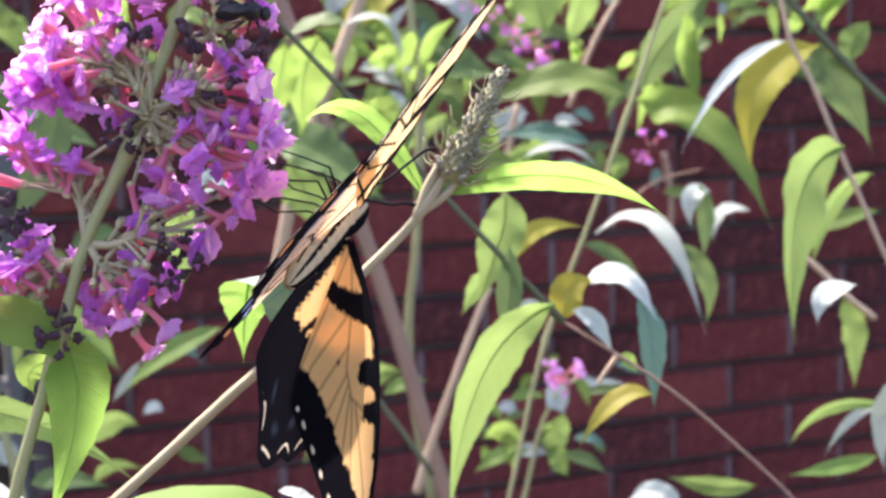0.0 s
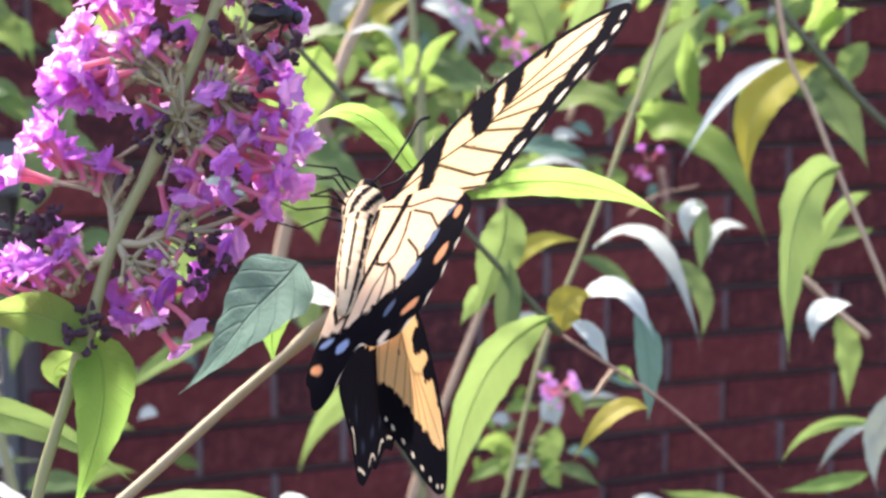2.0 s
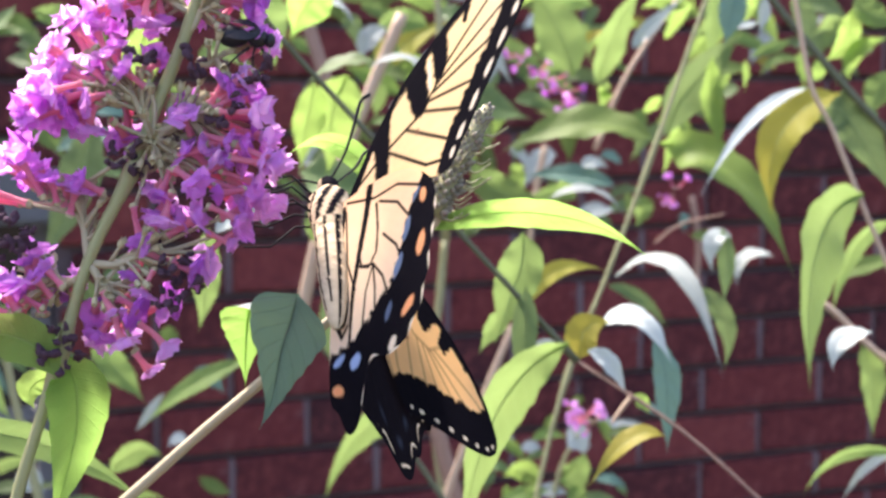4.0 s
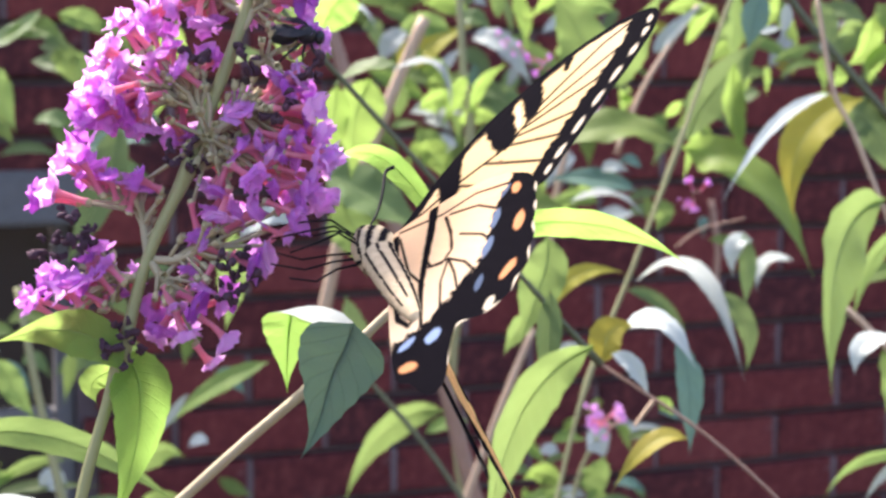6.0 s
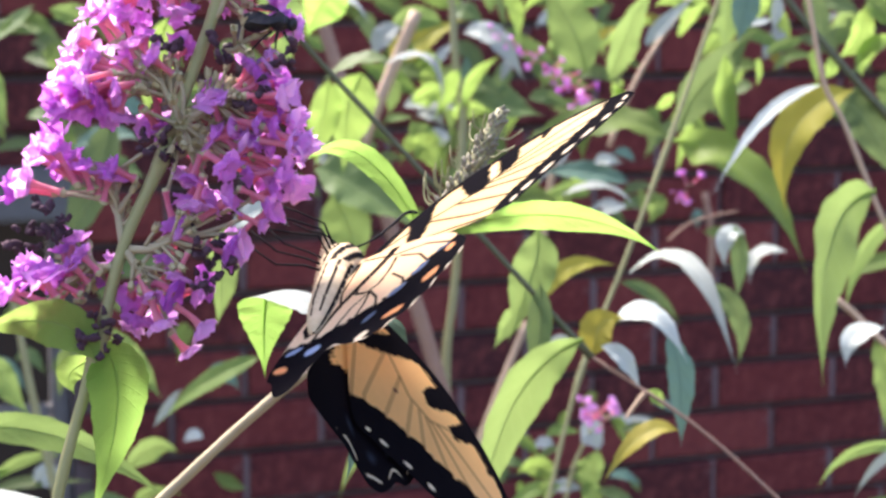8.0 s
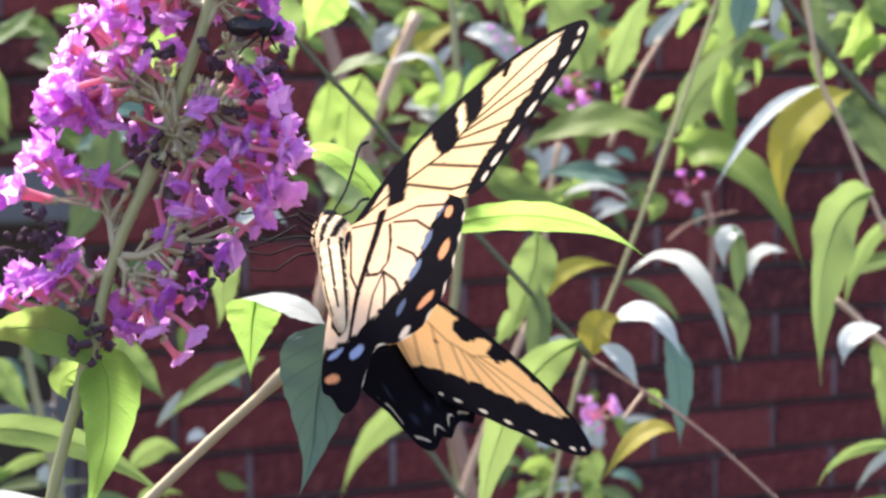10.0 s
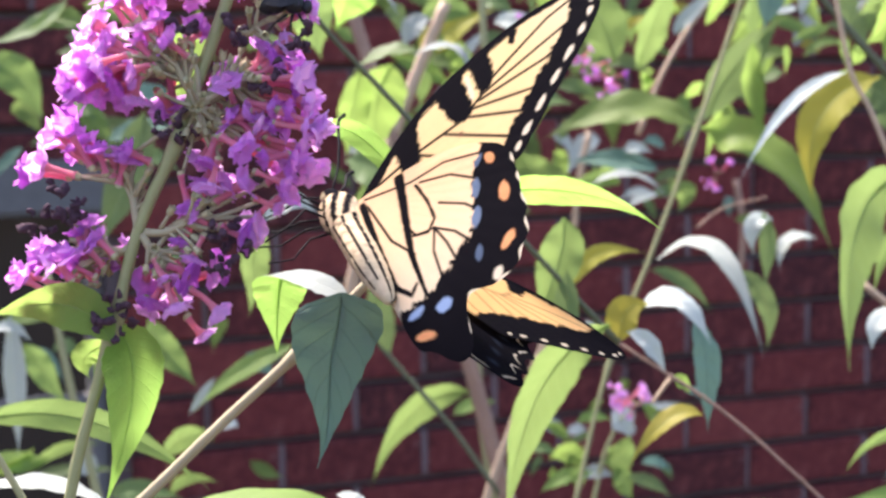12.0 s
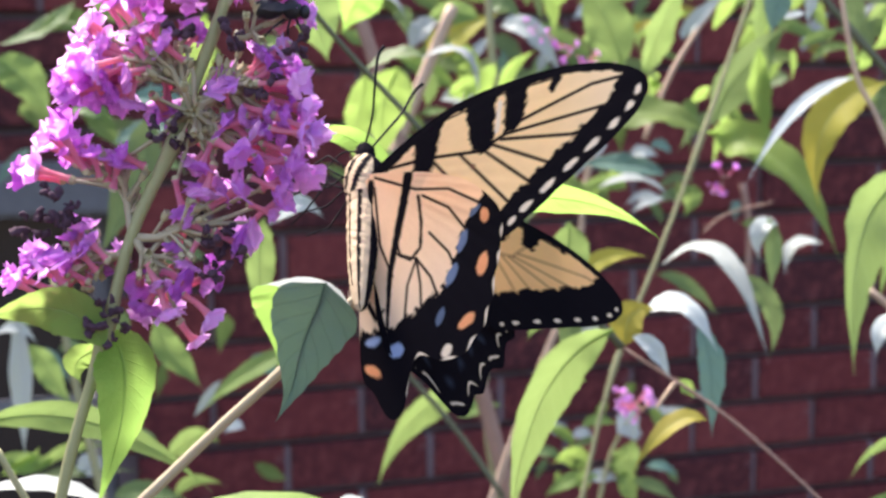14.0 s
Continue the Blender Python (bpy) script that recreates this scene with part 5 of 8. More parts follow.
leaf(twiggy, (0.2488, 0.5617, 1.3044), (0.2594, 0.5595, 1.3175), (0.2775, 0.553, 1.3179), 0.0082, (-0.47, -0.76, 0.45), "olive")
leaf(twiggy, (0.2261, 0.5275, 1.3074), (0.2199, 0.529, 1.3022), (0.214, 0.5298, 1.2916), 0.0085, (0.18, -0.98, 0.01), "green")
# one bent leaf: sunlit top painted pale, shaded hanging part painted dark
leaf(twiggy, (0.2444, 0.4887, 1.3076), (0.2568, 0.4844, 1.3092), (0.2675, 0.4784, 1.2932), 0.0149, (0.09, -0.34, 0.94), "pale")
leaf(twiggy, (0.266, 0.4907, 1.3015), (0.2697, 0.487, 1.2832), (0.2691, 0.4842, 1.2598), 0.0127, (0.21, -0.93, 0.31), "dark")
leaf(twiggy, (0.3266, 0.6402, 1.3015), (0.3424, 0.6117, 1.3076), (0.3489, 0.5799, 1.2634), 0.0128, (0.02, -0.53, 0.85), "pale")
leaf(twiggy, (0.3616, 0.6269, 1.2968), (0.3733, 0.6206, 1.2812), (0.3718, 0.618, 1.2576), 0.0105, (-0.36, -0.73, 0.57), "dull")
leaf(twiggy, (0.2263, 0.4627, 1.3043), (0.2336, 0.4593, 1.2991), (0.2381, 0.4563, 1.2889), 0.0072, (-0.18, -0.79, 0.59), "pale")
leaf(twiggy, (0.2272, 0.4723, 1.2987), (0.2305, 0.4724, 1.3087), (0.2392, 0.4697, 1.3121), 0.0128, (-0.45, -0.68, 0.58), "olive")
leaf(twiggy, (0.2348, 0.4246, 1.2832), (0.223, 0.4287, 1.2814), (0.2114, 0.4309, 1.2658), 0.0079, (-0.47, -0.39, 0.79), "olive")
leaf(twiggy, (0.2449, 0.4644, 1.2875), (0.2481, 0.4629, 1.2846), (0.2494, 0.4619, 1.2808), 0.0054, (0.34, -0.93, -0.15), "bright")
leaf(twiggy, (0.2209, 0.4963, 1.3004), (0.2262, 0.4945, 1.3016), (0.2311, 0.4926, 1.3004), 0.0032, (-0.02, -0.82, 0.57), "pale")
stem(twiggy, ((0.2492, 0.4733, 1.2854), (0.2453, 0.4741, 1.2805), (0.2417, 0.4747, 1.2756)), 0.00099, 0.00059, "tan", name="twig", sides=6)
rightmost = thing("bush_branch", (0.4422, 0.5489, 1.2532), "smooth tan bush branch with broad green and yellowing leaves", "branch", "branches of the butterfly bush")
stem(rightmost, ((0.3868, 0.593, 1.4359), (0.3924, 0.5851, 1.3914), (0.4005, 0.5796, 1.3717), (0.4129, 0.5702, 1.3347), (0.4297, 0.558, 1.2878), (0.4422, 0.5489, 1.2532)), 0.00105, 0.00120, "tan")
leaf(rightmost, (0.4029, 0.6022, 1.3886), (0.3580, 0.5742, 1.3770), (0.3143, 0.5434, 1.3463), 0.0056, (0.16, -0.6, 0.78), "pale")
leaf(rightmost, (0.4165, 0.5971, 1.3861), (0.391, 0.6042, 1.3696), (0.3855, 0.6009, 1.3289), 0.0210, (-0.74, -0.55, 0.4), "olive")
leaf(rightmost, (0.4, 0.5548, 1.3442), (0.3694, 0.5419, 1.3246), (0.3526, 0.5194, 1.2697), 0.0320, (0.25, -0.96, -0.05), "green", blunt=0.12, calm=0.4)
leaf(rightmost, (0.4215, 0.6161, 1.381), (0.4352, 0.6097, 1.37), (0.4498, 0.5999, 1.336), 0.0263, (-0.07, -0.79, 0.62), "dull")
leaf(rightmost, (0.4682, 0.6238, 1.3238), (0.4482, 0.6291, 1.3089), (0.4378, 0.6286, 1.2762), 0.0093, (0.05, -0.99, -0.11), "green")
leaf(rightmost, (0.5013, 0.6622, 1.2999), (0.4791, 0.6696, 1.2947), (0.4595, 0.6755, 1.2854), 0.0099, (0.01, -0.74, 0.67), "green")
stem(rightmost, ((0.4343, 0.631, 1.2844), (0.4417, 0.6274, 1.2776), (0.4528, 0.6217, 1.2653), (0.4652, 0.6158, 1.2544)), 0.00165, 0.00165, "tan", name="twig", sides=6)
leaf(rightmost, (0.3645, 0.4971, 1.2966), (0.3536, 0.5006, 1.2927), (0.3498, 0.5005, 1.2814), 0.0097, (-0.47, -0.39, 0.79), "pale")
leaf(rightmost, (0.4508, 0.6225, 1.2659), (0.4541, 0.6188, 1.2462), (0.454, 0.6153, 1.219), 0.0176, (0.24, -0.97, -0.1), "green")
leaf(rightmost, (0.4397, 0.5674, 1.2235), (0.4109, 0.578, 1.224), (0.3928, 0.5821, 1.2052), 0.0056, (0.21, -0.97, 0.09), "green")
leaf(rightmost, (0.4475, 0.5857, 1.221), (0.4323, 0.5902, 1.2132), (0.4204, 0.5923, 1.1962), 0.0047, (-0.07, -0.82, 0.57), "pale")
leaf(rightmost, (0.4452, 0.5654, 1.2393), (0.4334, 0.567, 1.2191), (0.4332, 0.5631, 1.1937), 0.0179, (0.15, -0.77, 0.63), "pale")
leaf(rightmost, (0.4301, 0.5658, 1.2034), (0.412, 0.5723, 1.1984), (0.3904, 0.5804, 1.1949), 0.0077, (-0.02, -0.81, 0.59), "green")
leaf(rightmost, (0.397, 0.6799, 1.1515), (0.3838, 0.6863, 1.1588), (0.3698, 0.6908, 1.1516), 0.0117, (-0.24, -0.76, 0.6), "pale")
leaf(rightmost, (0.4437, 0.6835, 1.155), (0.4214, 0.6924, 1.155), (0.3995, 0.7021, 1.161), 0.0102, (0.18, -0.98, 0.08), "green")
leaf(rightmost, (0.3946, 0.6607, 1.3192), (0.3957, 0.658, 1.3021), (0.3938, 0.656, 1.2814), 0.0089, (-0.55, -0.69, 0.47), "dull")
leaf(rightmost, (0.3989, 0.6586, 1.3154), (0.3899, 0.6616, 1.3132), (0.3897, 0.6595, 1.2966), 0.0111, (-0.51, -0.5, 0.7), "pale")
leaf(rightmost, (0.5219, 0.8132, 1.2825), (0.5055, 0.819, 1.2811), (0.4998, 0.8186, 1.2622), 0.0111, (-0.34, -0.32, 0.89), "pale")
overhang = thing("bush_branch", (0.4677, 0.5951, 1.3491), "dark bush branch with bright young leaves", "branch", "branches of the butterfly bush")
stem(overhang, ((0.3949, 0.6339, 1.4432), (0.4017, 0.6294, 1.4275), (0.4251, 0.6167, 1.3962), (0.4487, 0.6044, 1.3674), (0.4677, 0.5951, 1.3491)), 0.00184, 0.00184, "dark")
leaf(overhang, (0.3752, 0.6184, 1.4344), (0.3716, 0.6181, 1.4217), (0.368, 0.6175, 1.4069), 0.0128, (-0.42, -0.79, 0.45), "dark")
leaf(overhang, (0.4833, 0.6854, 1.4277), (0.48, 0.6848, 1.4132), (0.4676, 0.6876, 1.4001), 0.0170, (0.23, -0.97, -0.13), "bright")
leaf(overhang, (0.4804, 0.6818, 1.3914), (0.4838, 0.6824, 1.4059), (0.5033, 0.6763, 1.4132), 0.0123, (0.25, -0.96, -0.15), "bright")
leaf(overhang, (0.4849, 0.6856, 1.4335), (0.4928, 0.6816, 1.4248), (0.5091, 0.6749, 1.419), 0.0176, (0.24, -0.97, 0.05), "green")
leaf(overhang, (0.4353, 0.6459, 1.4014), (0.4364, 0.6448, 1.396), (0.4328, 0.6454, 1.3906), 0.0093, (0.24, -0.96, -0.13), "bright")
leaf(overhang, (0.4415, 0.7014, 1.4335), (0.44, 0.7008, 1.4248), (0.4379, 0.7001, 1.4137), 0.0064, (-0.23, -0.77, 0.59), "pale")
leaf(overhang, (0.4376, 0.7011, 1.4204), (0.4307, 0.7035, 1.4195), (0.4232, 0.7058, 1.4161), 0.0047, (-0.2, -0.78, 0.59), "pale")
leaf(overhang, (0.5117, 0.7841, 1.4409), (0.5172, 0.7799, 1.4246), (0.5196, 0.7769, 1.4083), 0.0132, (-0.52, -0.66, 0.54), "dull")
leaf(overhang, (0.5715, 0.8687, 1.4346), (0.5888, 0.8626, 1.4364), (0.6021, 0.8566, 1.4273), 0.0161, (-0.31, -0.78, 0.55), "dull")
leaf(overhang, (0.5654, 0.7585, 1.3952), (0.5556, 0.7604, 1.3821), (0.552, 0.76, 1.3691), 0.0165, (-0.37, -0.76, 0.54), "green")
leaf(overhang, (0.4931, 0.7908, 1.4409), (0.4865, 0.7919, 1.4311), (0.4846, 0.7914, 1.4213), 0.0099, (0.27, -0.94, -0.22), "bright")
upper = thing("bush_branch", (0.3504, 0.9297, 1.2858), "leafy bush branch top with light green leaf pairs", "branch", "branches of the butterfly bush")
stem(upper, ((0.3504, 0.9297, 1.2858), (0.3561, 0.9378, 1.3638), (0.3537, 0.9418, 1.3874), (0.3528, 0.9469, 1.4237), (0.3523, 0.9508, 1.4527)), 0.00329, 0.00219, "green")
leaf(upper, (0.2423, 0.7901, 1.3932), (0.2366, 0.7894, 1.3718), (0.2304, 0.7874, 1.3391), 0.0312, (0.17, -0.98, -0.12), "bright")
leaf(upper, (0.2205, 0.7762, 1.3899), (0.2169, 0.7748, 1.3696), (0.2123, 0.7731, 1.3435), 0.0193, (0.26, -0.96, -0.08), "bright")
leaf(upper, (0.2191, 0.6708, 1.3998), (0.2041, 0.6761, 1.3993), (0.188, 0.6805, 1.3881), 0.0123, (-0.17, -0.47, 0.87), "dull")
leaf(upper, (0.2633, 0.8152, 1.3976), (0.2865, 0.8071, 1.4004), (0.2924, 0.8014, 1.3732), 0.0099, (0.19, -0.41, 0.89), "pale")
leaf(upper, (0.3207, 0.9582, 1.4208), (0.3095, 0.9614, 1.4146), (0.3026, 0.9619, 1.399), 0.0161, (-0.35, -0.73, 0.59), "pale")
leaf(upper, (0.2741, 0.9766, 1.4317), (0.2905, 0.9713, 1.4375), (0.3022, 0.9649, 1.4208), 0.0102, (-0.04, -0.43, 0.9), "pale")
leaf(upper, (0.3631, 0.9966, 1.423), (0.3454, 1.0039, 1.4295), (0.3281, 1.0091, 1.4211), 0.0184, (0.25, -0.96, 0.09), "green")
leaf(upper, (0.3464, 1.053, 1.3973), (0.3637, 1.0487, 1.4133), (0.3996, 1.0379, 1.4301), 0.0249, (-0.25, -0.81, 0.53), "olive")
leaf(upper, (0.404, 1.0902, 1.4323), (0.4159, 1.0862, 1.4348), (0.4282, 1.0804, 1.4252), 0.0177, (-0.35, -0.66, 0.67), "dull")
leaf(upper, (0.3492, 0.9197, 1.3699), (0.3578, 0.9191, 1.3894), (0.3735, 0.9151, 1.4026), 0.0100, (0.16, -0.98, -0.11), "bright")
leaf(upper, (0.4017, 1.0319, 1.3901), (0.4179, 1.0234, 1.3702), (0.4477, 1.0112, 1.3602), 0.0338, (-0.14, -0.71, 0.69), "dull")
leaf(upper, (0.3774, 0.9908, 1.418), (0.397, 0.983, 1.4135), (0.4156, 0.9723, 1.383), 0.0223, (0.07, -0.71, 0.7), "pale")
leaf(upper, (0.3255, 0.95, 1.3722), (0.3371, 0.9466, 1.3783), (0.3482, 0.9416, 1.3707), 0.0168, (0.31, -0.94, -0.1), "bright")
leaf(upper, (0.3352, 0.9667, 1.3627), (0.3433, 0.9641, 1.3649), (0.3524, 0.9594, 1.3546), 0.0134, (-0.36, -0.72, 0.59), "pale")
leaf(upper, (0.3406, 0.9965, 1.3593), (0.3492, 0.992, 1.3487), (0.3635, 0.9863, 1.3448), 0.0154, (0.11, -0.99, 0.08), "green")
leaf(upper, (0.3072, 0.9552, 1.3605), (0.3159, 0.9523, 1.3627), (0.3272, 0.9483, 1.3634), 0.0073, (-0.24, -0.7, 0.68), "green")
leaf(upper, (0.3231, 0.9475, 1.3457), (0.3322, 0.9437, 1.342), (0.3384, 0.9393, 1.3257), 0.0190, (0.17, -0.96, -0.2), "bright")
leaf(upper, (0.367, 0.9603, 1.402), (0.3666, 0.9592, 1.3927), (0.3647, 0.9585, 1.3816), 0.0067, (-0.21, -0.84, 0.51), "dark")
leaf(upper, (0.3485, 0.9404, 1.3627), (0.3608, 0.9367, 1.3685), (0.3761, 0.9308, 1.3656), 0.0117, (0.18, -0.96, -0.19), "bright")
leaf(upper, (0.3486, 1.0507, 1.3861), (0.3454, 1.0503, 1.3742), (0.3418, 1.0498, 1.3602), 0.0129, (0.16, -0.99, 0.01), "green")
leaf(upper, (0.2382, 0.87, 1.3364), (0.2655, 0.8585, 1.3249), (0.2989, 0.8425, 1.2955), 0.0395, (-0.03, -0.75, 0.67), "dull")
leaf(upper, (0.2524, 0.8843, 1.3216), (0.261, 0.8785, 1.3016), (0.2662, 0.8731, 1.2749), 0.0303, (-0.58, -0.69, 0.44), "green")
leaf(upper, (0.3896, 0.8221, 1.3919), (0.3815, 0.8287, 1.4197), (0.3672, 0.8375, 1.4475), 0.0277, (-0.55, -0.67, 0.49), "green")
leaf(upper, (0.4018, 0.8171, 1.388), (0.4122, 0.8169, 1.4148), (0.4321, 0.8139, 1.4475), 0.0217, (0.28, -0.96, -0.11), "green")
leaf(upper, (0.4045, 0.8697, 1.3873), (0.4198, 0.8648, 1.3922), (0.4336, 0.8582, 1.3804), 0.0097, (-0.45, -0.73, 0.52), "dull")
leaf(upper, (0.4372, 0.9145, 1.411), (0.4464, 0.9121, 1.4183), (0.4575, 0.9084, 1.4208), 0.0059, (-0.08, -0.84, 0.54), "olive")
leaf(upper, (0.3875, 0.9375, 1.4491), (0.3899, 0.9343, 1.431), (0.3924, 0.9306, 1.4099), 0.0139, (0.2, -0.98, -0.06), "bright")
leaf(upper, (0.423, 0.812, 1.4076), (0.4329, 0.8102, 1.4213), (0.4544, 0.8047, 1.4393), 0.0092, (-0.39, -0.71, 0.58), "pale")
leaf(upper, (0.4403, 0.8064, 1.4132), (0.4476, 0.8053, 1.4246), (0.4596, 0.8026, 1.4377), 0.0092, (0.32, -0.93, -0.15), "bright")
stem(upper, ((0.444, 0.9032, 1.3438), (0.4592, 0.9024, 1.3801), (0.4741, 0.9004, 1.4063), (0.4978, 0.8962, 1.44)), 0.00183, 0.00146, "tan", name="twig", sides=6)
leaf(upper, (0.4267, 0.8058, 1.3707), (0.4332, 0.8043, 1.3772), (0.438, 0.803, 1.3805), 0.0086, (0.33, -0.94, -0.13), "bright")
leaf(upper, (0.4361, 1.017, 1.3722), (0.4501, 1.0121, 1.3734), (0.4668, 1.0048, 1.3642), 0.0129, (-0.55, -0.66, 0.51), "dull")
leaf(upper, (0.3425, 0.8579, 1.3394), (0.3575, 0.85, 1.3226), (0.3869, 0.8376, 1.3134), 0.0222, (-0.44, -0.63, 0.64), "green")
stem(upper, ((0.4979, 1.1002, 1.336), (0.4876, 1.0983, 1.2924), (0.483, 1.0955, 1.2576), (0.475, 1.0911, 1.201)), 0.00263, 0.00263, "tan", name="twig", sides=6)
leaf(upper, (0.5022, 0.9875, 1.3123), (0.4726, 1, 1.3212), (0.4405, 1.012, 1.319), 0.0177, (-0.26, -0.74, 0.62), "dark")
leaf(upper, (0.4803, 0.9976, 1.3252), (0.488, 0.9953, 1.33), (0.4991, 0.9904, 1.3251), 0.0105, (-0.37, -0.72, 0.59), "pale")
leaf(upper, (0.4755, 0.9965, 1.3033), (0.4606, 1.0027, 1.3073), (0.4378, 1.0107, 1.3014), 0.0121, (0.23, -0.97, 0.02), "green")
leaf(upper, (0.4521, 1.0136, 1.3653), (0.4745, 1.0046, 1.3612), (0.4812, 0.9999, 1.3452), 0.0201, (-0.45, -0.68, 0.58), "green")
leaf(upper, (0.4033, 1.0323, 1.3655), (0.4142, 1.0271, 1.3574), (0.4207, 1.022, 1.3375), 0.0201, (-0.49, -0.71, 0.5), "dull")
leaf(upper, (0.5908, 1.2829, 1.4282), (0.5927, 1.2806, 1.4157), (0.5943, 1.2776, 1.3969), 0.0129, (0.32, -0.95, -0), "bright")
leaf(upper, (0.7423, 1.395, 1.4648), (0.7257, 1.4032, 1.4818), (0.7087, 1.41, 1.4858), 0.0151, (-0.22, -0.84, 0.49), "dull")
leaf(overhang, (0.8182, 1.1675, 1.4201), (0.8277, 1.1638, 1.4182), (0.8369, 1.1595, 1.4116), 0.0097, (0.19, -0.98, 0), "green")
leaf(upper, (0.5768, 1.0959, 1.4092), (0.5805, 1.0963, 1.4223), (0.584, 1.0959, 1.4289), 0.0072, (-0.31, -0.8, 0.52), "dull")
leaf(upper, (0.6198, 1.3402, 1.4532), (0.5951, 1.3496, 1.4561), (0.57, 1.358, 1.4509), 0.0107, (0.08, -0.99, 0.09), "green")
leaf(upper, (0.3152, 1.1013, 1.4062), (0.3047, 1.106, 1.4133), (0.2942, 1.1104, 1.4169), 0.0117, (0.18, -0.98, 0.03), "green")
leaf(upper, (0.3854, 1.0761, 1.3834), (0.3991, 1.0721, 1.391), (0.4124, 1.067, 1.3892), 0.0125, (-0.36, -0.68, 0.63), "green")
leaf(upper, (0.4485, 1.0914, 1.4235), (0.4448, 1.0957, 1.4462), (0.4407, 1.0988, 1.4582), 0.0069, (-0.22, -0.74, 0.64), "dull")
leaf(overhang, (0.7965, 1.29, 1.4622), (0.7987, 1.288, 1.4531), (0.8007, 1.2853, 1.4382), 0.0148, (-0.42, -0.65, 0.63), "dull")
leaf(upper, (0.562, 1.2891, 1.3731), (0.5848, 1.2834, 1.393), (0.6069, 1.2758, 1.3967), 0.0084, (-0.48, -0.67, 0.57), "green")
leaf(upper, (0.4858, 1.1151, 1.3862), (0.5073, 1.1069, 1.3835), (0.5285, 1.098, 1.3745), 0.0132, (0.14, -0.99, -0.04), "green")
leaf(overhang, (0.614, 0.9686, 1.4336), (0.6031, 0.9743, 1.447), (0.592, 0.9792, 1.4536), 0.0110, (-0.11, -0.78, 0.62), "green")
leaf(overhang, (0.7042, 1.0095, 1.429), (0.694, 1.0135, 1.4311), (0.6832, 1.016, 1.4205), 0.0132, (0.17, -0.98, -0.06), "green")
leaf(overhang, (0.6713, 1.1505, 1.4563), (0.6679, 1.1502, 1.4443), (0.6641, 1.1488, 1.423), 0.0082, (-0.33, -0.77, 0.54), "dull")
leaf(upper, (0.3744, 1.1866, 1.4442), (0.3884, 1.1809, 1.4395), (0.4019, 1.1738, 1.4224), 0.0120, (0.23, -0.97, 0.09), "green")
leaf(upper, (0.6368, 1.2977, 1.3982), (0.654, 1.2914, 1.3981), (0.6708, 1.2838, 1.3862), 0.0090, (-0.31, -0.72, 0.62), "green")
leaf(overhang, (0.6607, 0.9773, 1.4462), (0.6531, 0.9818, 1.4587), (0.6453, 0.9856, 1.4662), 0.0094, (-0.02, -0.79, 0.61), "olive")
leaf(overhang, (0.8858, 1.259, 1.4695), (0.8847, 1.2619, 1.489), (0.8832, 1.2636, 1.4976), 0.0177, (-0.05, -0.87, 0.5), "olive")
leaf(upper, (0.3123, 1.0825, 1.4413), (0.3003, 1.0856, 1.4317), (0.2879, 1.0877, 1.4127), 0.0100, (0.13, -0.97, -0.2), "bright")
leaf(upper, (0.4217, 1.0542, 1.434), (0.421, 1.0567, 1.4514), (0.4198, 1.0578, 1.4563), 0.0120, (-0.2, -0.85, 0.48), "green")
leaf(overhang, (0.8295, 1.3444, 1.3994), (0.8442, 1.3423, 1.4244), (0.8584, 1.3391, 1.4394), 0.0170, (-0.24, -0.77, 0.59), "pale")
leaf(upper, (0.5017, 1.0432, 1.459), (0.505, 1.0414, 1.4541), (0.508, 1.0391, 1.445), 0.0075, (0.08, -0.99, -0.08), "green")
leaf(overhang, (0.7531, 1.1432, 1.4138), (0.7654, 1.1413, 1.4331), (0.777, 1.1378, 1.439), 0.0085, (-0.48, -0.66, 0.57), "pale")
leaf(upper, (0.5157, 1.0575, 1.4402), (0.4958, 1.0661, 1.4511), (0.4754, 1.0735, 1.4509), 0.0118, (-0.05, -0.75, 0.66), "dull")
leaf(upper, (0.4231, 1.1221, 1.4445), (0.4294, 1.1218, 1.4597), (0.4352, 1.12, 1.4621), 0.0121, (-0.56, -0.68, 0.48), "dull")
leaf(upper, (0.6616, 1.3771, 1.4581), (0.649, 1.3845, 1.4802), (0.6358, 1.3903, 1.488), 0.0108, (-0.51, -0.71, 0.48), "green")
leaf(upper, (0.6073, 1.408, 1.4066), (0.5915, 1.416, 1.4242), (0.575, 1.4223, 1.4261), 0.0160, (-0.09, -0.89, 0.45), "green")
leaf(overhang, (0.7128, 1.1328, 1.4596), (0.7335, 1.1269, 1.4717), (0.7539, 1.1198, 1.4741), 0.0133, (0.3, -0.95, -0.12), "bright")
leaf(overhang, (0.854, 1.3356, 1.3934), (0.843, 1.3405, 1.4004), (0.8319, 1.3448, 1.4024), 0.0162, (-0.13, -0.71, 0.69), "olive")
leaf(upper, (0.4653, 1.1119, 1.4006), (0.4591, 1.1134, 1.395), (0.4525, 1.1136, 1.378), 0.0091, (-0.5, -0.65, 0.57), "pale")
leaf(upper, (0.4533, 1.3722, 1.4507), (0.4567, 1.3696, 1.4403), (0.4596, 1.3653, 1.4157), 0.0174, (0.32, -0.95, -0.06), "bright")
leaf(upper, (0.4584, 1.2975, 1.3868), (0.4717, 1.295, 1.4045), (0.4847, 1.292, 1.4177), 0.0100, (-0.21, -0.78, 0.59), "pale")
leaf(upper, (0.501, 1.2076, 1.397), (0.4937, 1.2089, 1.3867), (0.4858, 1.2088, 1.3635), 0.0153, (-0.12, -0.77, 0.62), "dull")
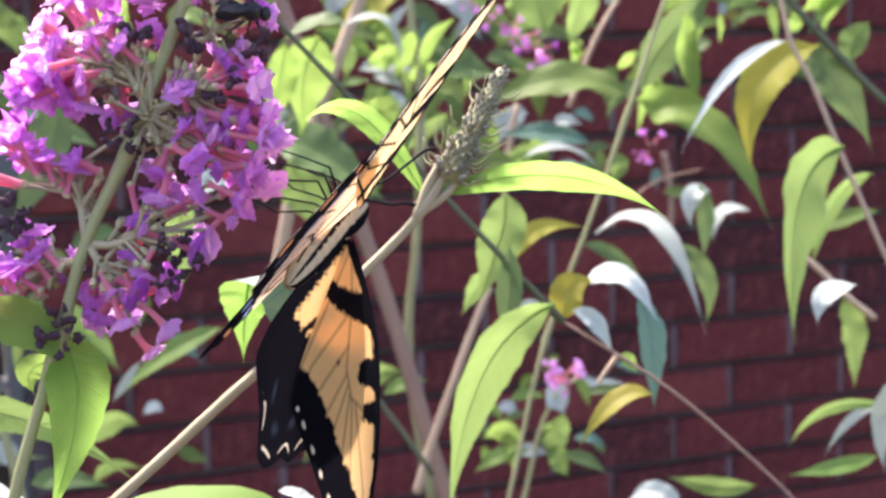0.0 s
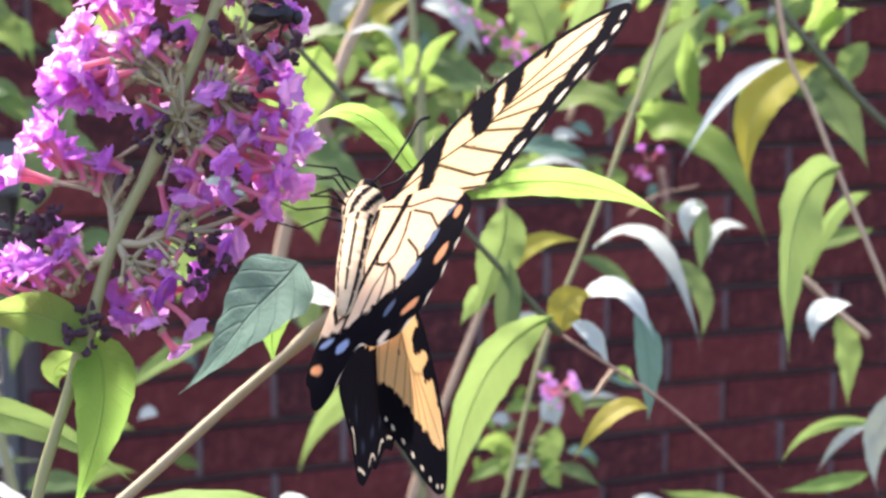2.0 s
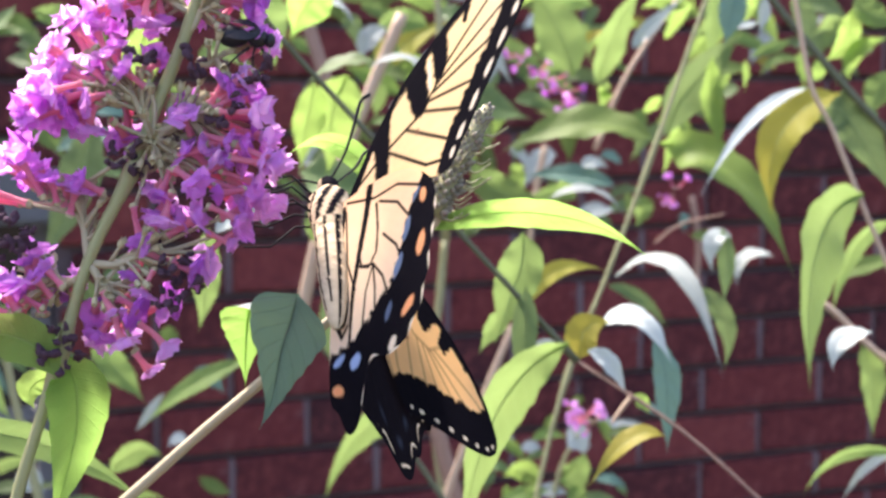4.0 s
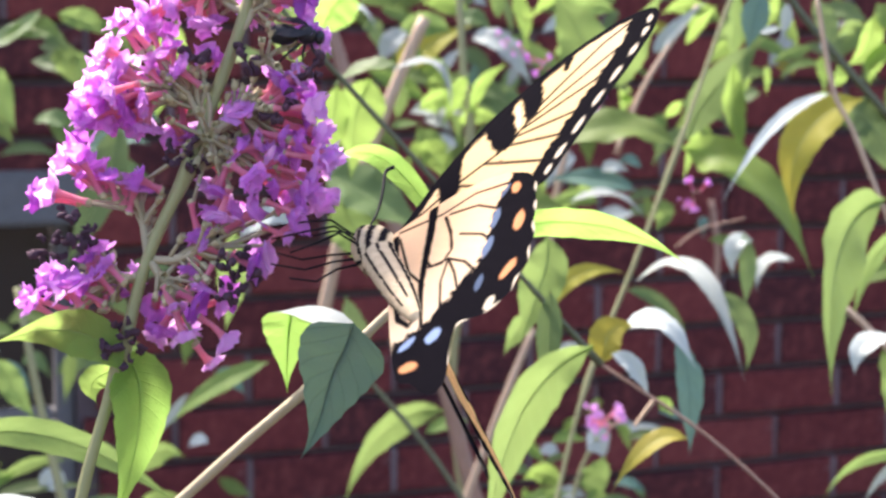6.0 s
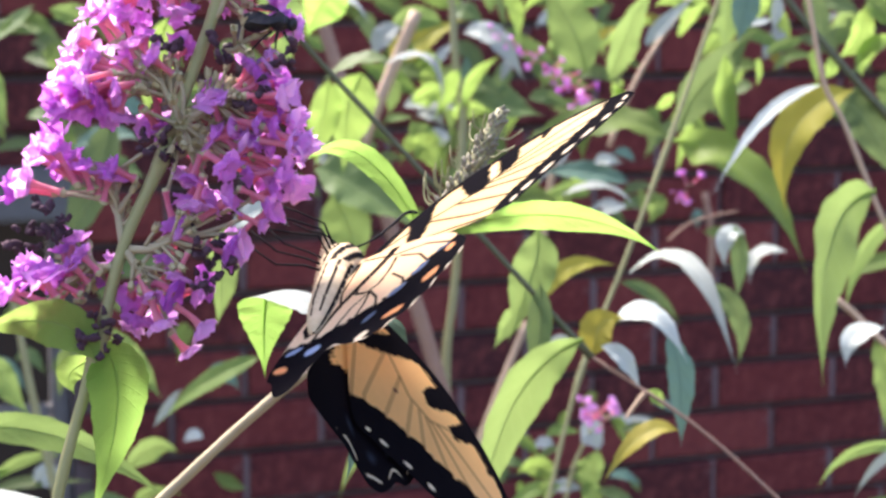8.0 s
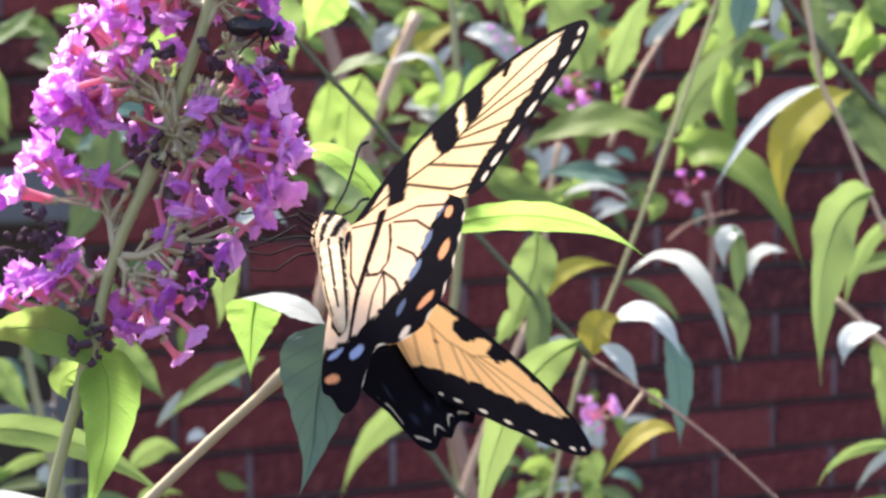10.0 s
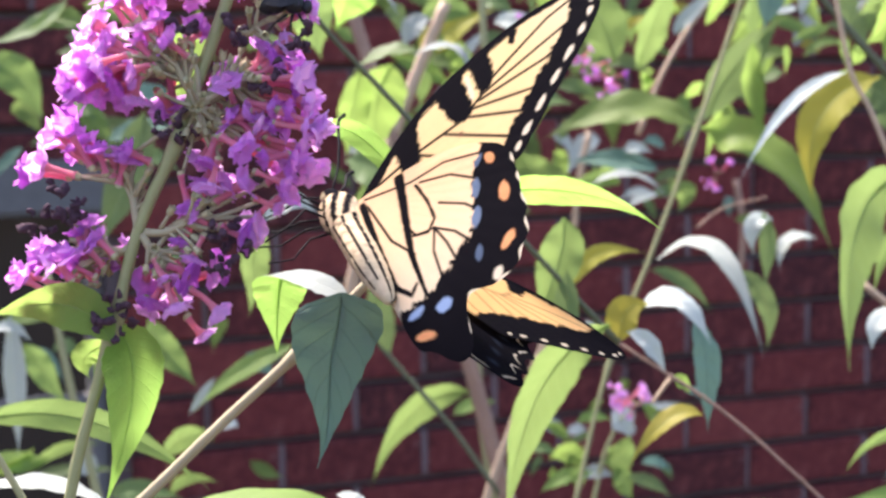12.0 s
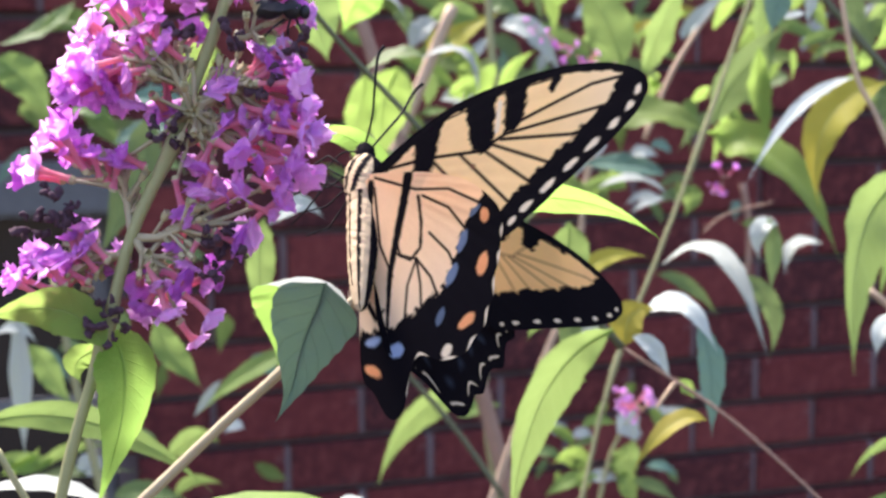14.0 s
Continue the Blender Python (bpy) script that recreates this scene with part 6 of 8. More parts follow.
leaf(upper, (0.63, 1.423, 1.379), (0.6289, 1.4254, 1.3941), (0.6276, 1.4273, 1.4047), 0.0146, (0.2, -0.97, -0.1), "bright")
leaf(overhang, (0.6855, 1.0407, 1.4078), (0.6875, 1.0388, 1.3982), (0.689, 1.0355, 1.3775), 0.0135, (0.34, -0.93, -0.09), "bright")
leaf(overhang, (0.7368, 1.0848, 1.4572), (0.7345, 1.0877, 1.4732), (0.7316, 1.089, 1.475), 0.0150, (-0.12, -0.73, 0.68), "green")
leaf(overhang, (0.7983, 1.1844, 1.4042), (0.7832, 1.1916, 1.4174), (0.7677, 1.1972, 1.4174), 0.0125, (-0.13, -0.83, 0.54), "dull")
leaf(upper, (0.4938, 1.3654, 1.3824), (0.4757, 1.3738, 1.3958), (0.4569, 1.3803, 1.3935), 0.0129, (-0.26, -0.75, 0.6), "olive")
leaf(overhang, (0.8032, 1.2015, 1.4315), (0.8076, 1.1981, 1.4175), (0.8115, 1.1932, 1.3911), 0.0151, (-0.21, -0.85, 0.48), "dull")
leaf(upper, (0.685, 1.3895, 1.4546), (0.6763, 1.3913, 1.4445), (0.6672, 1.3918, 1.4226), 0.0120, (-0.42, -0.6, 0.68), "dull")
leaf(overhang, (0.8177, 1.1742, 1.403), (0.825, 1.1709, 1.3979), (0.832, 1.1667, 1.3855), 0.0125, (-0.15, -0.87, 0.47), "dull")
leaf(upper, (0.6149, 1.2364, 1.4319), (0.6401, 1.2275, 1.4344), (0.6649, 1.2177, 1.4283), 0.0151, (-0.26, -0.74, 0.62), "olive")
leaf(upper, (0.4851, 1.5031, 1.4512), (0.5043, 1.498, 1.4653), (0.5228, 1.4911, 1.464), 0.0133, (0.1, -0.99, -0.04), "green")
leaf(upper, (0.5783, 1.2323, 1.4607), (0.5973, 1.2276, 1.4774), (0.6159, 1.222, 1.4866), 0.0095, (-0.35, -0.66, 0.66), "olive")
leaf(upper, (0.3282, 1.1469, 1.4272), (0.3187, 1.1504, 1.4281), (0.3091, 1.1536, 1.4254), 0.0091, (0.18, -0.97, -0.17), "bright")
leaf(upper, (0.5283, 1.2611, 1.403), (0.5362, 1.2598, 1.4148), (0.5438, 1.2577, 1.4197), 0.0097, (-0.35, -0.8, 0.49), "olive")
leaf(upper, (0.4981, 1.2608, 1.3894), (0.4848, 1.268, 1.4076), (0.4711, 1.2741, 1.4156), 0.0184, (-0.21, -0.72, 0.66), "dull")
leaf(upper, (0.4899, 1.3566, 1.3091), (0.5021, 1.3544, 1.3259), (0.5141, 1.3513, 1.3356), 0.0184, (0.15, -0.99, 0.06), "green")
leaf(upper, (0.441, 1.1063, 1.3528), (0.4329, 1.1081, 1.3445), (0.4242, 1.1084, 1.3225), 0.0164, (-0.34, -0.69, 0.64), "green")
leaf(upper, (0.4722, 1.1907, 1.3748), (0.4846, 1.1863, 1.3754), (0.4963, 1.1802, 1.3619), 0.0144, (0.2, -0.98, -0.01), "green")
leaf(upper, (0.3824, 1.2718, 1.3021), (0.3864, 1.2721, 1.3153), (0.39, 1.2715, 1.3206), 0.0177, (-0.09, -0.87, 0.49), "green")
leaf(upper, (0.3828, 1.3233, 1.317), (0.3844, 1.325, 1.3346), (0.3857, 1.326, 1.3459), 0.0108, (-0.3, -0.79, 0.54), "dull")
leaf(upper, (0.3448, 1.2454, 1.2858), (0.3294, 1.2529, 1.3004), (0.3138, 1.2597, 1.309), 0.0105, (-0.07, -0.79, 0.61), "green")
leaf(upper, (0.4061, 1.0415, 1.2727), (0.4152, 1.0395, 1.2826), (0.4238, 1.036, 1.28), 0.0120, (-0.01, -0.81, 0.59), "dull")
leaf(upper, (0.4067, 1.2792, 1.3247), (0.3911, 1.2853, 1.328), (0.3753, 1.291, 1.3272), 0.0167, (-0.4, -0.64, 0.66), "green")
leaf(upper, (0.3375, 1.1318, 1.3355), (0.3371, 1.1338, 1.3495), (0.3366, 1.1351, 1.3584), 0.0130, (-0.19, -0.87, 0.45), "dull")
leaf(upper, (0.4461, 1.404, 1.3787), (0.4599, 1.4022, 1.4034), (0.473, 1.3985, 1.4119), 0.0168, (0.12, -0.99, 0.06), "green")
leaf(upper, (0.4713, 1.3772, 1.2354), (0.4771, 1.3775, 1.2542), (0.4823, 1.3763, 1.2592), 0.0190, (0.33, -0.94, -0.06), "bright")
leaf(upper, (0.3582, 1.2273, 1.3475), (0.3445, 1.233, 1.3532), (0.3307, 1.238, 1.3533), 0.0112, (0.24, -0.97, 0.08), "green")
leaf(upper, (0.3405, 1.2011, 1.3471), (0.3311, 1.205, 1.3508), (0.3212, 1.2077, 1.3439), 0.0148, (0.14, -0.99, -0.04), "green")
leaf(upper, (0.3723, 1.1999, 1.2611), (0.3683, 1.2004, 1.254), (0.364, 1.2003, 1.2412), 0.0099, (-0.15, -0.69, 0.71), "dull")
leaf(upper, (0.5689, 1.378, 1.2877), (0.563, 1.3828, 1.3079), (0.5569, 1.387, 1.3235), 0.0176, (0.1, -0.99, -0.04), "green")
leaf(main, (0.5631, 1.2284, 1.2897), (0.574, 1.2244, 1.2896), (0.5848, 1.2198, 1.2844), 0.0084, (-0.01, -0.79, 0.61), "dark")
leaf(main, (0.7192, 1.4334, 1.2603), (0.738, 1.4278, 1.2699), (0.7562, 1.4206, 1.266), 0.0139, (-0.22, -0.69, 0.69), "dull")
leaf(main, (0.7083, 1.4115, 1.2485), (0.7241, 1.4069, 1.2567), (0.7394, 1.4011, 1.2551), 0.0148, (-0.41, -0.73, 0.55), "dull")
leaf(main, (0.5898, 1.1781, 1.2788), (0.5766, 1.1828, 1.2783), (0.563, 1.1866, 1.2695), 0.0085, (-0.05, -0.82, 0.57), "pale")
leaf(main, (0.624, 1.3483, 1.2581), (0.6115, 1.3539, 1.2659), (0.5986, 1.3585, 1.2657), 0.0077, (0.24, -0.97, -0.07), "green")
leaf(main, (0.5542, 1.0925, 1.2849), (0.541, 1.0969, 1.2821), (0.5275, 1.1006, 1.2724), 0.0084, (-0.19, -0.79, 0.59), "pale")
leaf(main, (0.6843, 1.2018, 1.2474), (0.7022, 1.1951, 1.2457), (0.7197, 1.1872, 1.2342), 0.0129, (-0.09, -0.76, 0.65), "green")
leaf(main, (0.4952, 1.1576, 1.3181), (0.5028, 1.1574, 1.3378), (0.5099, 1.1556, 1.3435), 0.0078, (-0.01, -0.85, 0.53), "dull")
leaf(main, (0.5285, 1.2328, 1.2892), (0.5423, 1.2268, 1.2825), (0.5559, 1.2203, 1.2701), 0.0090, (0.14, -0.99, -0.07), "green")
leaf(main, (0.634, 1.2206, 1.2843), (0.6326, 1.2205, 1.2789), (0.6306, 1.2188, 1.2603), 0.0102, (0.21, -0.98, -0.05), "green")
leaf(main, (0.771, 1.3685, 1.2446), (0.7719, 1.368, 1.2432), (0.7721, 1.3658, 1.2266), 0.0122, (-0.49, -0.74, 0.47), "dark")
leaf(main, (0.5341, 1.1582, 1.2813), (0.5322, 1.1609, 1.2967), (0.5299, 1.1629, 1.3053), 0.0079, (-0.16, -0.71, 0.69), "green")
leaf(main, (0.6448, 1.3033, 1.2616), (0.6505, 1.2999, 1.2509), (0.6561, 1.2959, 1.2358), 0.0091, (-0.45, -0.63, 0.63), "dull")
leaf(main, (0.567, 1.1068, 1.3193), (0.5584, 1.1108, 1.3265), (0.5493, 1.1137, 1.3228), 0.0093, (-0.15, -0.81, 0.57), "dark")
leaf(upper, (0.471, 1.2275, 1.326), (0.4609, 1.2291, 1.3106), (0.4505, 1.2299, 1.2875), 0.0109, (-0.25, -0.79, 0.56), "dull")
leaf(upper, (0.5379, 1.1995, 1.3926), (0.5156, 1.2101, 1.4114), (0.4926, 1.2186, 1.4128), 0.0181, (0.06, -1, -0.07), "green")
leaf(upper, (0.563, 1.15, 1.4515), (0.5425, 1.1575, 1.4522), (0.5211, 1.1626, 1.4318), 0.0122, (-0.13, -0.8, 0.58), "green")
leaf(upper, (0.3537, 1.1818, 1.3454), (0.3699, 1.1761, 1.3469), (0.3852, 1.1682, 1.3292), 0.0162, (0.27, -0.96, 0.09), "green")
leaf(upper, (0.2842, 0.9383, 1.3442), (0.2732, 0.9422, 1.3432), (0.2616, 0.9444, 1.3283), 0.0107, (-0.25, -0.7, 0.66), "dull")
leaf(upper, (0.4176, 1.1864, 1.3346), (0.4075, 1.19, 1.3341), (0.3964, 1.1912, 1.3124), 0.0154, (0.2, -0.98, -0.1), "bright")
leaf(upper, (0.4044, 1.4108, 1.4589), (0.4195, 1.404, 1.4487), (0.4342, 1.3959, 1.4275), 0.0152, (0.19, -0.96, -0.2), "bright")
leaf(upper, (0.3573, 1.0501, 1.4063), (0.3702, 1.0442, 1.3973), (0.3829, 1.0378, 1.3833), 0.0155, (0.14, -0.99, -0.03), "bright")
leaf(upper, (0.3663, 1.3179, 1.3344), (0.368, 1.3165, 1.3284), (0.3689, 1.3129, 1.3037), 0.0163, (0.09, -1, 0), "green")
leaf(upper, (0.542, 1.3795, 1.3401), (0.5543, 1.3734, 1.3277), (0.5659, 1.3652, 1.2976), 0.0165, (-0.15, -0.85, 0.5), "green")
leaf(upper, (0.4944, 1.0074, 1.3145), (0.4743, 1.0143, 1.3113), (0.4535, 1.0191, 1.2901), 0.0118, (0.22, -0.97, -0.05), "bright")
leaf(upper, (0.3859, 1.3596, 1.2985), (0.406, 1.3514, 1.2919), (0.4254, 1.3411, 1.267), 0.0159, (0.11, -0.99, -0.09), "green")
leaf(upper, (0.5056, 1.3031, 1.3696), (0.4846, 1.3099, 1.3629), (0.4633, 1.3159, 1.3493), 0.0211, (-0.55, -0.68, 0.49), "green")
leaf(upper, (0.4029, 1.1321, 1.3827), (0.3836, 1.1405, 1.3928), (0.3634, 1.1465, 1.3826), 0.0168, (-0.01, -0.79, 0.61), "green")
leaf(upper, (0.4343, 1.1574, 1.3283), (0.4512, 1.1503, 1.3208), (0.4678, 1.1425, 1.307), 0.0182, (-0.23, -0.79, 0.56), "green")
leaf(upper, (0.3078, 0.9976, 1.3196), (0.3217, 0.9943, 1.3337), (0.335, 0.989, 1.33), 0.0102, (-0.16, -0.75, 0.65), "dull")
leaf(upper, (0.4412, 1.2682, 1.3623), (0.4632, 1.2606, 1.3658), (0.4845, 1.2508, 1.3501), 0.0156, (-0.07, -0.8, 0.59), "dull")
leaf(upper, (0.469, 1.0259, 1.4347), (0.4807, 1.0207, 1.4277), (0.4922, 1.0147, 1.4131), 0.0090, (-0.23, -0.81, 0.53), "dull")
leaf(upper, (0.3321, 0.965, 1.4062), (0.3278, 0.9664, 1.4049), (0.3228, 0.9663, 1.3898), 0.0106, (-0.56, -0.66, 0.5), "green")
leaf(upper, (0.4307, 0.8818, 1.4349), (0.4114, 0.8892, 1.4379), (0.3916, 0.8953, 1.4299), 0.0137, (0.09, -1, -0.02), "green")
leaf(upper, (0.4173, 0.9078, 1.4444), (0.4019, 0.9132, 1.4435), (0.3859, 0.9167, 1.4257), 0.0100, (0.27, -0.96, -0.11), "bright")
leaf(upper, (0.3856, 1.114, 1.3743), (0.3642, 1.1236, 1.3883), (0.3426, 1.1326, 1.3972), 0.0165, (0.33, -0.94, -0.03), "bright")
leaf(upper, (0.2841, 0.978, 1.3504), (0.2893, 0.975, 1.3422), (0.2942, 0.9713, 1.3279), 0.0150, (-0.11, -0.82, 0.56), "dull")
leaf(upper, (0.4892, 1.0871, 1.3897), (0.5019, 1.0841, 1.4018), (0.514, 1.0792, 1.3981), 0.0141, (0.06, -1, -0.03), "green")
leaf(upper, (0.3752, 1.1805, 1.3013), (0.3578, 1.1867, 1.3), (0.3399, 1.1915, 1.287), 0.0152, (-0.02, -0.78, 0.63), "dull")
leaf(upper, (0.6252, 1.3356, 1.345), (0.6262, 1.3335, 1.3314), (0.6264, 1.3296, 1.3021), 0.0221, (0.13, -0.97, -0.21), "bright")
leaf(upper, (0.5195, 1.0807, 1.3951), (0.4968, 1.089, 1.3958), (0.4736, 1.0962, 1.3864), 0.0168, (-0.24, -0.85, 0.47), "dull")
leaf(upper, (0.4398, 1.1599, 1.4396), (0.4209, 1.1681, 1.4496), (0.4016, 1.1749, 1.4483), 0.0161, (0.19, -0.96, -0.2), "bright")
leaf(upper, (0.3518, 0.9325, 1.3929), (0.3435, 0.9339, 1.3805), (0.3348, 0.9344, 1.3595), 0.0140, (0.22, -0.96, -0.18), "bright")
leaf(upper, (0.3335, 1.0935, 1.4334), (0.338, 1.0909, 1.4264), (0.342, 1.0868, 1.4061), 0.0148, (-0.25, -0.67, 0.69), "dull")
leaf(upper, (0.3066, 1.0386, 1.3376), (0.3072, 1.0366, 1.3233), (0.3074, 1.0336, 1.3014), 0.0162, (-0.47, -0.57, 0.68), "dull")
leaf(upper, (0.5899, 1.3766, 1.4001), (0.5979, 1.3729, 1.3934), (0.605, 1.3669, 1.3678), 0.0225, (0.23, -0.97, -0.02), "green")
leaf(upper, (0.2981, 1.0594, 1.3724), (0.3134, 1.0536, 1.3711), (0.3283, 1.0469, 1.3607), 0.0166, (0.16, -0.98, -0.08), "green")
leaf(upper, (0.5768, 1.3291, 1.4305), (0.5983, 1.3229, 1.443), (0.6189, 1.3139, 1.4316), 0.0142, (-0.06, -0.82, 0.57), "pale")
leaf(upper, (0.5336, 1.1754, 1.4506), (0.5312, 1.1758, 1.4469), (0.5281, 1.1742, 1.4255), 0.0186, (0.18, -0.98, -0.04), "green")
leaf(upper, (0.3376, 1.1226, 1.3231), (0.3226, 1.1287, 1.3281), (0.3071, 1.1334, 1.3206), 0.0174, (-0.43, -0.69, 0.58), "pale")
leaf(upper, (0.4115, 0.9275, 1.4064), (0.417, 0.9256, 1.4068), (0.4218, 0.9218, 1.3913), 0.0133, (0.1, -0.99, 0.06), "green")
leaf(upper, (0.4663, 0.9696, 1.4266), (0.468, 0.9676, 1.4164), (0.4694, 0.9647, 1.3982), 0.0088, (0.05, -1, 0.08), "green")
leaf(upper, (0.4197, 1.2547, 1.4549), (0.3984, 1.263, 1.459), (0.3765, 1.2696, 1.4486), 0.0190, (0.05, -1, -0), "green")
leaf(upper, (0.5941, 1.3524, 1.4655), (0.6187, 1.3451, 1.4786), (0.6425, 1.3356, 1.472), 0.0149, (0.15, -0.99, 0.01), "green")
leaf(upper, (0.3943, 1.1361, 1.3835), (0.4086, 1.131, 1.3835), (0.4221, 1.1237, 1.3658), 0.0192, (0.17, -0.98, -0.03), "bright")
leaf(upper, (0.5491, 1.1323, 1.4594), (0.5393, 1.1352, 1.4542), (0.5291, 1.1372, 1.4412), 0.0137, (-0.26, -0.68, 0.68), "green")
leaf(upper, (0.4823, 1.2325, 1.4507), (0.4628, 1.2412, 1.4629), (0.4427, 1.2482, 1.4601), 0.0152, (-0.5, -0.65, 0.57), "pale")
leaf(upper, (0.4276, 0.9215, 1.4141), (0.4243, 0.9221, 1.41), (0.4205, 0.9216, 1.3952), 0.0106, (-0.12, -0.81, 0.58), "pale")
leaf(upper, (0.3223, 0.9585, 1.3697), (0.3405, 0.9523, 1.3728), (0.3582, 0.9451, 1.3672), 0.0142, (-0.38, -0.72, 0.58), "pale")
leaf(upper, (0.4537, 1.2259, 1.3335), (0.4409, 1.2305, 1.3324), (0.4276, 1.2338, 1.3205), 0.0203, (-0.1, -0.81, 0.58), "pale")
leaf(upper, (0.5961, 1.2935, 1.3156), (0.5802, 1.2983, 1.3086), (0.5635, 1.3006, 1.2798), 0.0223, (-0.49, -0.66, 0.57), "pale")
leaf(upper, (0.4248, 1.3464, 1.4148), (0.4384, 1.3414, 1.4144), (0.4515, 1.3349, 1.401), 0.0119, (-0.19, -0.87, 0.45), "green")
leaf(upper, (0.4338, 1.2066, 1.3293), (0.4378, 1.2037, 1.3182), (0.441, 1.1987, 1.2886), 0.0126, (0.14, -0.99, -0.05), "bright")
leaf(upper, (0.442, 0.977, 1.3607), (0.4616, 0.9694, 1.3574), (0.481, 0.9612, 1.3481), 0.0103, (-0.47, -0.56, 0.68), "green")
leaf(upper, (0.3814, 1.0256, 1.3909), (0.4004, 1.0177, 1.3833), (0.4189, 1.0088, 1.3673), 0.0165, (-0.04, -0.75, 0.66), "dull")
leaf(upper, (0.4935, 1.1592, 1.3254), (0.5008, 1.1567, 1.3262), (0.5071, 1.1517, 1.3058), 0.0103, (-0.11, -0.81, 0.58), "pale")
leaf(upper, (0.54, 1.3921, 1.3258), (0.5354, 1.3912, 1.3064), (0.5302, 1.3888, 1.2734), 0.0193, (0.12, -0.99, -0.08), "bright")
leaf(upper, (0.3762, 0.9391, 1.3406), (0.361, 0.9432, 1.3295), (0.3457, 0.9467, 1.3137), 0.0093, (0.12, -0.99, -0.1), "green")
leaf(upper, (0.3932, 1.2863, 1.388), (0.3974, 1.2831, 1.3755), (0.4014, 1.2791, 1.3555), 0.0128, (0.21, -0.97, -0.11), "green")
leaf(upper, (0.4771, 1.1209, 1.3635), (0.47, 1.123, 1.3604), (0.4621, 1.1228, 1.3367), 0.0166, (0.28, -0.94, -0.19), "bright")
leaf(upper, (0.3942, 0.9264, 1.3316), (0.3986, 0.9242, 1.3266), (0.4025, 0.9206, 1.3104), 0.0128, (0.2, -0.97, -0.1), "bright")
leaf(upper, (0.3813, 1.0352, 1.381), (0.3822, 1.0329, 1.366), (0.3828, 1.0298, 1.344), 0.0134, (0.12, -0.99, 0.07), "green")
leaf(overhang, (0.5712, 1.112, 1.4217), (0.5567, 1.1173, 1.4221), (0.5418, 1.1217, 1.4144), 0.0173, (-0.15, -0.81, 0.57), "green")
leaf(overhang, (0.7733, 1.2191, 1.4068), (0.7495, 1.2297, 1.4219), (0.7252, 1.2387, 1.4224), 0.0139, (0.24, -0.97, 0.1), "green")
leaf(overhang, (0.5964, 0.9684, 1.3953), (0.5791, 0.9747, 1.3947), (0.5611, 0.9794, 1.3808), 0.0107, (-0.31, -0.79, 0.52), "green")
leaf(overhang, (0.4931, 0.9389, 1.4257), (0.476, 0.9447, 1.4224), (0.4583, 0.9488, 1.4046), 0.0097, (0.31, -0.94, -0.15), "bright")
leaf(overhang, (0.6246, 1.0354, 1.397), (0.6109, 1.0384, 1.3818), (0.5969, 1.0405, 1.3588), 0.0134, (0.22, -0.95, -0.21), "bright")
leaf(overhang, (0.6539, 1.0958, 1.4277), (0.6375, 1.1006, 1.418), (0.6206, 1.104, 1.3975), 0.0178, (0.21, -0.98, -0.02), "bright")
leaf(overhang, (0.4818, 0.9651, 1.3798), (0.4799, 0.9657, 1.3791), (0.4772, 0.9642, 1.3604), 0.0140, (0.13, -0.98, -0.15), "bright")
leaf(overhang, (0.6598, 1.2532, 1.3579), (0.6586, 1.2518, 1.3433), (0.6564, 1.2478, 1.3074), 0.0145, (-0.44, -0.58, 0.68), "green")
leaf(overhang, (0.5807, 0.9176, 1.3727), (0.5821, 0.9155, 1.3599), (0.583, 0.9119, 1.3352), 0.0076, (0.21, -0.98, -0.04), "green")
leaf(overhang, (0.5867, 1.0742, 1.431), (0.6011, 1.07, 1.4393), (0.6148, 1.0641, 1.432), 0.0172, (0.35, -0.94, -0.05), "bright")
leaf(overhang, (0.4699, 0.8477, 1.36), (0.4567, 0.8519, 1.3554), (0.4428, 0.8545, 1.337), 0.0094, (-0.23, -0.75, 0.62), "dull")
leaf(overhang, (0.514, 0.9076, 1.4326), (0.4984, 0.9144, 1.4405), (0.4822, 0.9193, 1.4332), 0.0119, (0.3, -0.95, -0.12), "bright")
leaf(overhang, (0.6325, 1.0386, 1.3808), (0.6221, 1.042, 1.3779), (0.6115, 1.0447, 1.3693), 0.0140, (-0.41, -0.62, 0.67), "dull")
leaf(overhang, (0.7321, 1.2832, 1.3578), (0.7107, 1.2901, 1.3514), (0.6886, 1.295, 1.3272), 0.0198, (0.14, -0.99, -0.01), "bright")
leaf(overhang, (0.8448, 1.1934, 1.4345), (0.8213, 1.2001, 1.4209), (0.7976, 1.2062, 1.401), 0.0157, (-0, -0.76, 0.65), "green")
leaf(overhang, (0.6099, 0.988, 1.4446), (0.6193, 0.9826, 1.4294), (0.6286, 0.9764, 1.4079), 0.0143, (0.16, -0.97, -0.2), "bright")
leaf(overhang, (0.5228, 1.0502, 1.427), (0.5095, 1.054, 1.4191), (0.4959, 1.0571, 1.4047), 0.0147, (-0.22, -0.8, 0.56), "dull")
leaf(overhang, (0.7749, 1.1039, 1.3441), (0.7598, 1.1111, 1.3571), (0.744, 1.1166, 1.3551), 0.0141, (0.2, -0.98, -0), "green")
leaf(overhang, (0.7029, 1.1238, 1.3902), (0.7227, 1.1183, 1.4039), (0.7417, 1.1106, 1.3975), 0.0096, (-0.52, -0.71, 0.48), "green")
leaf(overhang, (0.6717, 1.3154, 1.4476), (0.6679, 1.3156, 1.4383), (0.6634, 1.314, 1.4133), 0.0095, (-0.08, -0.74, 0.66), "dull")
leaf(overhang, (0.7524, 1.0361, 1.4103), (0.7371, 1.0408, 1.4033), (0.7211, 1.0436, 1.3799), 0.0081, (-0.25, -0.75, 0.61), "dull")
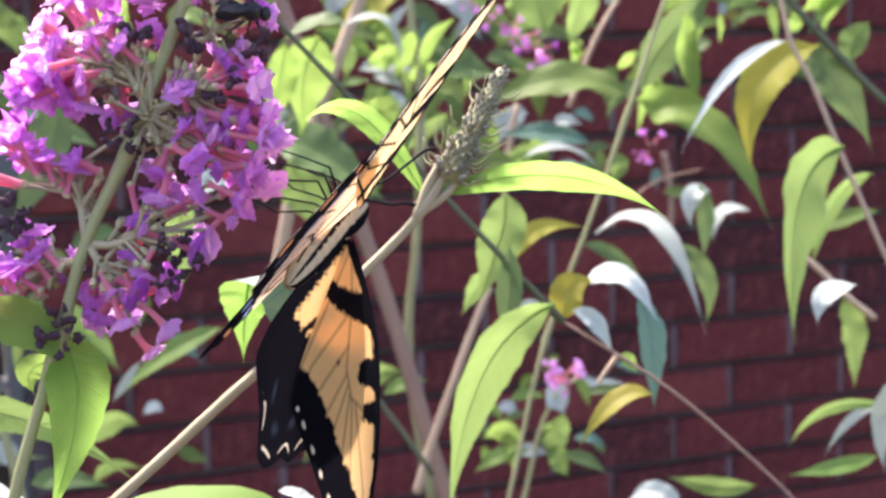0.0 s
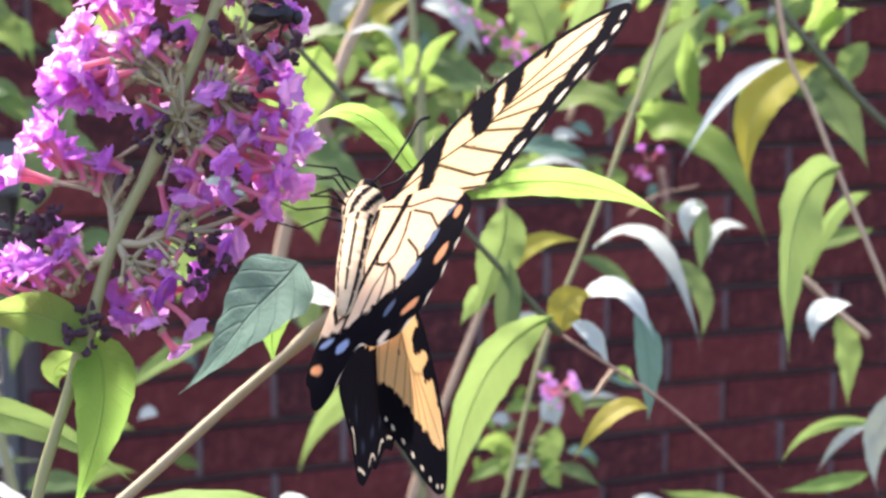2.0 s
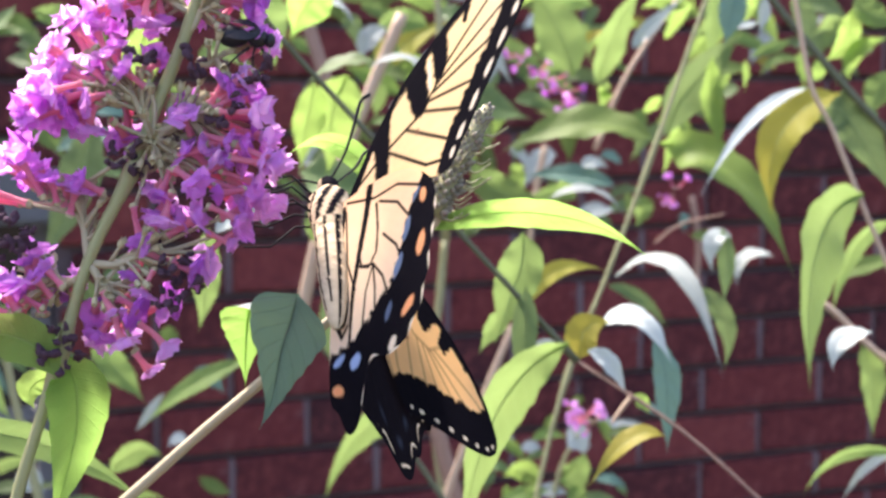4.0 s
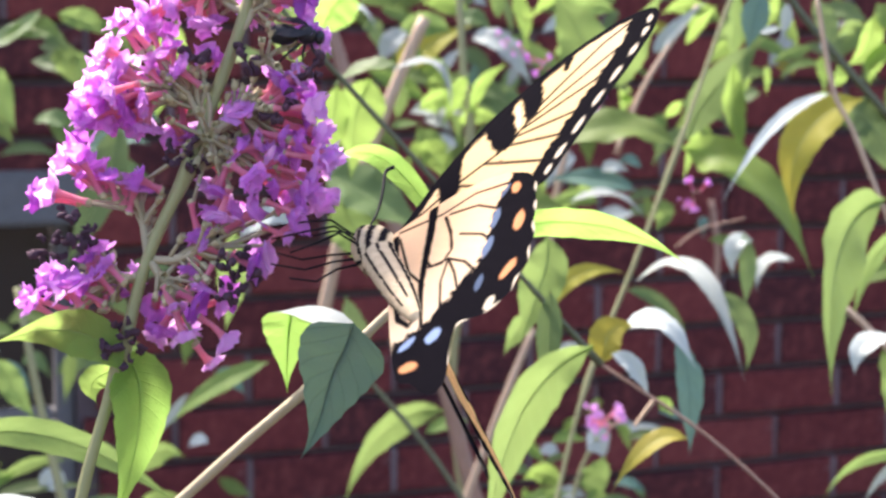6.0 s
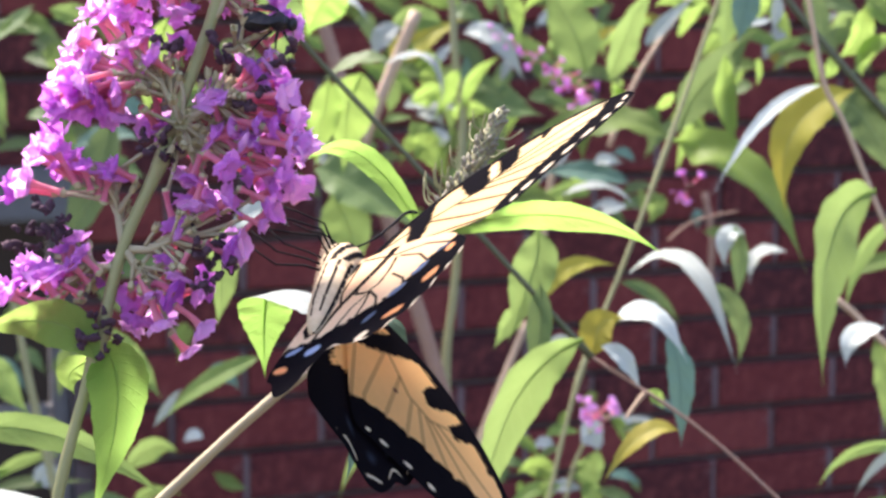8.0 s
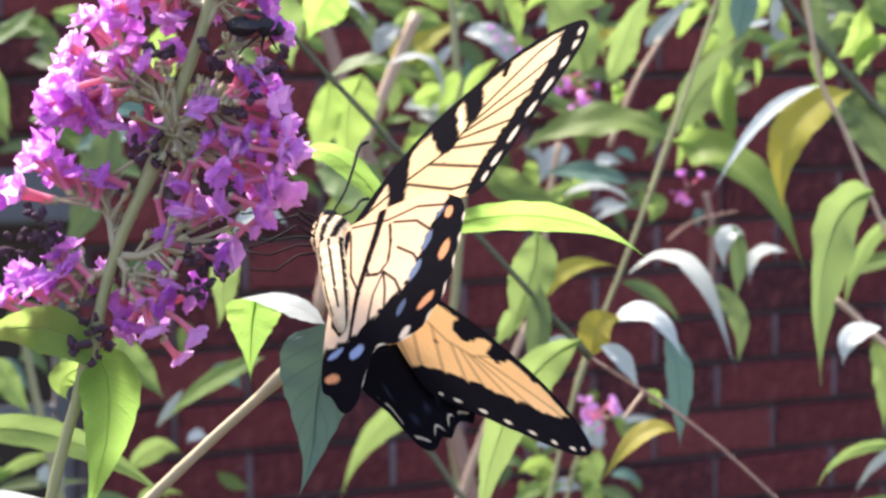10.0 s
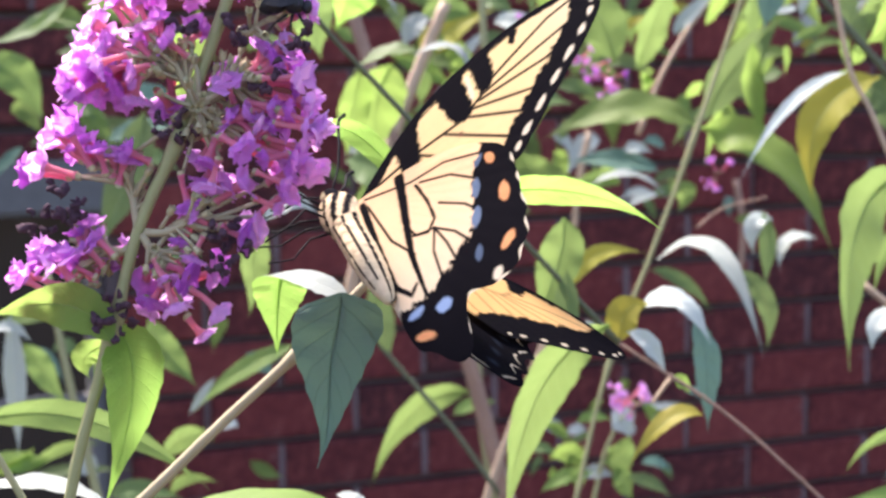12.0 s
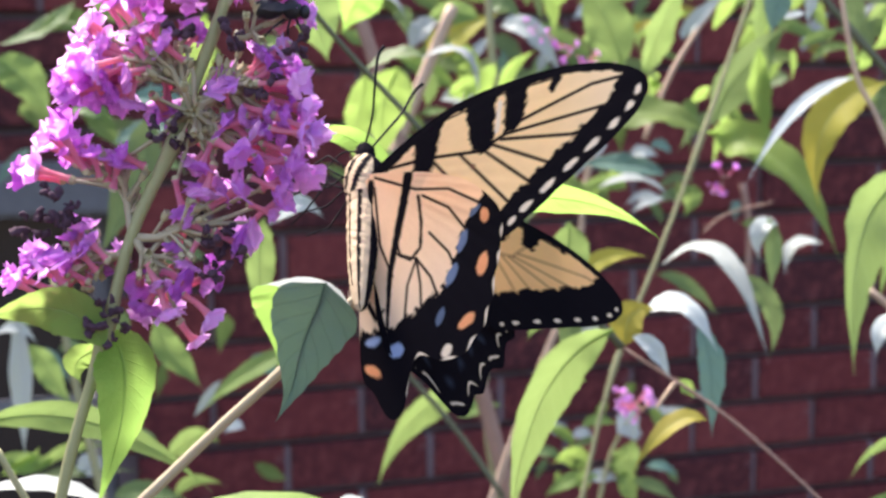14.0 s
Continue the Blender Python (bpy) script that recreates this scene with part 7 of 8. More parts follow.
leaf(overhang, (0.5758, 0.9667, 1.392), (0.5696, 0.9687, 1.39), (0.5629, 0.9691, 1.3745), 0.0141, (0.18, -0.98, 0.09), "green")
leaf(overhang, (0.6173, 0.9483, 1.3732), (0.6289, 0.9447, 1.3785), (0.6399, 0.9392, 1.3667), 0.0091, (0.21, -0.96, -0.16), "bright")
leaf(overhang, (0.8902, 1.2394, 1.4251), (0.8642, 1.2497, 1.4315), (0.8377, 1.2586, 1.4257), 0.0106, (-0.2, -0.72, 0.67), "dull")
leaf(overhang, (0.5629, 0.9361, 1.4248), (0.5496, 0.9411, 1.4258), (0.5357, 0.9447, 1.4151), 0.0150, (0.16, -0.98, 0.09), "green")
leaf(overhang, (0.5165, 0.9232, 1.3575), (0.5105, 0.9237, 1.3452), (0.504, 0.9228, 1.32), 0.0122, (0.33, -0.93, -0.16), "bright")
leaf(overhang, (0.7189, 1.3276, 1.3656), (0.745, 1.3173, 1.3596), (0.7705, 1.3052, 1.3381), 0.0146, (-0.07, -0.9, 0.43), "dull")
leaf(overhang, (0.6217, 1.1229, 1.356), (0.6316, 1.1179, 1.3457), (0.6409, 1.1116, 1.3231), 0.0107, (0.25, -0.96, -0.1), "bright")
leaf(upper, (0.1797, 1.2488, 1.1415), (0.1754, 1.25, 1.1384), (0.1703, 1.2488, 1.1156), 0.0114, (-0.03, -0.89, 0.46), "green")
leaf(upper, (0.1234, 0.9853, 1.2626), (0.1333, 0.9804, 1.2529), (0.143, 0.9748, 1.2374), 0.0119, (-0.3, -0.8, 0.52), "dull")
leaf(upper, (0.1206, 1.2465, 1.1538), (0.1423, 1.2401, 1.1649), (0.1632, 1.2313, 1.1558), 0.0172, (-0.36, -0.82, 0.44), "dull")
leaf(upper, (0.0763, 1.0701, 1.2193), (0.061, 1.0759, 1.2215), (0.0454, 1.081, 1.217), 0.0124, (-0.03, -0.77, 0.63), "green")
leaf(upper, (0.0769, 1.1313, 1.2164), (0.0958, 1.1251, 1.2218), (0.1141, 1.1171, 1.2108), 0.0151, (-0.4, -0.61, 0.69), "green")
leaf(upper, (0.27, 1.3421, 1.1126), (0.2879, 1.3371, 1.1244), (0.3055, 1.3314, 1.1297), 0.0165, (-0.39, -0.71, 0.59), "dull")
leaf(upper, (0.0656, 1.0517, 1.2026), (0.0762, 1.047, 1.196), (0.0864, 1.0409, 1.1781), 0.0088, (-0.17, -0.69, 0.71), "dark")
leaf(upper, (0.1959, 1.0543, 1.3825), (0.2079, 1.0493, 1.3776), (0.2197, 1.0438, 1.3678), 0.0085, (0.13, -0.99, -0.07), "green")
leaf(upper, (0.0876, 1.0046, 1.4243), (0.0995, 0.9995, 1.4177), (0.1112, 0.9937, 1.4062), 0.0115, (-0.12, -0.75, 0.65), "dull")
leaf(upper, (0.1226, 1.3394, 1.4142), (0.1439, 1.3312, 1.4101), (0.1646, 1.3212, 1.3917), 0.0179, (-0.46, -0.62, 0.63), "dull")
leaf(upper, (0.2262, 1.2147, 1.1903), (0.2219, 1.215, 1.181), (0.217, 1.2137, 1.1572), 0.0164, (0.24, -0.97, -0.06), "green")
leaf(upper, (0.1998, 1.1487, 1.3814), (0.1867, 1.1545, 1.389), (0.1728, 1.1579, 1.3769), 0.0129, (-0.01, -0.9, 0.43), "green")
leaf(upper, (0.1653, 1.0172, 1.4038), (0.1776, 1.0124, 1.4016), (0.1897, 1.007, 1.3942), 0.0137, (0.17, -0.99, -0.02), "green")
leaf(upper, (0.0915, 1.3871, 1.3205), (0.1182, 1.3784, 1.3282), (0.1441, 1.3674, 1.3168), 0.0124, (-0.24, -0.73, 0.64), "dull")
leaf(upper, (0.228, 1.2376, 1.3602), (0.2413, 1.234, 1.3698), (0.2541, 1.2287, 1.3647), 0.0129, (-0.06, -0.76, 0.64), "dull")
leaf(upper, (0.1854, 1.3167, 1.2162), (0.2069, 1.3104, 1.2282), (0.2278, 1.3023, 1.2244), 0.0207, (-0.32, -0.81, 0.48), "dull")
leaf(upper, (0.206, 1.034, 1.1874), (0.2164, 1.03, 1.1863), (0.2263, 1.0248, 1.1737), 0.0150, (-0.09, -0.76, 0.64), "dark")
leaf(upper, (0.1223, 1.1591, 1.4305), (0.1397, 1.1531, 1.4332), (0.1564, 1.145, 1.4172), 0.0149, (0.08, -1, -0.02), "green")
leaf(upper, (0.0916, 1.2086, 1.1708), (0.1029, 1.2049, 1.1741), (0.1134, 1.199, 1.1578), 0.0126, (-0.23, -0.69, 0.68), "dull")
leaf(upper, (0.1496, 1.2897, 1.2974), (0.1539, 1.2871, 1.2893), (0.1574, 1.2823, 1.2622), 0.0133, (-0.48, -0.59, 0.65), "dark")
leaf(upper, (0.1254, 1.0573, 1.2263), (0.1222, 1.0567, 1.2123), (0.1186, 1.0549, 1.1886), 0.0111, (-0.12, -0.79, 0.6), "dull")
leaf(upper, (0.1074, 0.9964, 1.2191), (0.1044, 0.9956, 1.2044), (0.1011, 0.994, 1.1832), 0.0092, (-0, -0.87, 0.49), "green")
leaf(main, (0.5416, 1.2029, 1.0644), (0.5331, 1.2066, 1.0682), (0.5241, 1.2089, 1.0615), 0.0127, (-0.52, -0.64, 0.57), "pale")
leaf(main, (0.5402, 1.3048, 1.0499), (0.5527, 1.3, 1.0481), (0.5647, 1.2936, 1.0324), 0.0129, (-0.51, -0.65, 0.57), "pale")
leaf(main, (0.6793, 1.2811, 1.0758), (0.6946, 1.2753, 1.0735), (0.7096, 1.2686, 1.0643), 0.0113, (-0.22, -0.68, 0.7), "dark")
leaf(main, (0.6297, 1.2988, 1.0845), (0.6214, 1.3013, 1.081), (0.6127, 1.3031, 1.0703), 0.0135, (0.31, -0.95, -0.1), "bright")
leaf(main, (0.5911, 1.2764, 1.076), (0.5845, 1.2781, 1.0702), (0.5776, 1.2788, 1.056), 0.0110, (0.22, -0.96, -0.15), "bright")
leaf(main, (0.4412, 1.0064, 1.1142), (0.4312, 1.0114, 1.1246), (0.4209, 1.0153, 1.1262), 0.0088, (0.31, -0.95, -0.06), "bright")
leaf(main, (0.6403, 1.2945, 1.0633), (0.6553, 1.2886, 1.0599), (0.6701, 1.2821, 1.0518), 0.0107, (-0.12, -0.81, 0.58), "pale")
leaf(main, (0.5821, 1.1382, 1.0468), (0.5866, 1.1364, 1.0454), (0.5908, 1.1336, 1.0356), 0.0086, (-0.29, -0.82, 0.5), "dull")
leaf(main, (0.5285, 1.2708, 1.0294), (0.5224, 1.2721, 1.0223), (0.516, 1.2724, 1.0068), 0.0071, (-0.23, -0.72, 0.66), "dull")
leaf(main, (0.5126, 1.0348, 1.0841), (0.5247, 1.0305, 1.0851), (0.5364, 1.0251, 1.0758), 0.0088, (-0.4, -0.59, 0.7), "dark")
leaf(main, (0.5179, 1.0419, 1.1283), (0.5228, 1.0392, 1.1207), (0.5273, 1.0356, 1.1062), 0.0106, (0.33, -0.94, -0.11), "bright")
leaf(main, (0.4443, 1.0428, 1.1478), (0.4541, 1.0399, 1.1538), (0.4638, 1.0367, 1.1557), 0.0077, (0.31, -0.94, -0.14), "bright")
leaf(main, (0.6433, 1.3196, 1.037), (0.6418, 1.3196, 1.0328), (0.64, 1.319, 1.0233), 0.0094, (-0.45, -0.68, 0.58), "pale")
leaf(main, (0.4659, 1.0957, 1.0674), (0.4647, 1.0957, 1.0647), (0.4631, 1.0948, 1.0531), 0.0115, (0.34, -0.93, -0.12), "bright")
lower = thing("bush_branch", (0.371, 0.8489, 1.0533), "low bush sprig with small bright leaves", "branch", "branches of the butterfly bush")
stem(lower, ((0.371, 0.8489, 1.0533), (0.3904, 0.851, 1.123), (0.3982, 0.8518, 1.1509), (0.409, 0.8506, 1.1718)), 0.00176, 0.00105, "green")
leaf(lower, (0.3863, 0.8549, 1.1412), (0.375, 0.86, 1.1492), (0.3633, 0.8636, 1.144), 0.0147, (0.22, -0.96, -0.19), "bright")
leaf(lower, (0.4124, 0.8478, 1.1596), (0.4046, 0.8488, 1.1457), (0.3953, 0.8519, 1.1433), 0.0204, (0.13, -0.99, -0.02), "green")
leaf(lower, (0.3818, 0.86, 1.1677), (0.3925, 0.8566, 1.1718), (0.4039, 0.8521, 1.169), 0.0077, (-0.35, -0.8, 0.49), "green")
leaf(lower, (0.3904, 0.8559, 1.1607), (0.382, 0.8586, 1.1579), (0.3735, 0.861, 1.1527), 0.0049, (-0.03, -0.83, 0.55), "dull")
leaf(lower, (0.4025, 0.8532, 1.1736), (0.4088, 0.8502, 1.1683), (0.4124, 0.8476, 1.1579), 0.0190, (-0.25, -0.77, 0.59), "pale")
leaf(lower, (0.3827, 0.8553, 1.1342), (0.3927, 0.852, 1.137), (0.4034, 0.8476, 1.1335), 0.0091, (-0.16, -0.8, 0.58), "pale")
leaf(lower, (0.4254, 0.8444, 1.1701), (0.4388, 0.84, 1.1736), (0.4535, 0.8343, 1.1711), 0.0070, (-0.03, -0.74, 0.68), "dull")
leaf(lower, (0.4257, 0.8453, 1.1781), (0.4389, 0.8405, 1.1781), (0.452, 0.8354, 1.1753), 0.0042, (-0.27, -0.76, 0.59), "pale")
leaf(lower, (0.3862, 0.8548, 1.1405), (0.381, 0.8558, 1.1335), (0.3822, 0.854, 1.123), 0.0105, (-0.06, -0.89, 0.44), "green")
leaf(lower, (0.4044, 0.8482, 1.1405), (0.4072, 0.8458, 1.13), (0.4134, 0.8422, 1.1196), 0.0154, (0.14, -0.99, -0.09), "green")
leaf(lower, (0.391, 0.8526, 1.137), (0.3711, 0.8594, 1.1335), (0.3574, 0.863, 1.123), 0.0105, (-0.36, -0.67, 0.65), "green")
leaf(lower, (0.4107, 0.845, 1.1335), (0.4237, 0.8398, 1.13), (0.4365, 0.8338, 1.1196), 0.0105, (-0.02, -0.78, 0.63), "dull")
leaf(lower, (0.3684, 0.8622, 1.1474), (0.3587, 0.8664, 1.1527), (0.3492, 0.8692, 1.1474), 0.0077, (-0.32, -0.69, 0.65), "dull")
lefty = thing("bush_branch", (0.1068, 0.8243, 1.0314), "shaded bush branch with green leaves below the flower", "branch", "branches of the butterfly bush")
stem(lefty, ((0.1068, 0.8243, 1.0314), (0.088, 0.8453, 1.1393), (0.0737, 0.8605, 1.2165), (0.0646, 0.8719, 1.2782)), 0.00280, 0.00187, "green")
leaf(lefty, (0.0415, 0.9359, 1.3996), (0.0565, 0.929, 1.3864), (0.0708, 0.9204, 1.3603), 0.0244, (-0.43, -0.62, 0.66), "green")
leaf(lefty, (0.1118, 0.8014, 1.3702), (0.1018, 0.7999, 1.3354), (0.0818, 0.8009, 1.2949), 0.0269, (-0.45, -0.6, 0.66), "dull")
leaf(lefty, (0.106, 0.5969, 1.4167), (0.1005, 0.596, 1.3971), (0.0965, 0.5948, 1.3787), 0.0158, (0.26, -0.95, -0.17), "bright")
leaf(lefty, (0.1006, 0.9716, 1.4165), (0.0844, 0.9778, 1.4217), (0.0642, 0.9834, 1.4132), 0.0174, (-0.06, -0.83, 0.56), "green")
leaf(lefty, (0.0915, 0.9771, 1.4337), (0.071, 0.9816, 1.4166), (0.0409, 0.9904, 1.4065), 0.0153, (-0.49, -0.59, 0.64), "dull")
leaf(lefty, (0.1236, 0.5797, 1.3372), (0.1213, 0.5779, 1.3187), (0.1182, 0.576, 1.2981), 0.0127, (0.2, -0.98, 0.05), "green")
leaf(lefty, (0.1256, 0.5788, 1.335), (0.1353, 0.5765, 1.3426), (0.1465, 0.572, 1.3371), 0.0092, (-0.4, -0.7, 0.59), "pale")
leaf(lefty, (0.1645, 0.7879, 1.4004), (0.1758, 0.7846, 1.4047), (0.1973, 0.7753, 1.39), 0.0117, (0.02, -0.74, 0.67), "green")
leaf(lefty, (0.0091, 0.4216, 1.3009), (0.0411, 0.4109, 1.3014), (0.0701, 0.3984, 1.2826), 0.0089, (-0.01, -1, 0.02), "green")
leaf(lefty, (0.0465, 0.8068, 1.2516), (0.0555, 0.8016, 1.2371), (0.0671, 0.7952, 1.2196), 0.0135, (-0.47, -0.76, 0.45), "green")
leaf(lefty, (0.0403, 0.8109, 1.2662), (0.0422, 0.8053, 1.2313), (0.041, 0.8004, 1.1936), 0.0129, (-0.48, -0.66, 0.58), "pale")
leaf(lefty, (0.0302, 0.8131, 1.2575), (0.0414, 0.8097, 1.2604), (0.0507, 0.8053, 1.2516), 0.0064, (-0.42, -0.69, 0.59), "pale")
leaf(lefty, (0.0547, 0.9489, 1.1463), (0.0751, 0.9439, 1.16), (0.0982, 0.9363, 1.1616), 0.0083, (0.31, -0.95, -0.02), "green")
leaf(lefty, (0.051, 0.9489, 1.1377), (0.0777, 0.941, 1.1462), (0.1172, 0.9276, 1.146), 0.0090, (-0.29, -0.65, 0.7), "dull")
leaf(lefty, (0.0321, 0.9577, 1.155), (0.0517, 0.9506, 1.1515), (0.0683, 0.9455, 1.1548), 0.0139, (0.1, -0.99, 0.08), "green")
leaf(lefty, (0.0809, 0.9397, 1.1444), (0.0879, 0.9383, 1.1513), (0.0956, 0.9343, 1.1409), 0.0153, (-0.02, -0.81, 0.58), "pale")
leaf(lefty, (0.105, 0.9345, 1.165), (0.1167, 0.9311, 1.169), (0.128, 0.9267, 1.1649), 0.0076, (-0.45, -0.6, 0.67), "dull")
leaf(lefty, (0.0349, 0.9553, 1.1447), (0.0484, 0.9517, 1.1515), (0.0587, 0.9497, 1.1618), 0.0083, (0.37, -0.93, -0.05), "bright")
leaf(lefty, (0.1, 0.9313, 1.1306), (0.1199, 0.925, 1.1339), (0.1459, 0.9152, 1.1269), 0.0139, (-0.37, -0.8, 0.47), "dull")
leaf(lefty, (0.1362, 0.919, 1.1304), (0.1466, 0.917, 1.1406), (0.1662, 0.9098, 1.1371), 0.0083, (0.07, -1, 0.03), "green")
leaf(lefty, (0.1019, 0.7378, 1.2728), (0.1104, 0.7324, 1.2551), (0.1226, 0.7259, 1.2387), 0.0148, (-0.12, -0.85, 0.52), "green")
leaf(lefty, (0.1324, 0.9235, 1.1528), (0.1478, 0.9202, 1.1665), (0.1641, 0.9142, 1.1629), 0.0167, (0.2, -0.98, -0.09), "green")
leaf(lefty, (0.1817, 0.7711, 1.2476), (0.1544, 0.7785, 1.2345), (0.1289, 0.784, 1.2123), 0.0119, (-0.43, -0.7, 0.57), "green")
leaf(lefty, (0.1399, 0.7726, 1.2337), (0.131, 0.774, 1.2222), (0.1251, 0.7748, 1.2135), 0.0047, (0, -0.82, 0.58), "pale")
leaf(lefty, (0.2243, 1.1528, 1.1113), (0.2161, 1.1559, 1.1136), (0.2096, 1.1572, 1.1071), 0.0097, (-0.38, -0.71, 0.59), "pale")
leaf(lefty, (0.0071, 0.3582, 1.2994), (0.0259, 0.352, 1.3008), (0.0411, 0.3458, 1.2933), 0.0082, (-0.05, -0.16, 0.99), "pale")
leaf(lefty, (0.0365, 0.3467, 1.2888), (0.0719, 0.3359, 1.2969), (0.0922, 0.3284, 1.2924), 0.0092, (0.04, -0.2, 0.98), "bright")
leaf(lefty, (0.0881, 0.3305, 1.2979), (0.093, 0.3287, 1.2965), (0.0991, 0.326, 1.2923), 0.0047, (0.01, -0.3, 0.95), "pale")
leaf(upper, (0.1831, 0.6200, 1.4336), (0.1740, 0.6200, 1.4231), (0.1674, 0.6200, 1.4090), 0.0200, (0.2, -0.95, 0.1), "lime", calm=0.4)
leaf(upper, (0.1685, 0.7000, 1.4347), (0.1762, 0.7000, 1.4168), (0.1813, 0.7000, 1.3962), 0.0230, (0.1, -0.95, 0.15), "green")
stem(lefty, ((0.0113, 0.3171, 1.3198), (0.0148, 0.3149, 1.3128), (0.0184, 0.3127, 1.3058), (0.0213, 0.3107, 1.2989)), 0.00070, 0.00080, "green")
leaf(lefty, (0.1025, 1.0211, 1.4099), (0.1098, 1.0173, 1.4011), (0.1168, 1.0123, 1.3826), 0.0164, (-0.39, -0.6, 0.7), "green")
leaf(lefty, (0.1189, 0.9412, 1.3744), (0.1379, 0.9343, 1.3741), (0.1564, 0.9262, 1.3637), 0.0149, (-0.35, -0.8, 0.49), "dark")
leaf(lefty, (0.0906, 1.0364, 1.3625), (0.1066, 1.0308, 1.3643), (0.122, 1.0235, 1.3513), 0.0137, (-0.43, -0.57, 0.7), "dull")
leaf(lefty, (0.1122, 1.1254, 1.4007), (0.1219, 1.1214, 1.3974), (0.1309, 1.1156, 1.3778), 0.0180, (-0.07, -0.86, 0.5), "green")
leaf(lefty, (0.0988, 1.0302, 1.3599), (0.1118, 1.0247, 1.3537), (0.1242, 1.0177, 1.335), 0.0152, (-0.17, -0.79, 0.59), "green")
leaf(lefty, (0.1135, 0.9872, 1.3449), (0.1352, 0.9805, 1.3537), (0.1565, 0.9722, 1.3496), 0.0149, (-0.5, -0.65, 0.57), "dark")
leaf(lefty, (0.096, 1.107, 1.4016), (0.1191, 1.0982, 1.3988), (0.1417, 1.0884, 1.3868), 0.0169, (-0.28, -0.67, 0.69), "dull")
leaf(lefty, (0.1166, 1.036, 1.4508), (0.1376, 1.0286, 1.4531), (0.1581, 1.0202, 1.4455), 0.0135, (0.15, -0.99, 0.03), "green")
leaf(lefty, (0.0713, 1.1341, 1.3343), (0.0582, 1.1374, 1.323), (0.0446, 1.1397, 1.3027), 0.0104, (-0.36, -0.74, 0.57), "dark")
leaf(lefty, (0.1179, 0.9167, 1.3419), (0.1326, 0.911, 1.3389), (0.147, 0.9045, 1.3299), 0.0115, (-0.01, -0.9, 0.44), "dull")
leaf(lefty, (0.0638, 1.1352, 1.3593), (0.0747, 1.1311, 1.3583), (0.0849, 1.1251, 1.3406), 0.0155, (0.29, -0.96, 0.04), "green")
leaf(lefty, (0.1489, 1.1497, 1.4312), (0.1612, 1.1438, 1.4203), (0.1732, 1.1369, 1.4009), 0.0134, (-0.48, -0.66, 0.59), "green")
leaf(lefty, (0.1185, 1.1255, 1.3504), (0.1399, 1.1174, 1.3485), (0.1611, 1.1087, 1.341), 0.0130, (-0.37, -0.74, 0.56), "dull")
leaf(lefty, (0.0997, 0.9638, 1.4303), (0.1131, 0.9583, 1.4259), (0.1263, 0.9523, 1.4168), 0.0116, (0.17, -0.98, -0.02), "green")
leaf(lefty, (0.1205, 1.0949, 1.405), (0.1275, 1.0917, 1.3996), (0.1337, 1.0863, 1.3757), 0.0126, (0.16, -0.99, -0.04), "green")
leaf(lefty, (0.1302, 0.9801, 1.3982), (0.1335, 0.9784, 1.3945), (0.1362, 0.9749, 1.3751), 0.0103, (-0.49, -0.63, 0.6), "dark")
woody = thing("bush_branch", (0.3577, 0.9014, 1.0897), "old brown woody bush stems", "branch", "branches of the butterfly bush")
stem(woody, ((0.265, 0.9836, 1.46), (0.2781, 0.9717, 1.4056), (0.3109, 0.9441, 1.2858), (0.3316, 0.9261, 1.2059), (0.3489, 0.9094, 1.126), (0.3577, 0.9014, 1.0897)), 0.00439, 0.00585, "brown", name="trunk")
stem(woody, ((0.3308, 0.9558, 1.431), (0.3118, 0.9571, 1.3874), (0.2965, 0.9579, 1.3511), (0.2772, 0.9583, 1.3003), (0.2607, 0.9557, 1.2349)), 0.00402, 0.00439, "tan", name="trunk")
stem(woody, ((0.3699, 0.863, 1.2397), (0.3536, 0.8639, 1.2018), (0.33, 0.8649, 1.1432), (0.3206, 0.8647, 1.1156)), 0.00208, 0.00278, "tan", name="trunk")
stem(woody, ((0.2398, 0.8465, 1.2418), (0.2574, 0.8373, 1.2189), (0.2867, 0.822, 1.1812), (0.3099, 0.8088, 1.1436)), 0.00132, 0.00165, "dark", name="twig")
leaf(woody, (0.3136, 0.8676, 1.1914), (0.2785, 0.8778, 1.1795), (0.2532, 0.8798, 1.1332), 0.0202, (0.29, -0.96, 0.02), "green")
leaf(woody, (0.2457, 0.8482, 1.2679), (0.2507, 0.8428, 1.2418), (0.2544, 0.8387, 1.2222), 0.0165, (0.03, -0.79, 0.62), "dull")
leaf(woody, (0.3508, 1.0079, 1.1426), (0.3664, 1.0037, 1.1505), (0.3817, 0.9985, 1.1504), 0.0121, (-0.41, -0.69, 0.59), "green")
leaf(woody, (0.2506, 1.243, 1.059), (0.2637, 1.2372, 1.0495), (0.277, 1.2321, 1.0447), 0.0124, (-0.32, -0.81, 0.5), "green")
far_panicle(lower, (0.4036, 0.8117, 1.1874), (0.3882, 0.8186, 1.1974), 0.0236, 14, 60)
far_panicle(upper, (0.4302, 0.8908, 1.3741), (0.3668, 0.9199, 1.4204), 0.0194, 34, 61)
far_panicle(main, (0.4829, 0.8645, 1.3201), (0.4742, 0.867, 1.3147), 0.0158, 9, 62)
# the stems go on down to the soil
stem(flower, ((0.0247, 0.2594, 1.3203), (0.0867, 0.3394, 0.6501), (0.0047, 0.3794, -0.02)), 0.0009, 0.0016, "olive")
stem(budding, ((0.0399, 0.3001, 1.3054), (0.0849, 0.3801, 0.6427), (0.0099, 0.4001, -0.02)), 0.0012, 0.0020, "straw")
stem(main, ((0.3106, 0.7115, 1.146), (0.3386, 0.7065, 0.563), (0.3306, 0.7415, -0.02)), 0.0020, 0.0032, "green")
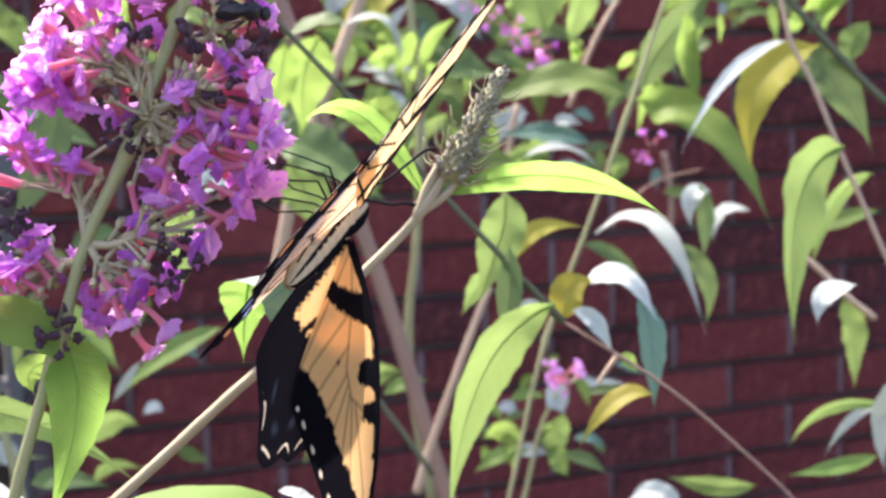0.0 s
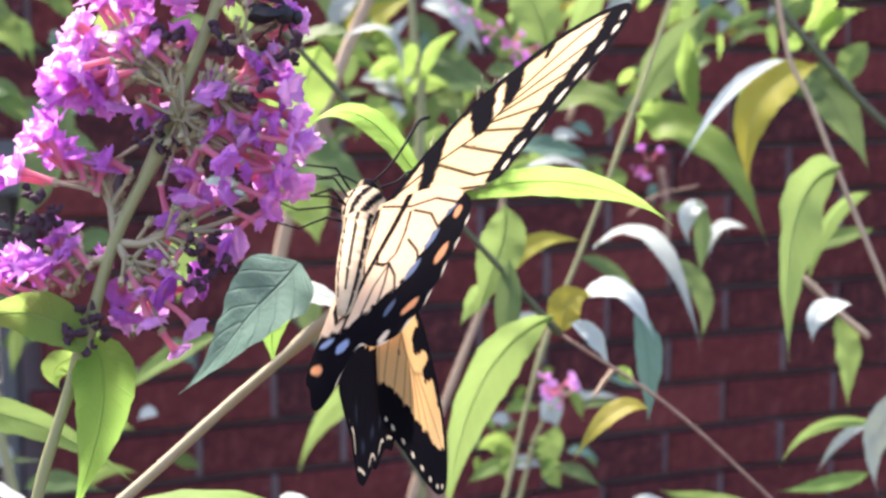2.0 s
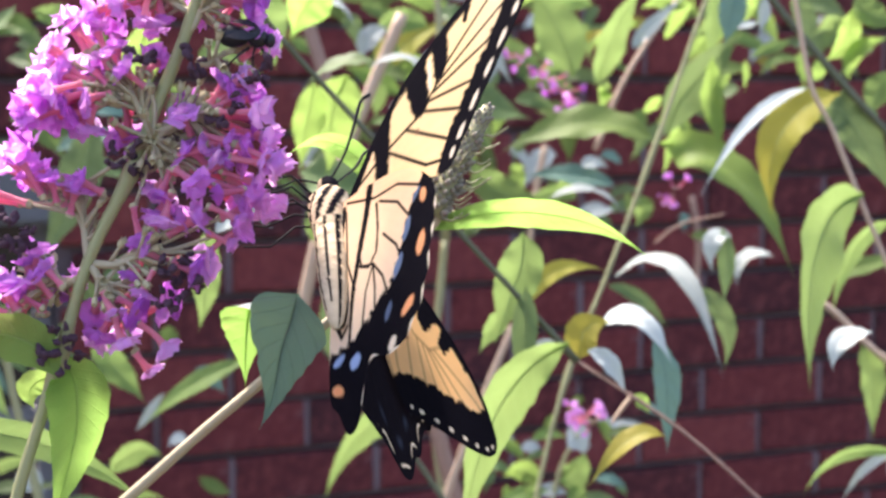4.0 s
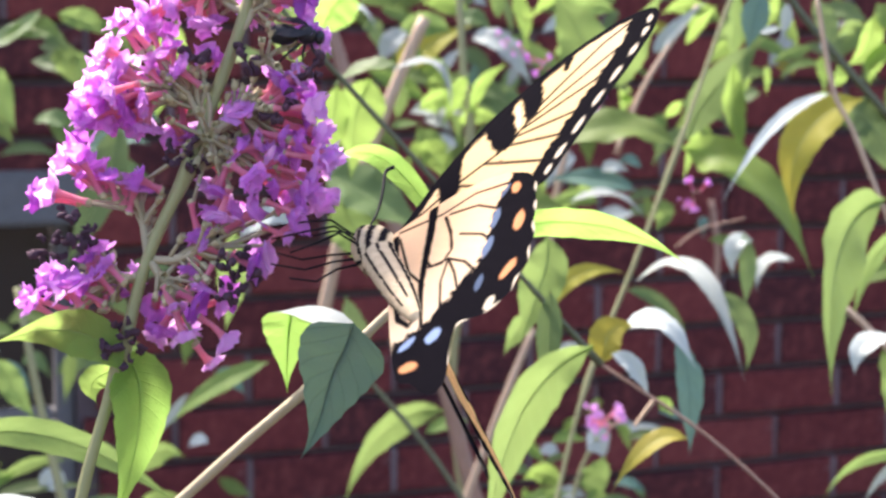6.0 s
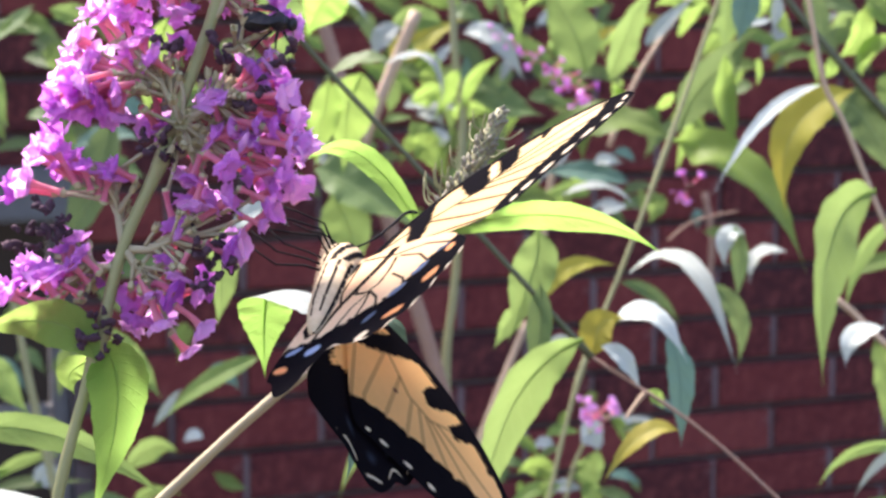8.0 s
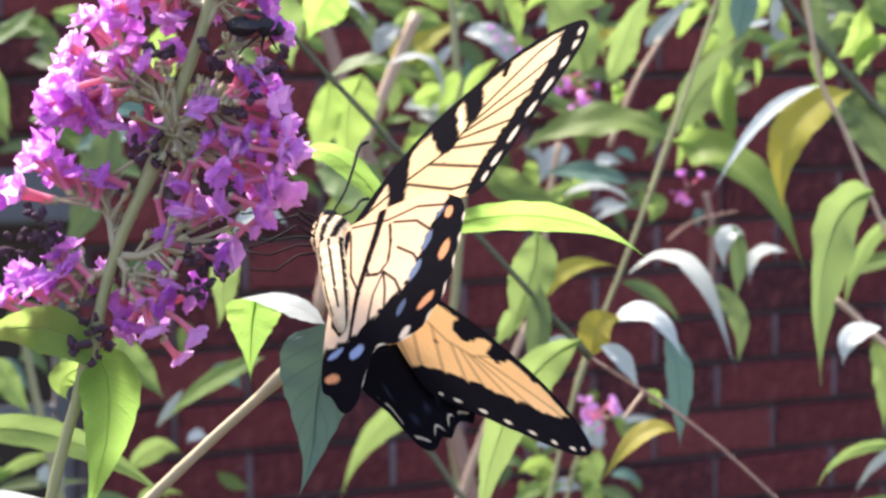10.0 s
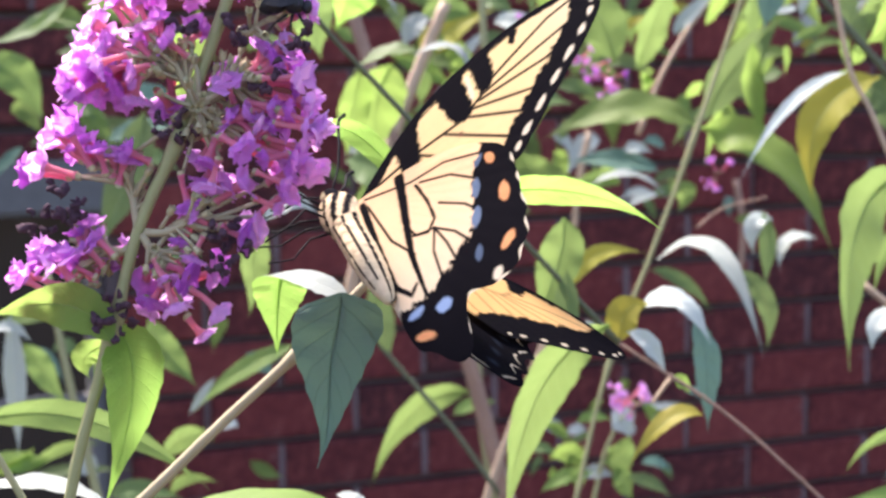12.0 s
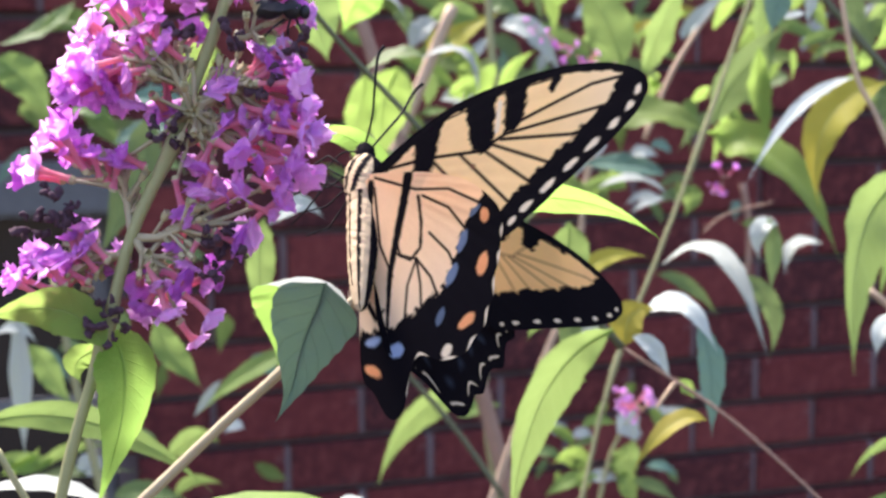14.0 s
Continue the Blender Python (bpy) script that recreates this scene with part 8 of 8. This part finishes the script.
stem(twiggy, ((0.2932, 0.4297, 1.2387), (0.4382, 0.4797, 0.6093), (0.3432, 0.6297, -0.02)), 0.0011, 0.0018, "brown")
stem(rightmost, ((0.4422, 0.5489, 1.2532), (0.5272, 0.5489, 0.6166), (0.4922, 0.6489, -0.02)), 0.0018, 0.0029, "tan")
stem(overhang, ((0.4677, 0.5951, 1.3491), (0.5877, 0.5251, 0.6646), (0.5877, 0.6951, -0.02)), 0.0020, 0.0032, "dark")
stem(lower, ((0.371, 0.8489, 1.0533), (0.399, 0.8439, 0.5167), (0.391, 0.8789, -0.02)), 0.0018, 0.0029, "green")
stem(lefty, ((0.1068, 0.8243, 1.0314), (0.1348, 0.8193, 0.5057), (0.1268, 0.8543, -0.02)), 0.0030, 0.0048, "green")
stem(woody, ((0.3577, 0.9014, 1.0897), (0.3797, 0.8914, 0.5349), (0.3777, 0.9214, -0.02)), 0.0060, 0.0096, "brown")
stem(upper, ((0.3575, 0.9483, 1.2835), (0.3527, 0.9452, 1.2464), (0.346, 0.9418, 1.202), (0.3466, 0.9348, 1.1502), (0.3543, 0.9233, 1.0835)), 0.00261, 0.00336, "green")
stem(upper, ((0.3543, 0.9233, 1.0835), (0.3873, 0.9083, 0.5318), (0.3843, 0.9533, -0.02)), 0.0034, 0.0054, "brown")
# ---------------------------------------------------------------- the insects
swallowtail, wings = butterfly((0.0754, 0.2472, 1.3684))
bee_seat = pose(0.06337, 0.25553, 1.40689, -3.6, 46.0, -114.9)
black_bee = bee(bee_seat.translation, bee_seat)


def motions():
    # the flowering shoot sways, and the bee on it
    sway = [
        (0, pose(0.02467, 0.26111, 1.31636, -0.49, 2.58, -2.02)),
        (0.5, pose(0.02556, 0.26004, 1.31680, -0.32, 2.81, -2.11)),
        (1, pose(0.02394, 0.25819, 1.31759, -0.30, 2.73, -2.19)),
        (1.5, pose(0.02543, 0.25711, 1.31791, -0.32, 2.61, -2.15)),
        (2, pose(0.02679, 0.25803, 1.31788, -0.08, 2.56, -2.22)),
        (2.5, pose(0.02516, 0.25814, 1.31863, 0.19, 2.58, -2.12)),
        (3, pose(0.02301, 0.25711, 1.31833, 0.63, 2.72, -1.74)),
        (3.5, pose(0.02200, 0.25756, 1.31853, 0.84, 2.41, -1.20)),
        (6, pose(0.02663, 0.25730, 1.31937, 0.48, 0.72, 0.01)),
        (6.5, pose(0.02723, 0.25640, 1.32018, 0.10, 0.16, 0.11)),
        (7, pose(0.02588, 0.25709, 1.31965, 0.10, 0.11, -0.02)),
        (7.5, pose(0.02602, 0.25888, 1.32027, 0.00, -0.00, -0.00)),
        (8, pose(0.02554, 0.25700, 1.32013, 0.14, 0.38, -0.07)),
        (8.5, pose(0.02499, 0.25734, 1.31948, 0.25, 0.28, -0.12)),
        (11, pose(0.02063, 0.24736, 1.32189, 0.20, 1.16, 0.40)),
        (11.5, pose(0.01917, 0.24451, 1.32254, 0.45, 1.93, 0.78)),
        (12, pose(0.02101, 0.24776, 1.32247, -0.06, 0.94, 1.16)),
        (12.5, pose(0.02059, 0.24796, 1.32309, -0.28, 1.08, 1.18)),
        (13, pose(0.01973, 0.24696, 1.32261, -0.17, 1.47, 1.10)),
        (13.5, pose(0.01844, 0.24524, 1.32297, 0.01, 1.57, 1.14)),
        (14, pose(0.01868, 0.24553, 1.32280, 0.18, 1.34, 1.37)),
    ]
    walk(flower, sway)
    still = pose(0.02602, 0.25888, 1.32027).inverted()
    walk(black_bee, [(t, m @ still @ bee_seat) for t, m in sway])
    # the budding shoot behind the butterfly
    walk(budding, [
        (0, pose(0.04769, 0.30893, 1.30603, 0.33, 0.83, -0.13)),
        (0.5, pose(0.04748, 0.30694, 1.30631, 0.22, 0.55, -0.09)),
        (1, pose(0.04523, 0.30519, 1.30775, 0.26, 0.64, -0.10)),
        (1.5, pose(0.04728, 0.30253, 1.30509, -0.41, -1.01, 0.16)),
        (2, pose(0.04672, 0.30399, 1.30751, 0.15, 0.37, -0.05)),
        (2.5, pose(0.04398, 0.30355, 1.30922, 0.40, 1.01, -0.14)),
        (3, pose(0.04140, 0.30362, 1.30779, 0.43, 1.11, -0.15)),
        (3.5, pose(0.04016, 0.30412, 1.30782, 0.39, 1.02, -0.13)),
        (6, pose(0.04084, 0.29924, 1.30616, 0.10, 0.28, -0.04)),
        (6.5, pose(0.04051, 0.29796, 1.30624, 0.07, 0.19, -0.02)),
        (7, pose(0.03877, 0.29904, 1.30366, -0.24, -0.65, 0.09)),
        (7.5, pose(0.03991, 0.30012, 1.30537, -0.00, -0.00, 0.00)),
        (8, pose(0.03977, 0.29915, 1.30520, -0.10, -0.28, 0.04)),
        (8.5, pose(0.03866, 0.29862, 1.30528, -0.07, -0.19, 0.02)),
        (11, pose(0.03282, 0.29281, 1.30575, -0.43, -1.22, 0.17)),
        (11.5, pose(0.03179, 0.29161, 1.30687, -0.29, -0.84, 0.12)),
        (12, pose(0.03290, 0.29403, 1.30750, -0.32, -0.94, 0.13)),
        (12.5, pose(0.03366, 0.29525, 1.30890, -0.16, -0.47, 0.07)),
        (13, pose(0.03302, 0.29470, 1.30772, -0.22, -0.66, 0.09)),
        (13.5, pose(0.03150, 0.29356, 1.30827, -0.10, -0.28, 0.04)),
        (14, pose(0.03148, 0.29389, 1.30730, -0.28, -0.85, 0.12)),
    ])
    walk(hanging, [
        (0, pose(0.03162, -0.02340, 0.04902, 23.09, 4.65, -48.92)),
        (0.5, pose(0.03187, -0.02352, 0.04844, 6.31, 18.85, -55.10)),
        (1, pose(0.03045, -0.02253, 0.05043, -23.01, 19.80, -58.80)),
        (1.5, pose(0.03094, -0.02273, 0.05069, -17.41, 25.28, -61.08)),
        (2, pose(0.03155, -0.02278, 0.05070, -31.55, 29.63, -64.23)),
        (2.5, pose(0.03169, -0.02289, 0.05133, -22.58, 46.98, -77.79)),
        (3, pose(0.03643, -0.02542, 0.05007, 17.93, 18.45, -50.30)),
        (3.5, pose(0.03581, -0.02571, 0.05048, 15.80, 23.25, -47.72)),
        (6, pose(0.03782, -0.02810, 0.04706, 14.72, 25.76, -36.47)),
        (6.5, pose(0.04424, -0.03039, 0.04778, -12.70, 7.44, -52.24)),
        (7, pose(0.04607, -0.03061, 0.04977, -11.94, 6.28, -52.12)),
        (7.5, pose(0.04473, -0.03025, 0.04898, -10.53, 3.91, -51.65)),
        (8, pose(0.04554, -0.03055, 0.04897, -11.11, 4.83, -51.84)),
        (8.5, pose(0.04554, -0.03044, 0.04873, -10.31, 5.21, -47.44)),
        (11, pose(0.03962, -0.02936, 0.04668, -7.45, 14.34, -21.32)),
        (11.5, pose(0.03926, -0.02976, 0.04682, 9.24, 16.76, -21.18)),
        (12, pose(0.04049, -0.03030, 0.04814, -8.94, 8.23, -29.38)),
        (12.5, pose(0.03862, -0.02984, 0.04775, -0.10, 7.05, -34.12)),
        (13, pose(0.03648, -0.02885, 0.04957, 8.87, 23.91, -36.91)),
        (13.5, pose(0.03697, -0.02892, 0.05065, 6.44, 15.31, -32.91)),
        (14, pose(0.03828, -0.02947, 0.05105, 14.36, 26.30, -34.30)),
    ])
    walk(draped, [
        (0, pose(0.02697, -0.00321, 0.02740, -8.34, 1.05, -21.86)),
        (0.5, pose(0.02919, -0.00408, 0.02673, -8.27, -4.32, -21.13)),
        (1, pose(0.02977, -0.00407, 0.02738, -8.23, -3.60, -21.34)),
        (1.5, pose(0.02862, -0.00329, 0.02971, -8.19, 0.83, -21.95)),
        (2, pose(0.03174, -0.00469, 0.02673, -7.96, -4.11, -21.34)),
        (2.5, pose(0.03254, -0.00531, 0.02517, -7.78, -8.38, -20.66)),
        (3, pose(0.03031, -0.00440, 0.02801, -7.33, -1.66, -21.19)),
        (3.5, pose(0.03079, -0.00511, 0.02860, -7.03, -0.99, -20.78)),
        (6, pose(0.03074, -0.00628, 0.02996, -6.79, -0.25, -19.86)),
        (6.5, pose(0.03037, -0.00614, 0.03098, -6.96, -0.03, -19.86)),
        (7, pose(0.03033, -0.00552, 0.03367, -6.94, 1.66, -20.21)),
        (7.5, pose(0.02984, -0.00553, 0.03261, -7.00, -0.00, -20.00)),
        (8, pose(0.03054, -0.00582, 0.03234, -7.00, -1.20, -19.87)),
        (8.5, pose(0.03071, -0.00579, 0.03145, -6.86, -0.99, -19.95)),
        (11, pose(0.03243, -0.00721, 0.03350, -7.22, 3.27, -19.88)),
        (11.5, pose(0.03263, -0.00800, 0.03309, -7.24, 2.36, -19.29)),
        (12, pose(0.03263, -0.00846, 0.03268, -7.38, 1.70, -18.95)),
        (12.5, pose(0.03111, -0.00817, 0.03238, -7.64, 2.70, -19.06)),
        (13, pose(0.03183, -0.00840, 0.03242, -7.67, 2.78, -19.09)),
        (13.5, pose(0.03269, -0.00880, 0.03186, -7.53, -0.51, -18.60)),
        (14, pose(0.03339, -0.00912, 0.03219, -7.30, -0.87, -18.36)),
    ])
    # the butterfly: its body, then each wing on it
    walk(swallowtail, [
        (0, pose(0.08601, 0.26724, 1.36438, 19.02, 24.39, -29.65)),
        (0.5, pose(0.08742, 0.27200, 1.36511, 34.16, 5.89, -16.73)),
        (1, pose(0.08502, 0.26596, 1.36409, 18.74, 18.98, -25.78)),
        (1.5, pose(0.08480, 0.25823, 1.36701, 27.69, 0.14, -23.80)),
        (2, pose(0.08760, 0.26273, 1.36692, 30.09, 11.46, -19.92)),
        (2.5, pose(0.08638, 0.26370, 1.37204, 34.54, 6.71, -21.60)),
        (3, pose(0.08258, 0.26182, 1.37301, 35.72, -0.67, -14.95)),
        (3.5, pose(0.08074, 0.26030, 1.37362, 38.92, -4.35, -19.13)),
        (4.33, pose(0.07962, 0.25414, 1.37219, 30.63, -3.88, -14.01)),
        (5.17, pose(0.07850, 0.24797, 1.37077, 22.42, -2.67, -9.01)),
        (6, pose(0.07739, 0.24181, 1.36934, 14.35, -0.77, -4.24)),
        (6.5, pose(0.07923, 0.24755, 1.36756, 14.43, 15.20, -4.72)),
        (7, pose(0.07942, 0.25682, 1.36434, 20.81, 43.12, -6.79)),
        (7.5, pose(0.07833, 0.25597, 1.36387, 17.25, 33.18, -11.98)),
        (8, pose(0.07796, 0.25782, 1.36198, 15.54, 26.60, -18.66)),
        (8.5, pose(0.07938, 0.26428, 1.36491, 18.64, 13.69, -16.86)),
        (9.33, pose(0.07889, 0.26277, 1.36682, 22.75, 4.52, -14.45)),
        (10.17, pose(0.07841, 0.26126, 1.36874, 26.48, -4.79, -12.71)),
        (11, pose(0.07792, 0.25976, 1.37065, 30.01, -14.19, -11.54)),
        (11.5, pose(0.07632, 0.25662, 1.36950, 24.48, -6.09, -8.71)),
        (12, pose(0.07375, 0.25447, 1.37099, 24.13, -12.78, -3.45)),
        (12.5, pose(0.07311, 0.25396, 1.37229, 29.39, -8.11, -6.23)),
        (13, pose(0.07790, 0.25714, 1.37520, 44.96, -22.24, -43.55)),
        (13.5, pose(0.07650, 0.25717, 1.37716, 51.93, -25.53, -41.90)),
        (14, pose(0.07816, 0.26144, 1.37710, 52.00, -22.60, -44.49)),
    ])
    near = [
        (0, pose(0.00000, 0.00100, 0.00240, 60.41, -63.48, -70.14)),
        (0.5, pose(0.00000, 0.00100, 0.00240, 61.89, -66.49, -66.87)),
        (1, pose(0.00000, 0.00100, 0.00240, 56.49, -61.73, -62.45)),
        (1.5, pose(0.00000, 0.00100, 0.00240, 4.58, -45.38, -5.43)),
        (2, pose(0.00000, 0.00100, 0.00240, 9.47, -53.92, -8.58)),
        (2.5, pose(0.00000, 0.00100, 0.00240, 23.55, -53.82, -19.88)),
        (3, pose(0.00000, 0.00100, 0.00240, 36.23, -63.99, -35.83)),
        (3.5, pose(0.00000, 0.00100, 0.00240, 18.31, -57.81, -14.83)),
        (4.33, pose(0.00000, 0.00100, 0.00240, 19.01, -52.82, -18.26)),
        (5.17, pose(0.00000, 0.00100, 0.00240, 19.20, -47.81, -21.25)),
        (6, pose(0.00000, 0.00100, 0.00240, 19.01, -42.80, -23.97)),
        (6.5, pose(0.00000, 0.00100, 0.00240, 16.11, -54.18, -19.49)),
        (7, pose(0.00000, 0.00100, 0.00240, 4.23, -78.10, -5.42)),
        (7.5, pose(0.00000, 0.00100, 0.00240, -5.23, -61.28, 6.58)),
        (8, pose(0.00000, 0.00100, 0.00240, -6.65, -57.18, 9.71)),
        (8.5, pose(0.00000, 0.00100, 0.00240, 3.33, -50.55, -1.32)),
        (9.33, pose(0.00000, 0.00100, 0.00240, 7.34, -45.25, -6.50)),
        (10.17, pose(0.00000, 0.00100, 0.00240, 10.38, -39.75, -10.77)),
        (11, pose(0.00000, 0.00100, 0.00240, 12.71, -34.11, -14.37)),
        (11.5, pose(0.00000, 0.00100, 0.00240, 11.82, -32.69, -14.60)),
        (12, pose(0.00000, 0.00100, 0.00240, 13.26, -30.30, -10.55)),
        (12.5, pose(0.00000, 0.00100, 0.00240, 9.57, -27.91, -6.89)),
        (13, pose(0.00000, 0.00100, 0.00240, 18.90, 7.12, -14.47)),
        (13.5, pose(0.00000, 0.00100, 0.00240, 18.40, 5.34, -14.67)),
        (14, pose(0.00000, 0.00100, 0.00240, 17.90, 3.56, -14.86)),
    ]
    walk(wings[0], near)
    near_hind = [
        (0, pose(0.00000, 0.00100, 0.00240, 59.02, -64.64, -68.59)),
        (0.5, pose(0.00000, 0.00100, 0.00240, 35.37, -72.81, -39.60)),
        (1, pose(0.00000, 0.00100, 0.00240, 37.30, -60.90, -41.14)),
        (1.5, pose(0.00000, 0.00100, 0.00240, 10.49, -44.59, -13.79)),
        (2, pose(0.00000, 0.00100, 0.00240, 26.09, -49.70, -29.63)),
        (2.5, pose(0.00000, 0.00100, 0.00240, 34.27, -49.10, -33.54)),
        (3, pose(0.00000, 0.00100, 0.00240, 45.04, -59.96, -45.79)),
        (3.5, pose(0.00000, 0.00100, 0.00240, 31.35, -53.69, -30.56)),
        (4.33, pose(0.00000, 0.00100, 0.00240, 26.69, -50.24, -28.05)),
        (5.17, pose(0.00000, 0.00100, 0.00240, 22.71, -46.56, -26.04)),
        (6, pose(0.00000, 0.00100, 0.00240, 19.32, -42.68, -24.43)),
        (6.5, pose(0.00000, 0.00100, 0.00240, 25.82, -51.34, -31.67)),
        (7, pose(0.00000, 0.00100, 0.00240, 51.42, -70.74, -54.11)),
        (7.5, pose(0.00000, 0.00100, 0.00240, 28.36, -57.06, -32.12)),
        (8, pose(0.00000, 0.00100, 0.00240, 25.76, -53.29, -29.24)),
        (8.5, pose(0.00000, 0.00100, 0.00240, 22.74, -46.55, -27.01)),
        (9.33, pose(0.00000, 0.00100, 0.00240, 19.06, -42.38, -23.36)),
        (10.17, pose(0.00000, 0.00100, 0.00240, 16.34, -38.00, -20.24)),
        (11, pose(0.00000, 0.00100, 0.00240, 14.45, -33.49, -17.51)),
        (11.5, pose(0.00000, 0.00100, 0.00240, 10.92, -32.97, -12.93)),
        (12, pose(0.00000, 0.00100, 0.00240, 12.11, -30.74, -8.29)),
        (12.5, pose(0.00000, 0.00100, 0.00240, 9.92, -27.79, -7.64)),
        (13, pose(0.00000, 0.00100, 0.00240, 19.28, 5.97, -11.11)),
        (13.5, pose(0.00000, 0.00100, 0.00240, 18.67, 4.25, -11.40)),
        (14, pose(0.00000, 0.00100, 0.00240, 18.05, 2.71, -12.23)),
    ]
    walk(wings[1], [(t, m @ pose(0, 0, 0.0008)) for t, m in near_hind])
    far = [
        (0, pose(0.00000, 0.00100, -0.00240, -34.63, 52.35, -56.45)),
        (0.5, pose(0.00000, 0.00100, -0.00240, -31.95, 44.10, -50.28)),
        (1, pose(0.00000, 0.00100, -0.00240, -15.03, 35.81, -47.91)),
        (1.5, pose(0.00000, 0.00100, -0.00240, -23.98, 73.94, -32.28)),
        (2, pose(0.00000, 0.00100, -0.00240, -28.69, 60.35, -42.46)),
        (2.5, pose(0.00000, 0.00100, -0.00240, -42.70, 67.56, -50.41)),
        (3, pose(0.00000, 0.00100, -0.00240, -41.78, 65.64, -51.76)),
        (3.5, pose(0.00000, 0.00100, -0.00240, -24.54, 59.42, -40.31)),
        (4.33, pose(0.00000, 0.00100, -0.00240, -28.78, 57.67, -42.80)),
        (5.17, pose(0.00000, 0.00100, -0.00240, -32.67, 55.84, -44.93)),
        (6, pose(0.00000, 0.00100, -0.00240, -36.28, 53.94, -46.76)),
        (6.5, pose(0.00000, 0.00100, -0.00240, -24.34, 41.80, -37.17)),
        (7, pose(0.00000, 0.00100, -0.00240, -5.85, 10.05, -42.53)),
        (7.5, pose(0.00000, 0.00100, -0.00240, -7.14, 16.28, -46.79)),
        (8, pose(0.00000, 0.00100, -0.00240, -4.15, 15.87, -46.92)),
        (8.5, pose(0.00000, 0.00100, -0.00240, -11.27, 24.72, -49.01)),
        (9.33, pose(0.00000, 0.00100, -0.00240, -14.39, 26.60, -45.78)),
        (10.17, pose(0.00000, 0.00100, -0.00240, -17.45, 28.62, -42.60)),
        (11, pose(0.00000, 0.00100, -0.00240, -20.44, 30.80, -39.49)),
        (11.5, pose(0.00000, 0.00100, -0.00240, -20.46, 33.97, -35.42)),
        (12, pose(0.00000, 0.00100, -0.00240, -18.79, 32.48, -32.03)),
        (12.5, pose(0.00000, 0.00100, -0.00240, -15.08, 29.23, -27.69)),
        (13, pose(0.00000, 0.00100, -0.00240, -31.65, 69.01, -38.79)),
        (13.5, pose(0.00000, 0.00100, -0.00240, -31.14, 66.71, -38.06)),
        (14, pose(0.00000, 0.00100, -0.00240, -30.77, 64.40, -37.47)),
    ]
    walk(wings[2], far)
    far_hind = [
        (0, pose(0.00000, 0.00100, -0.00240, 27.94, 55.32, 17.47)),
        (0.5, pose(0.00000, 0.00100, -0.00240, 17.50, 50.29, 13.86)),
        (1, pose(0.00000, 0.00100, -0.00240, 16.88, 35.07, 4.57)),
        (1.5, pose(0.00000, 0.00100, -0.00240, 70.72, 40.04, 69.88)),
        (2, pose(0.00000, 0.00100, -0.00240, 32.65, 58.98, 26.52)),
        (2.5, pose(0.00000, 0.00100, -0.00240, 47.70, 65.36, 44.95)),
        (3, pose(0.00000, 0.00100, -0.00240, 45.17, 64.13, 40.87)),
        (3.5, pose(0.00000, 0.00100, -0.00240, 37.53, 54.30, 31.04)),
        (4.33, pose(0.00000, 0.00100, -0.00240, 28.83, 57.66, 23.31)),
        (5.17, pose(0.00000, 0.00100, -0.00240, 18.42, 60.12, 13.86)),
        (6, pose(0.00000, 0.00100, -0.00240, 6.62, 61.46, 3.00)),
        (6.5, pose(0.00000, 0.00100, -0.00240, 5.16, 47.00, 4.04)),
        (7, pose(0.00000, 0.00100, -0.00240, 3.35, 11.13, 4.78)),
        (7.5, pose(0.00000, 0.00100, -0.00240, 7.62, 16.07, 3.08)),
        (8, pose(0.00000, 0.00100, -0.00240, 9.16, 13.65, 2.28)),
        (8.5, pose(0.00000, 0.00100, -0.00240, 11.44, 24.64, 2.35)),
        (9.33, pose(0.00000, 0.00100, -0.00240, 7.18, 29.19, -1.47)),
        (10.17, pose(0.00000, 0.00100, -0.00240, 1.87, 33.09, -5.91)),
        (11, pose(0.00000, 0.00100, -0.00240, -4.47, 36.17, -10.98)),
        (11.5, pose(0.00000, 0.00100, -0.00240, -0.47, 39.01, -2.43)),
        (12, pose(0.00000, 0.00100, -0.00240, -0.68, 36.99, -0.79)),
        (12.5, pose(0.00000, 0.00100, -0.00240, -0.14, 32.58, 0.93)),
        (13, pose(0.00000, 0.00100, -0.00240, 19.22, 71.16, 14.86)),
        (13.5, pose(0.00000, 0.00100, -0.00240, 4.31, 70.16, -0.14)),
        (14, pose(0.00000, 0.00100, -0.00240, 9.73, 67.88, 6.45)),
    ]
    walk(wings[3], [(t, m @ pose(0, 0, -0.0012)) for t, m in far_hind])


motions()
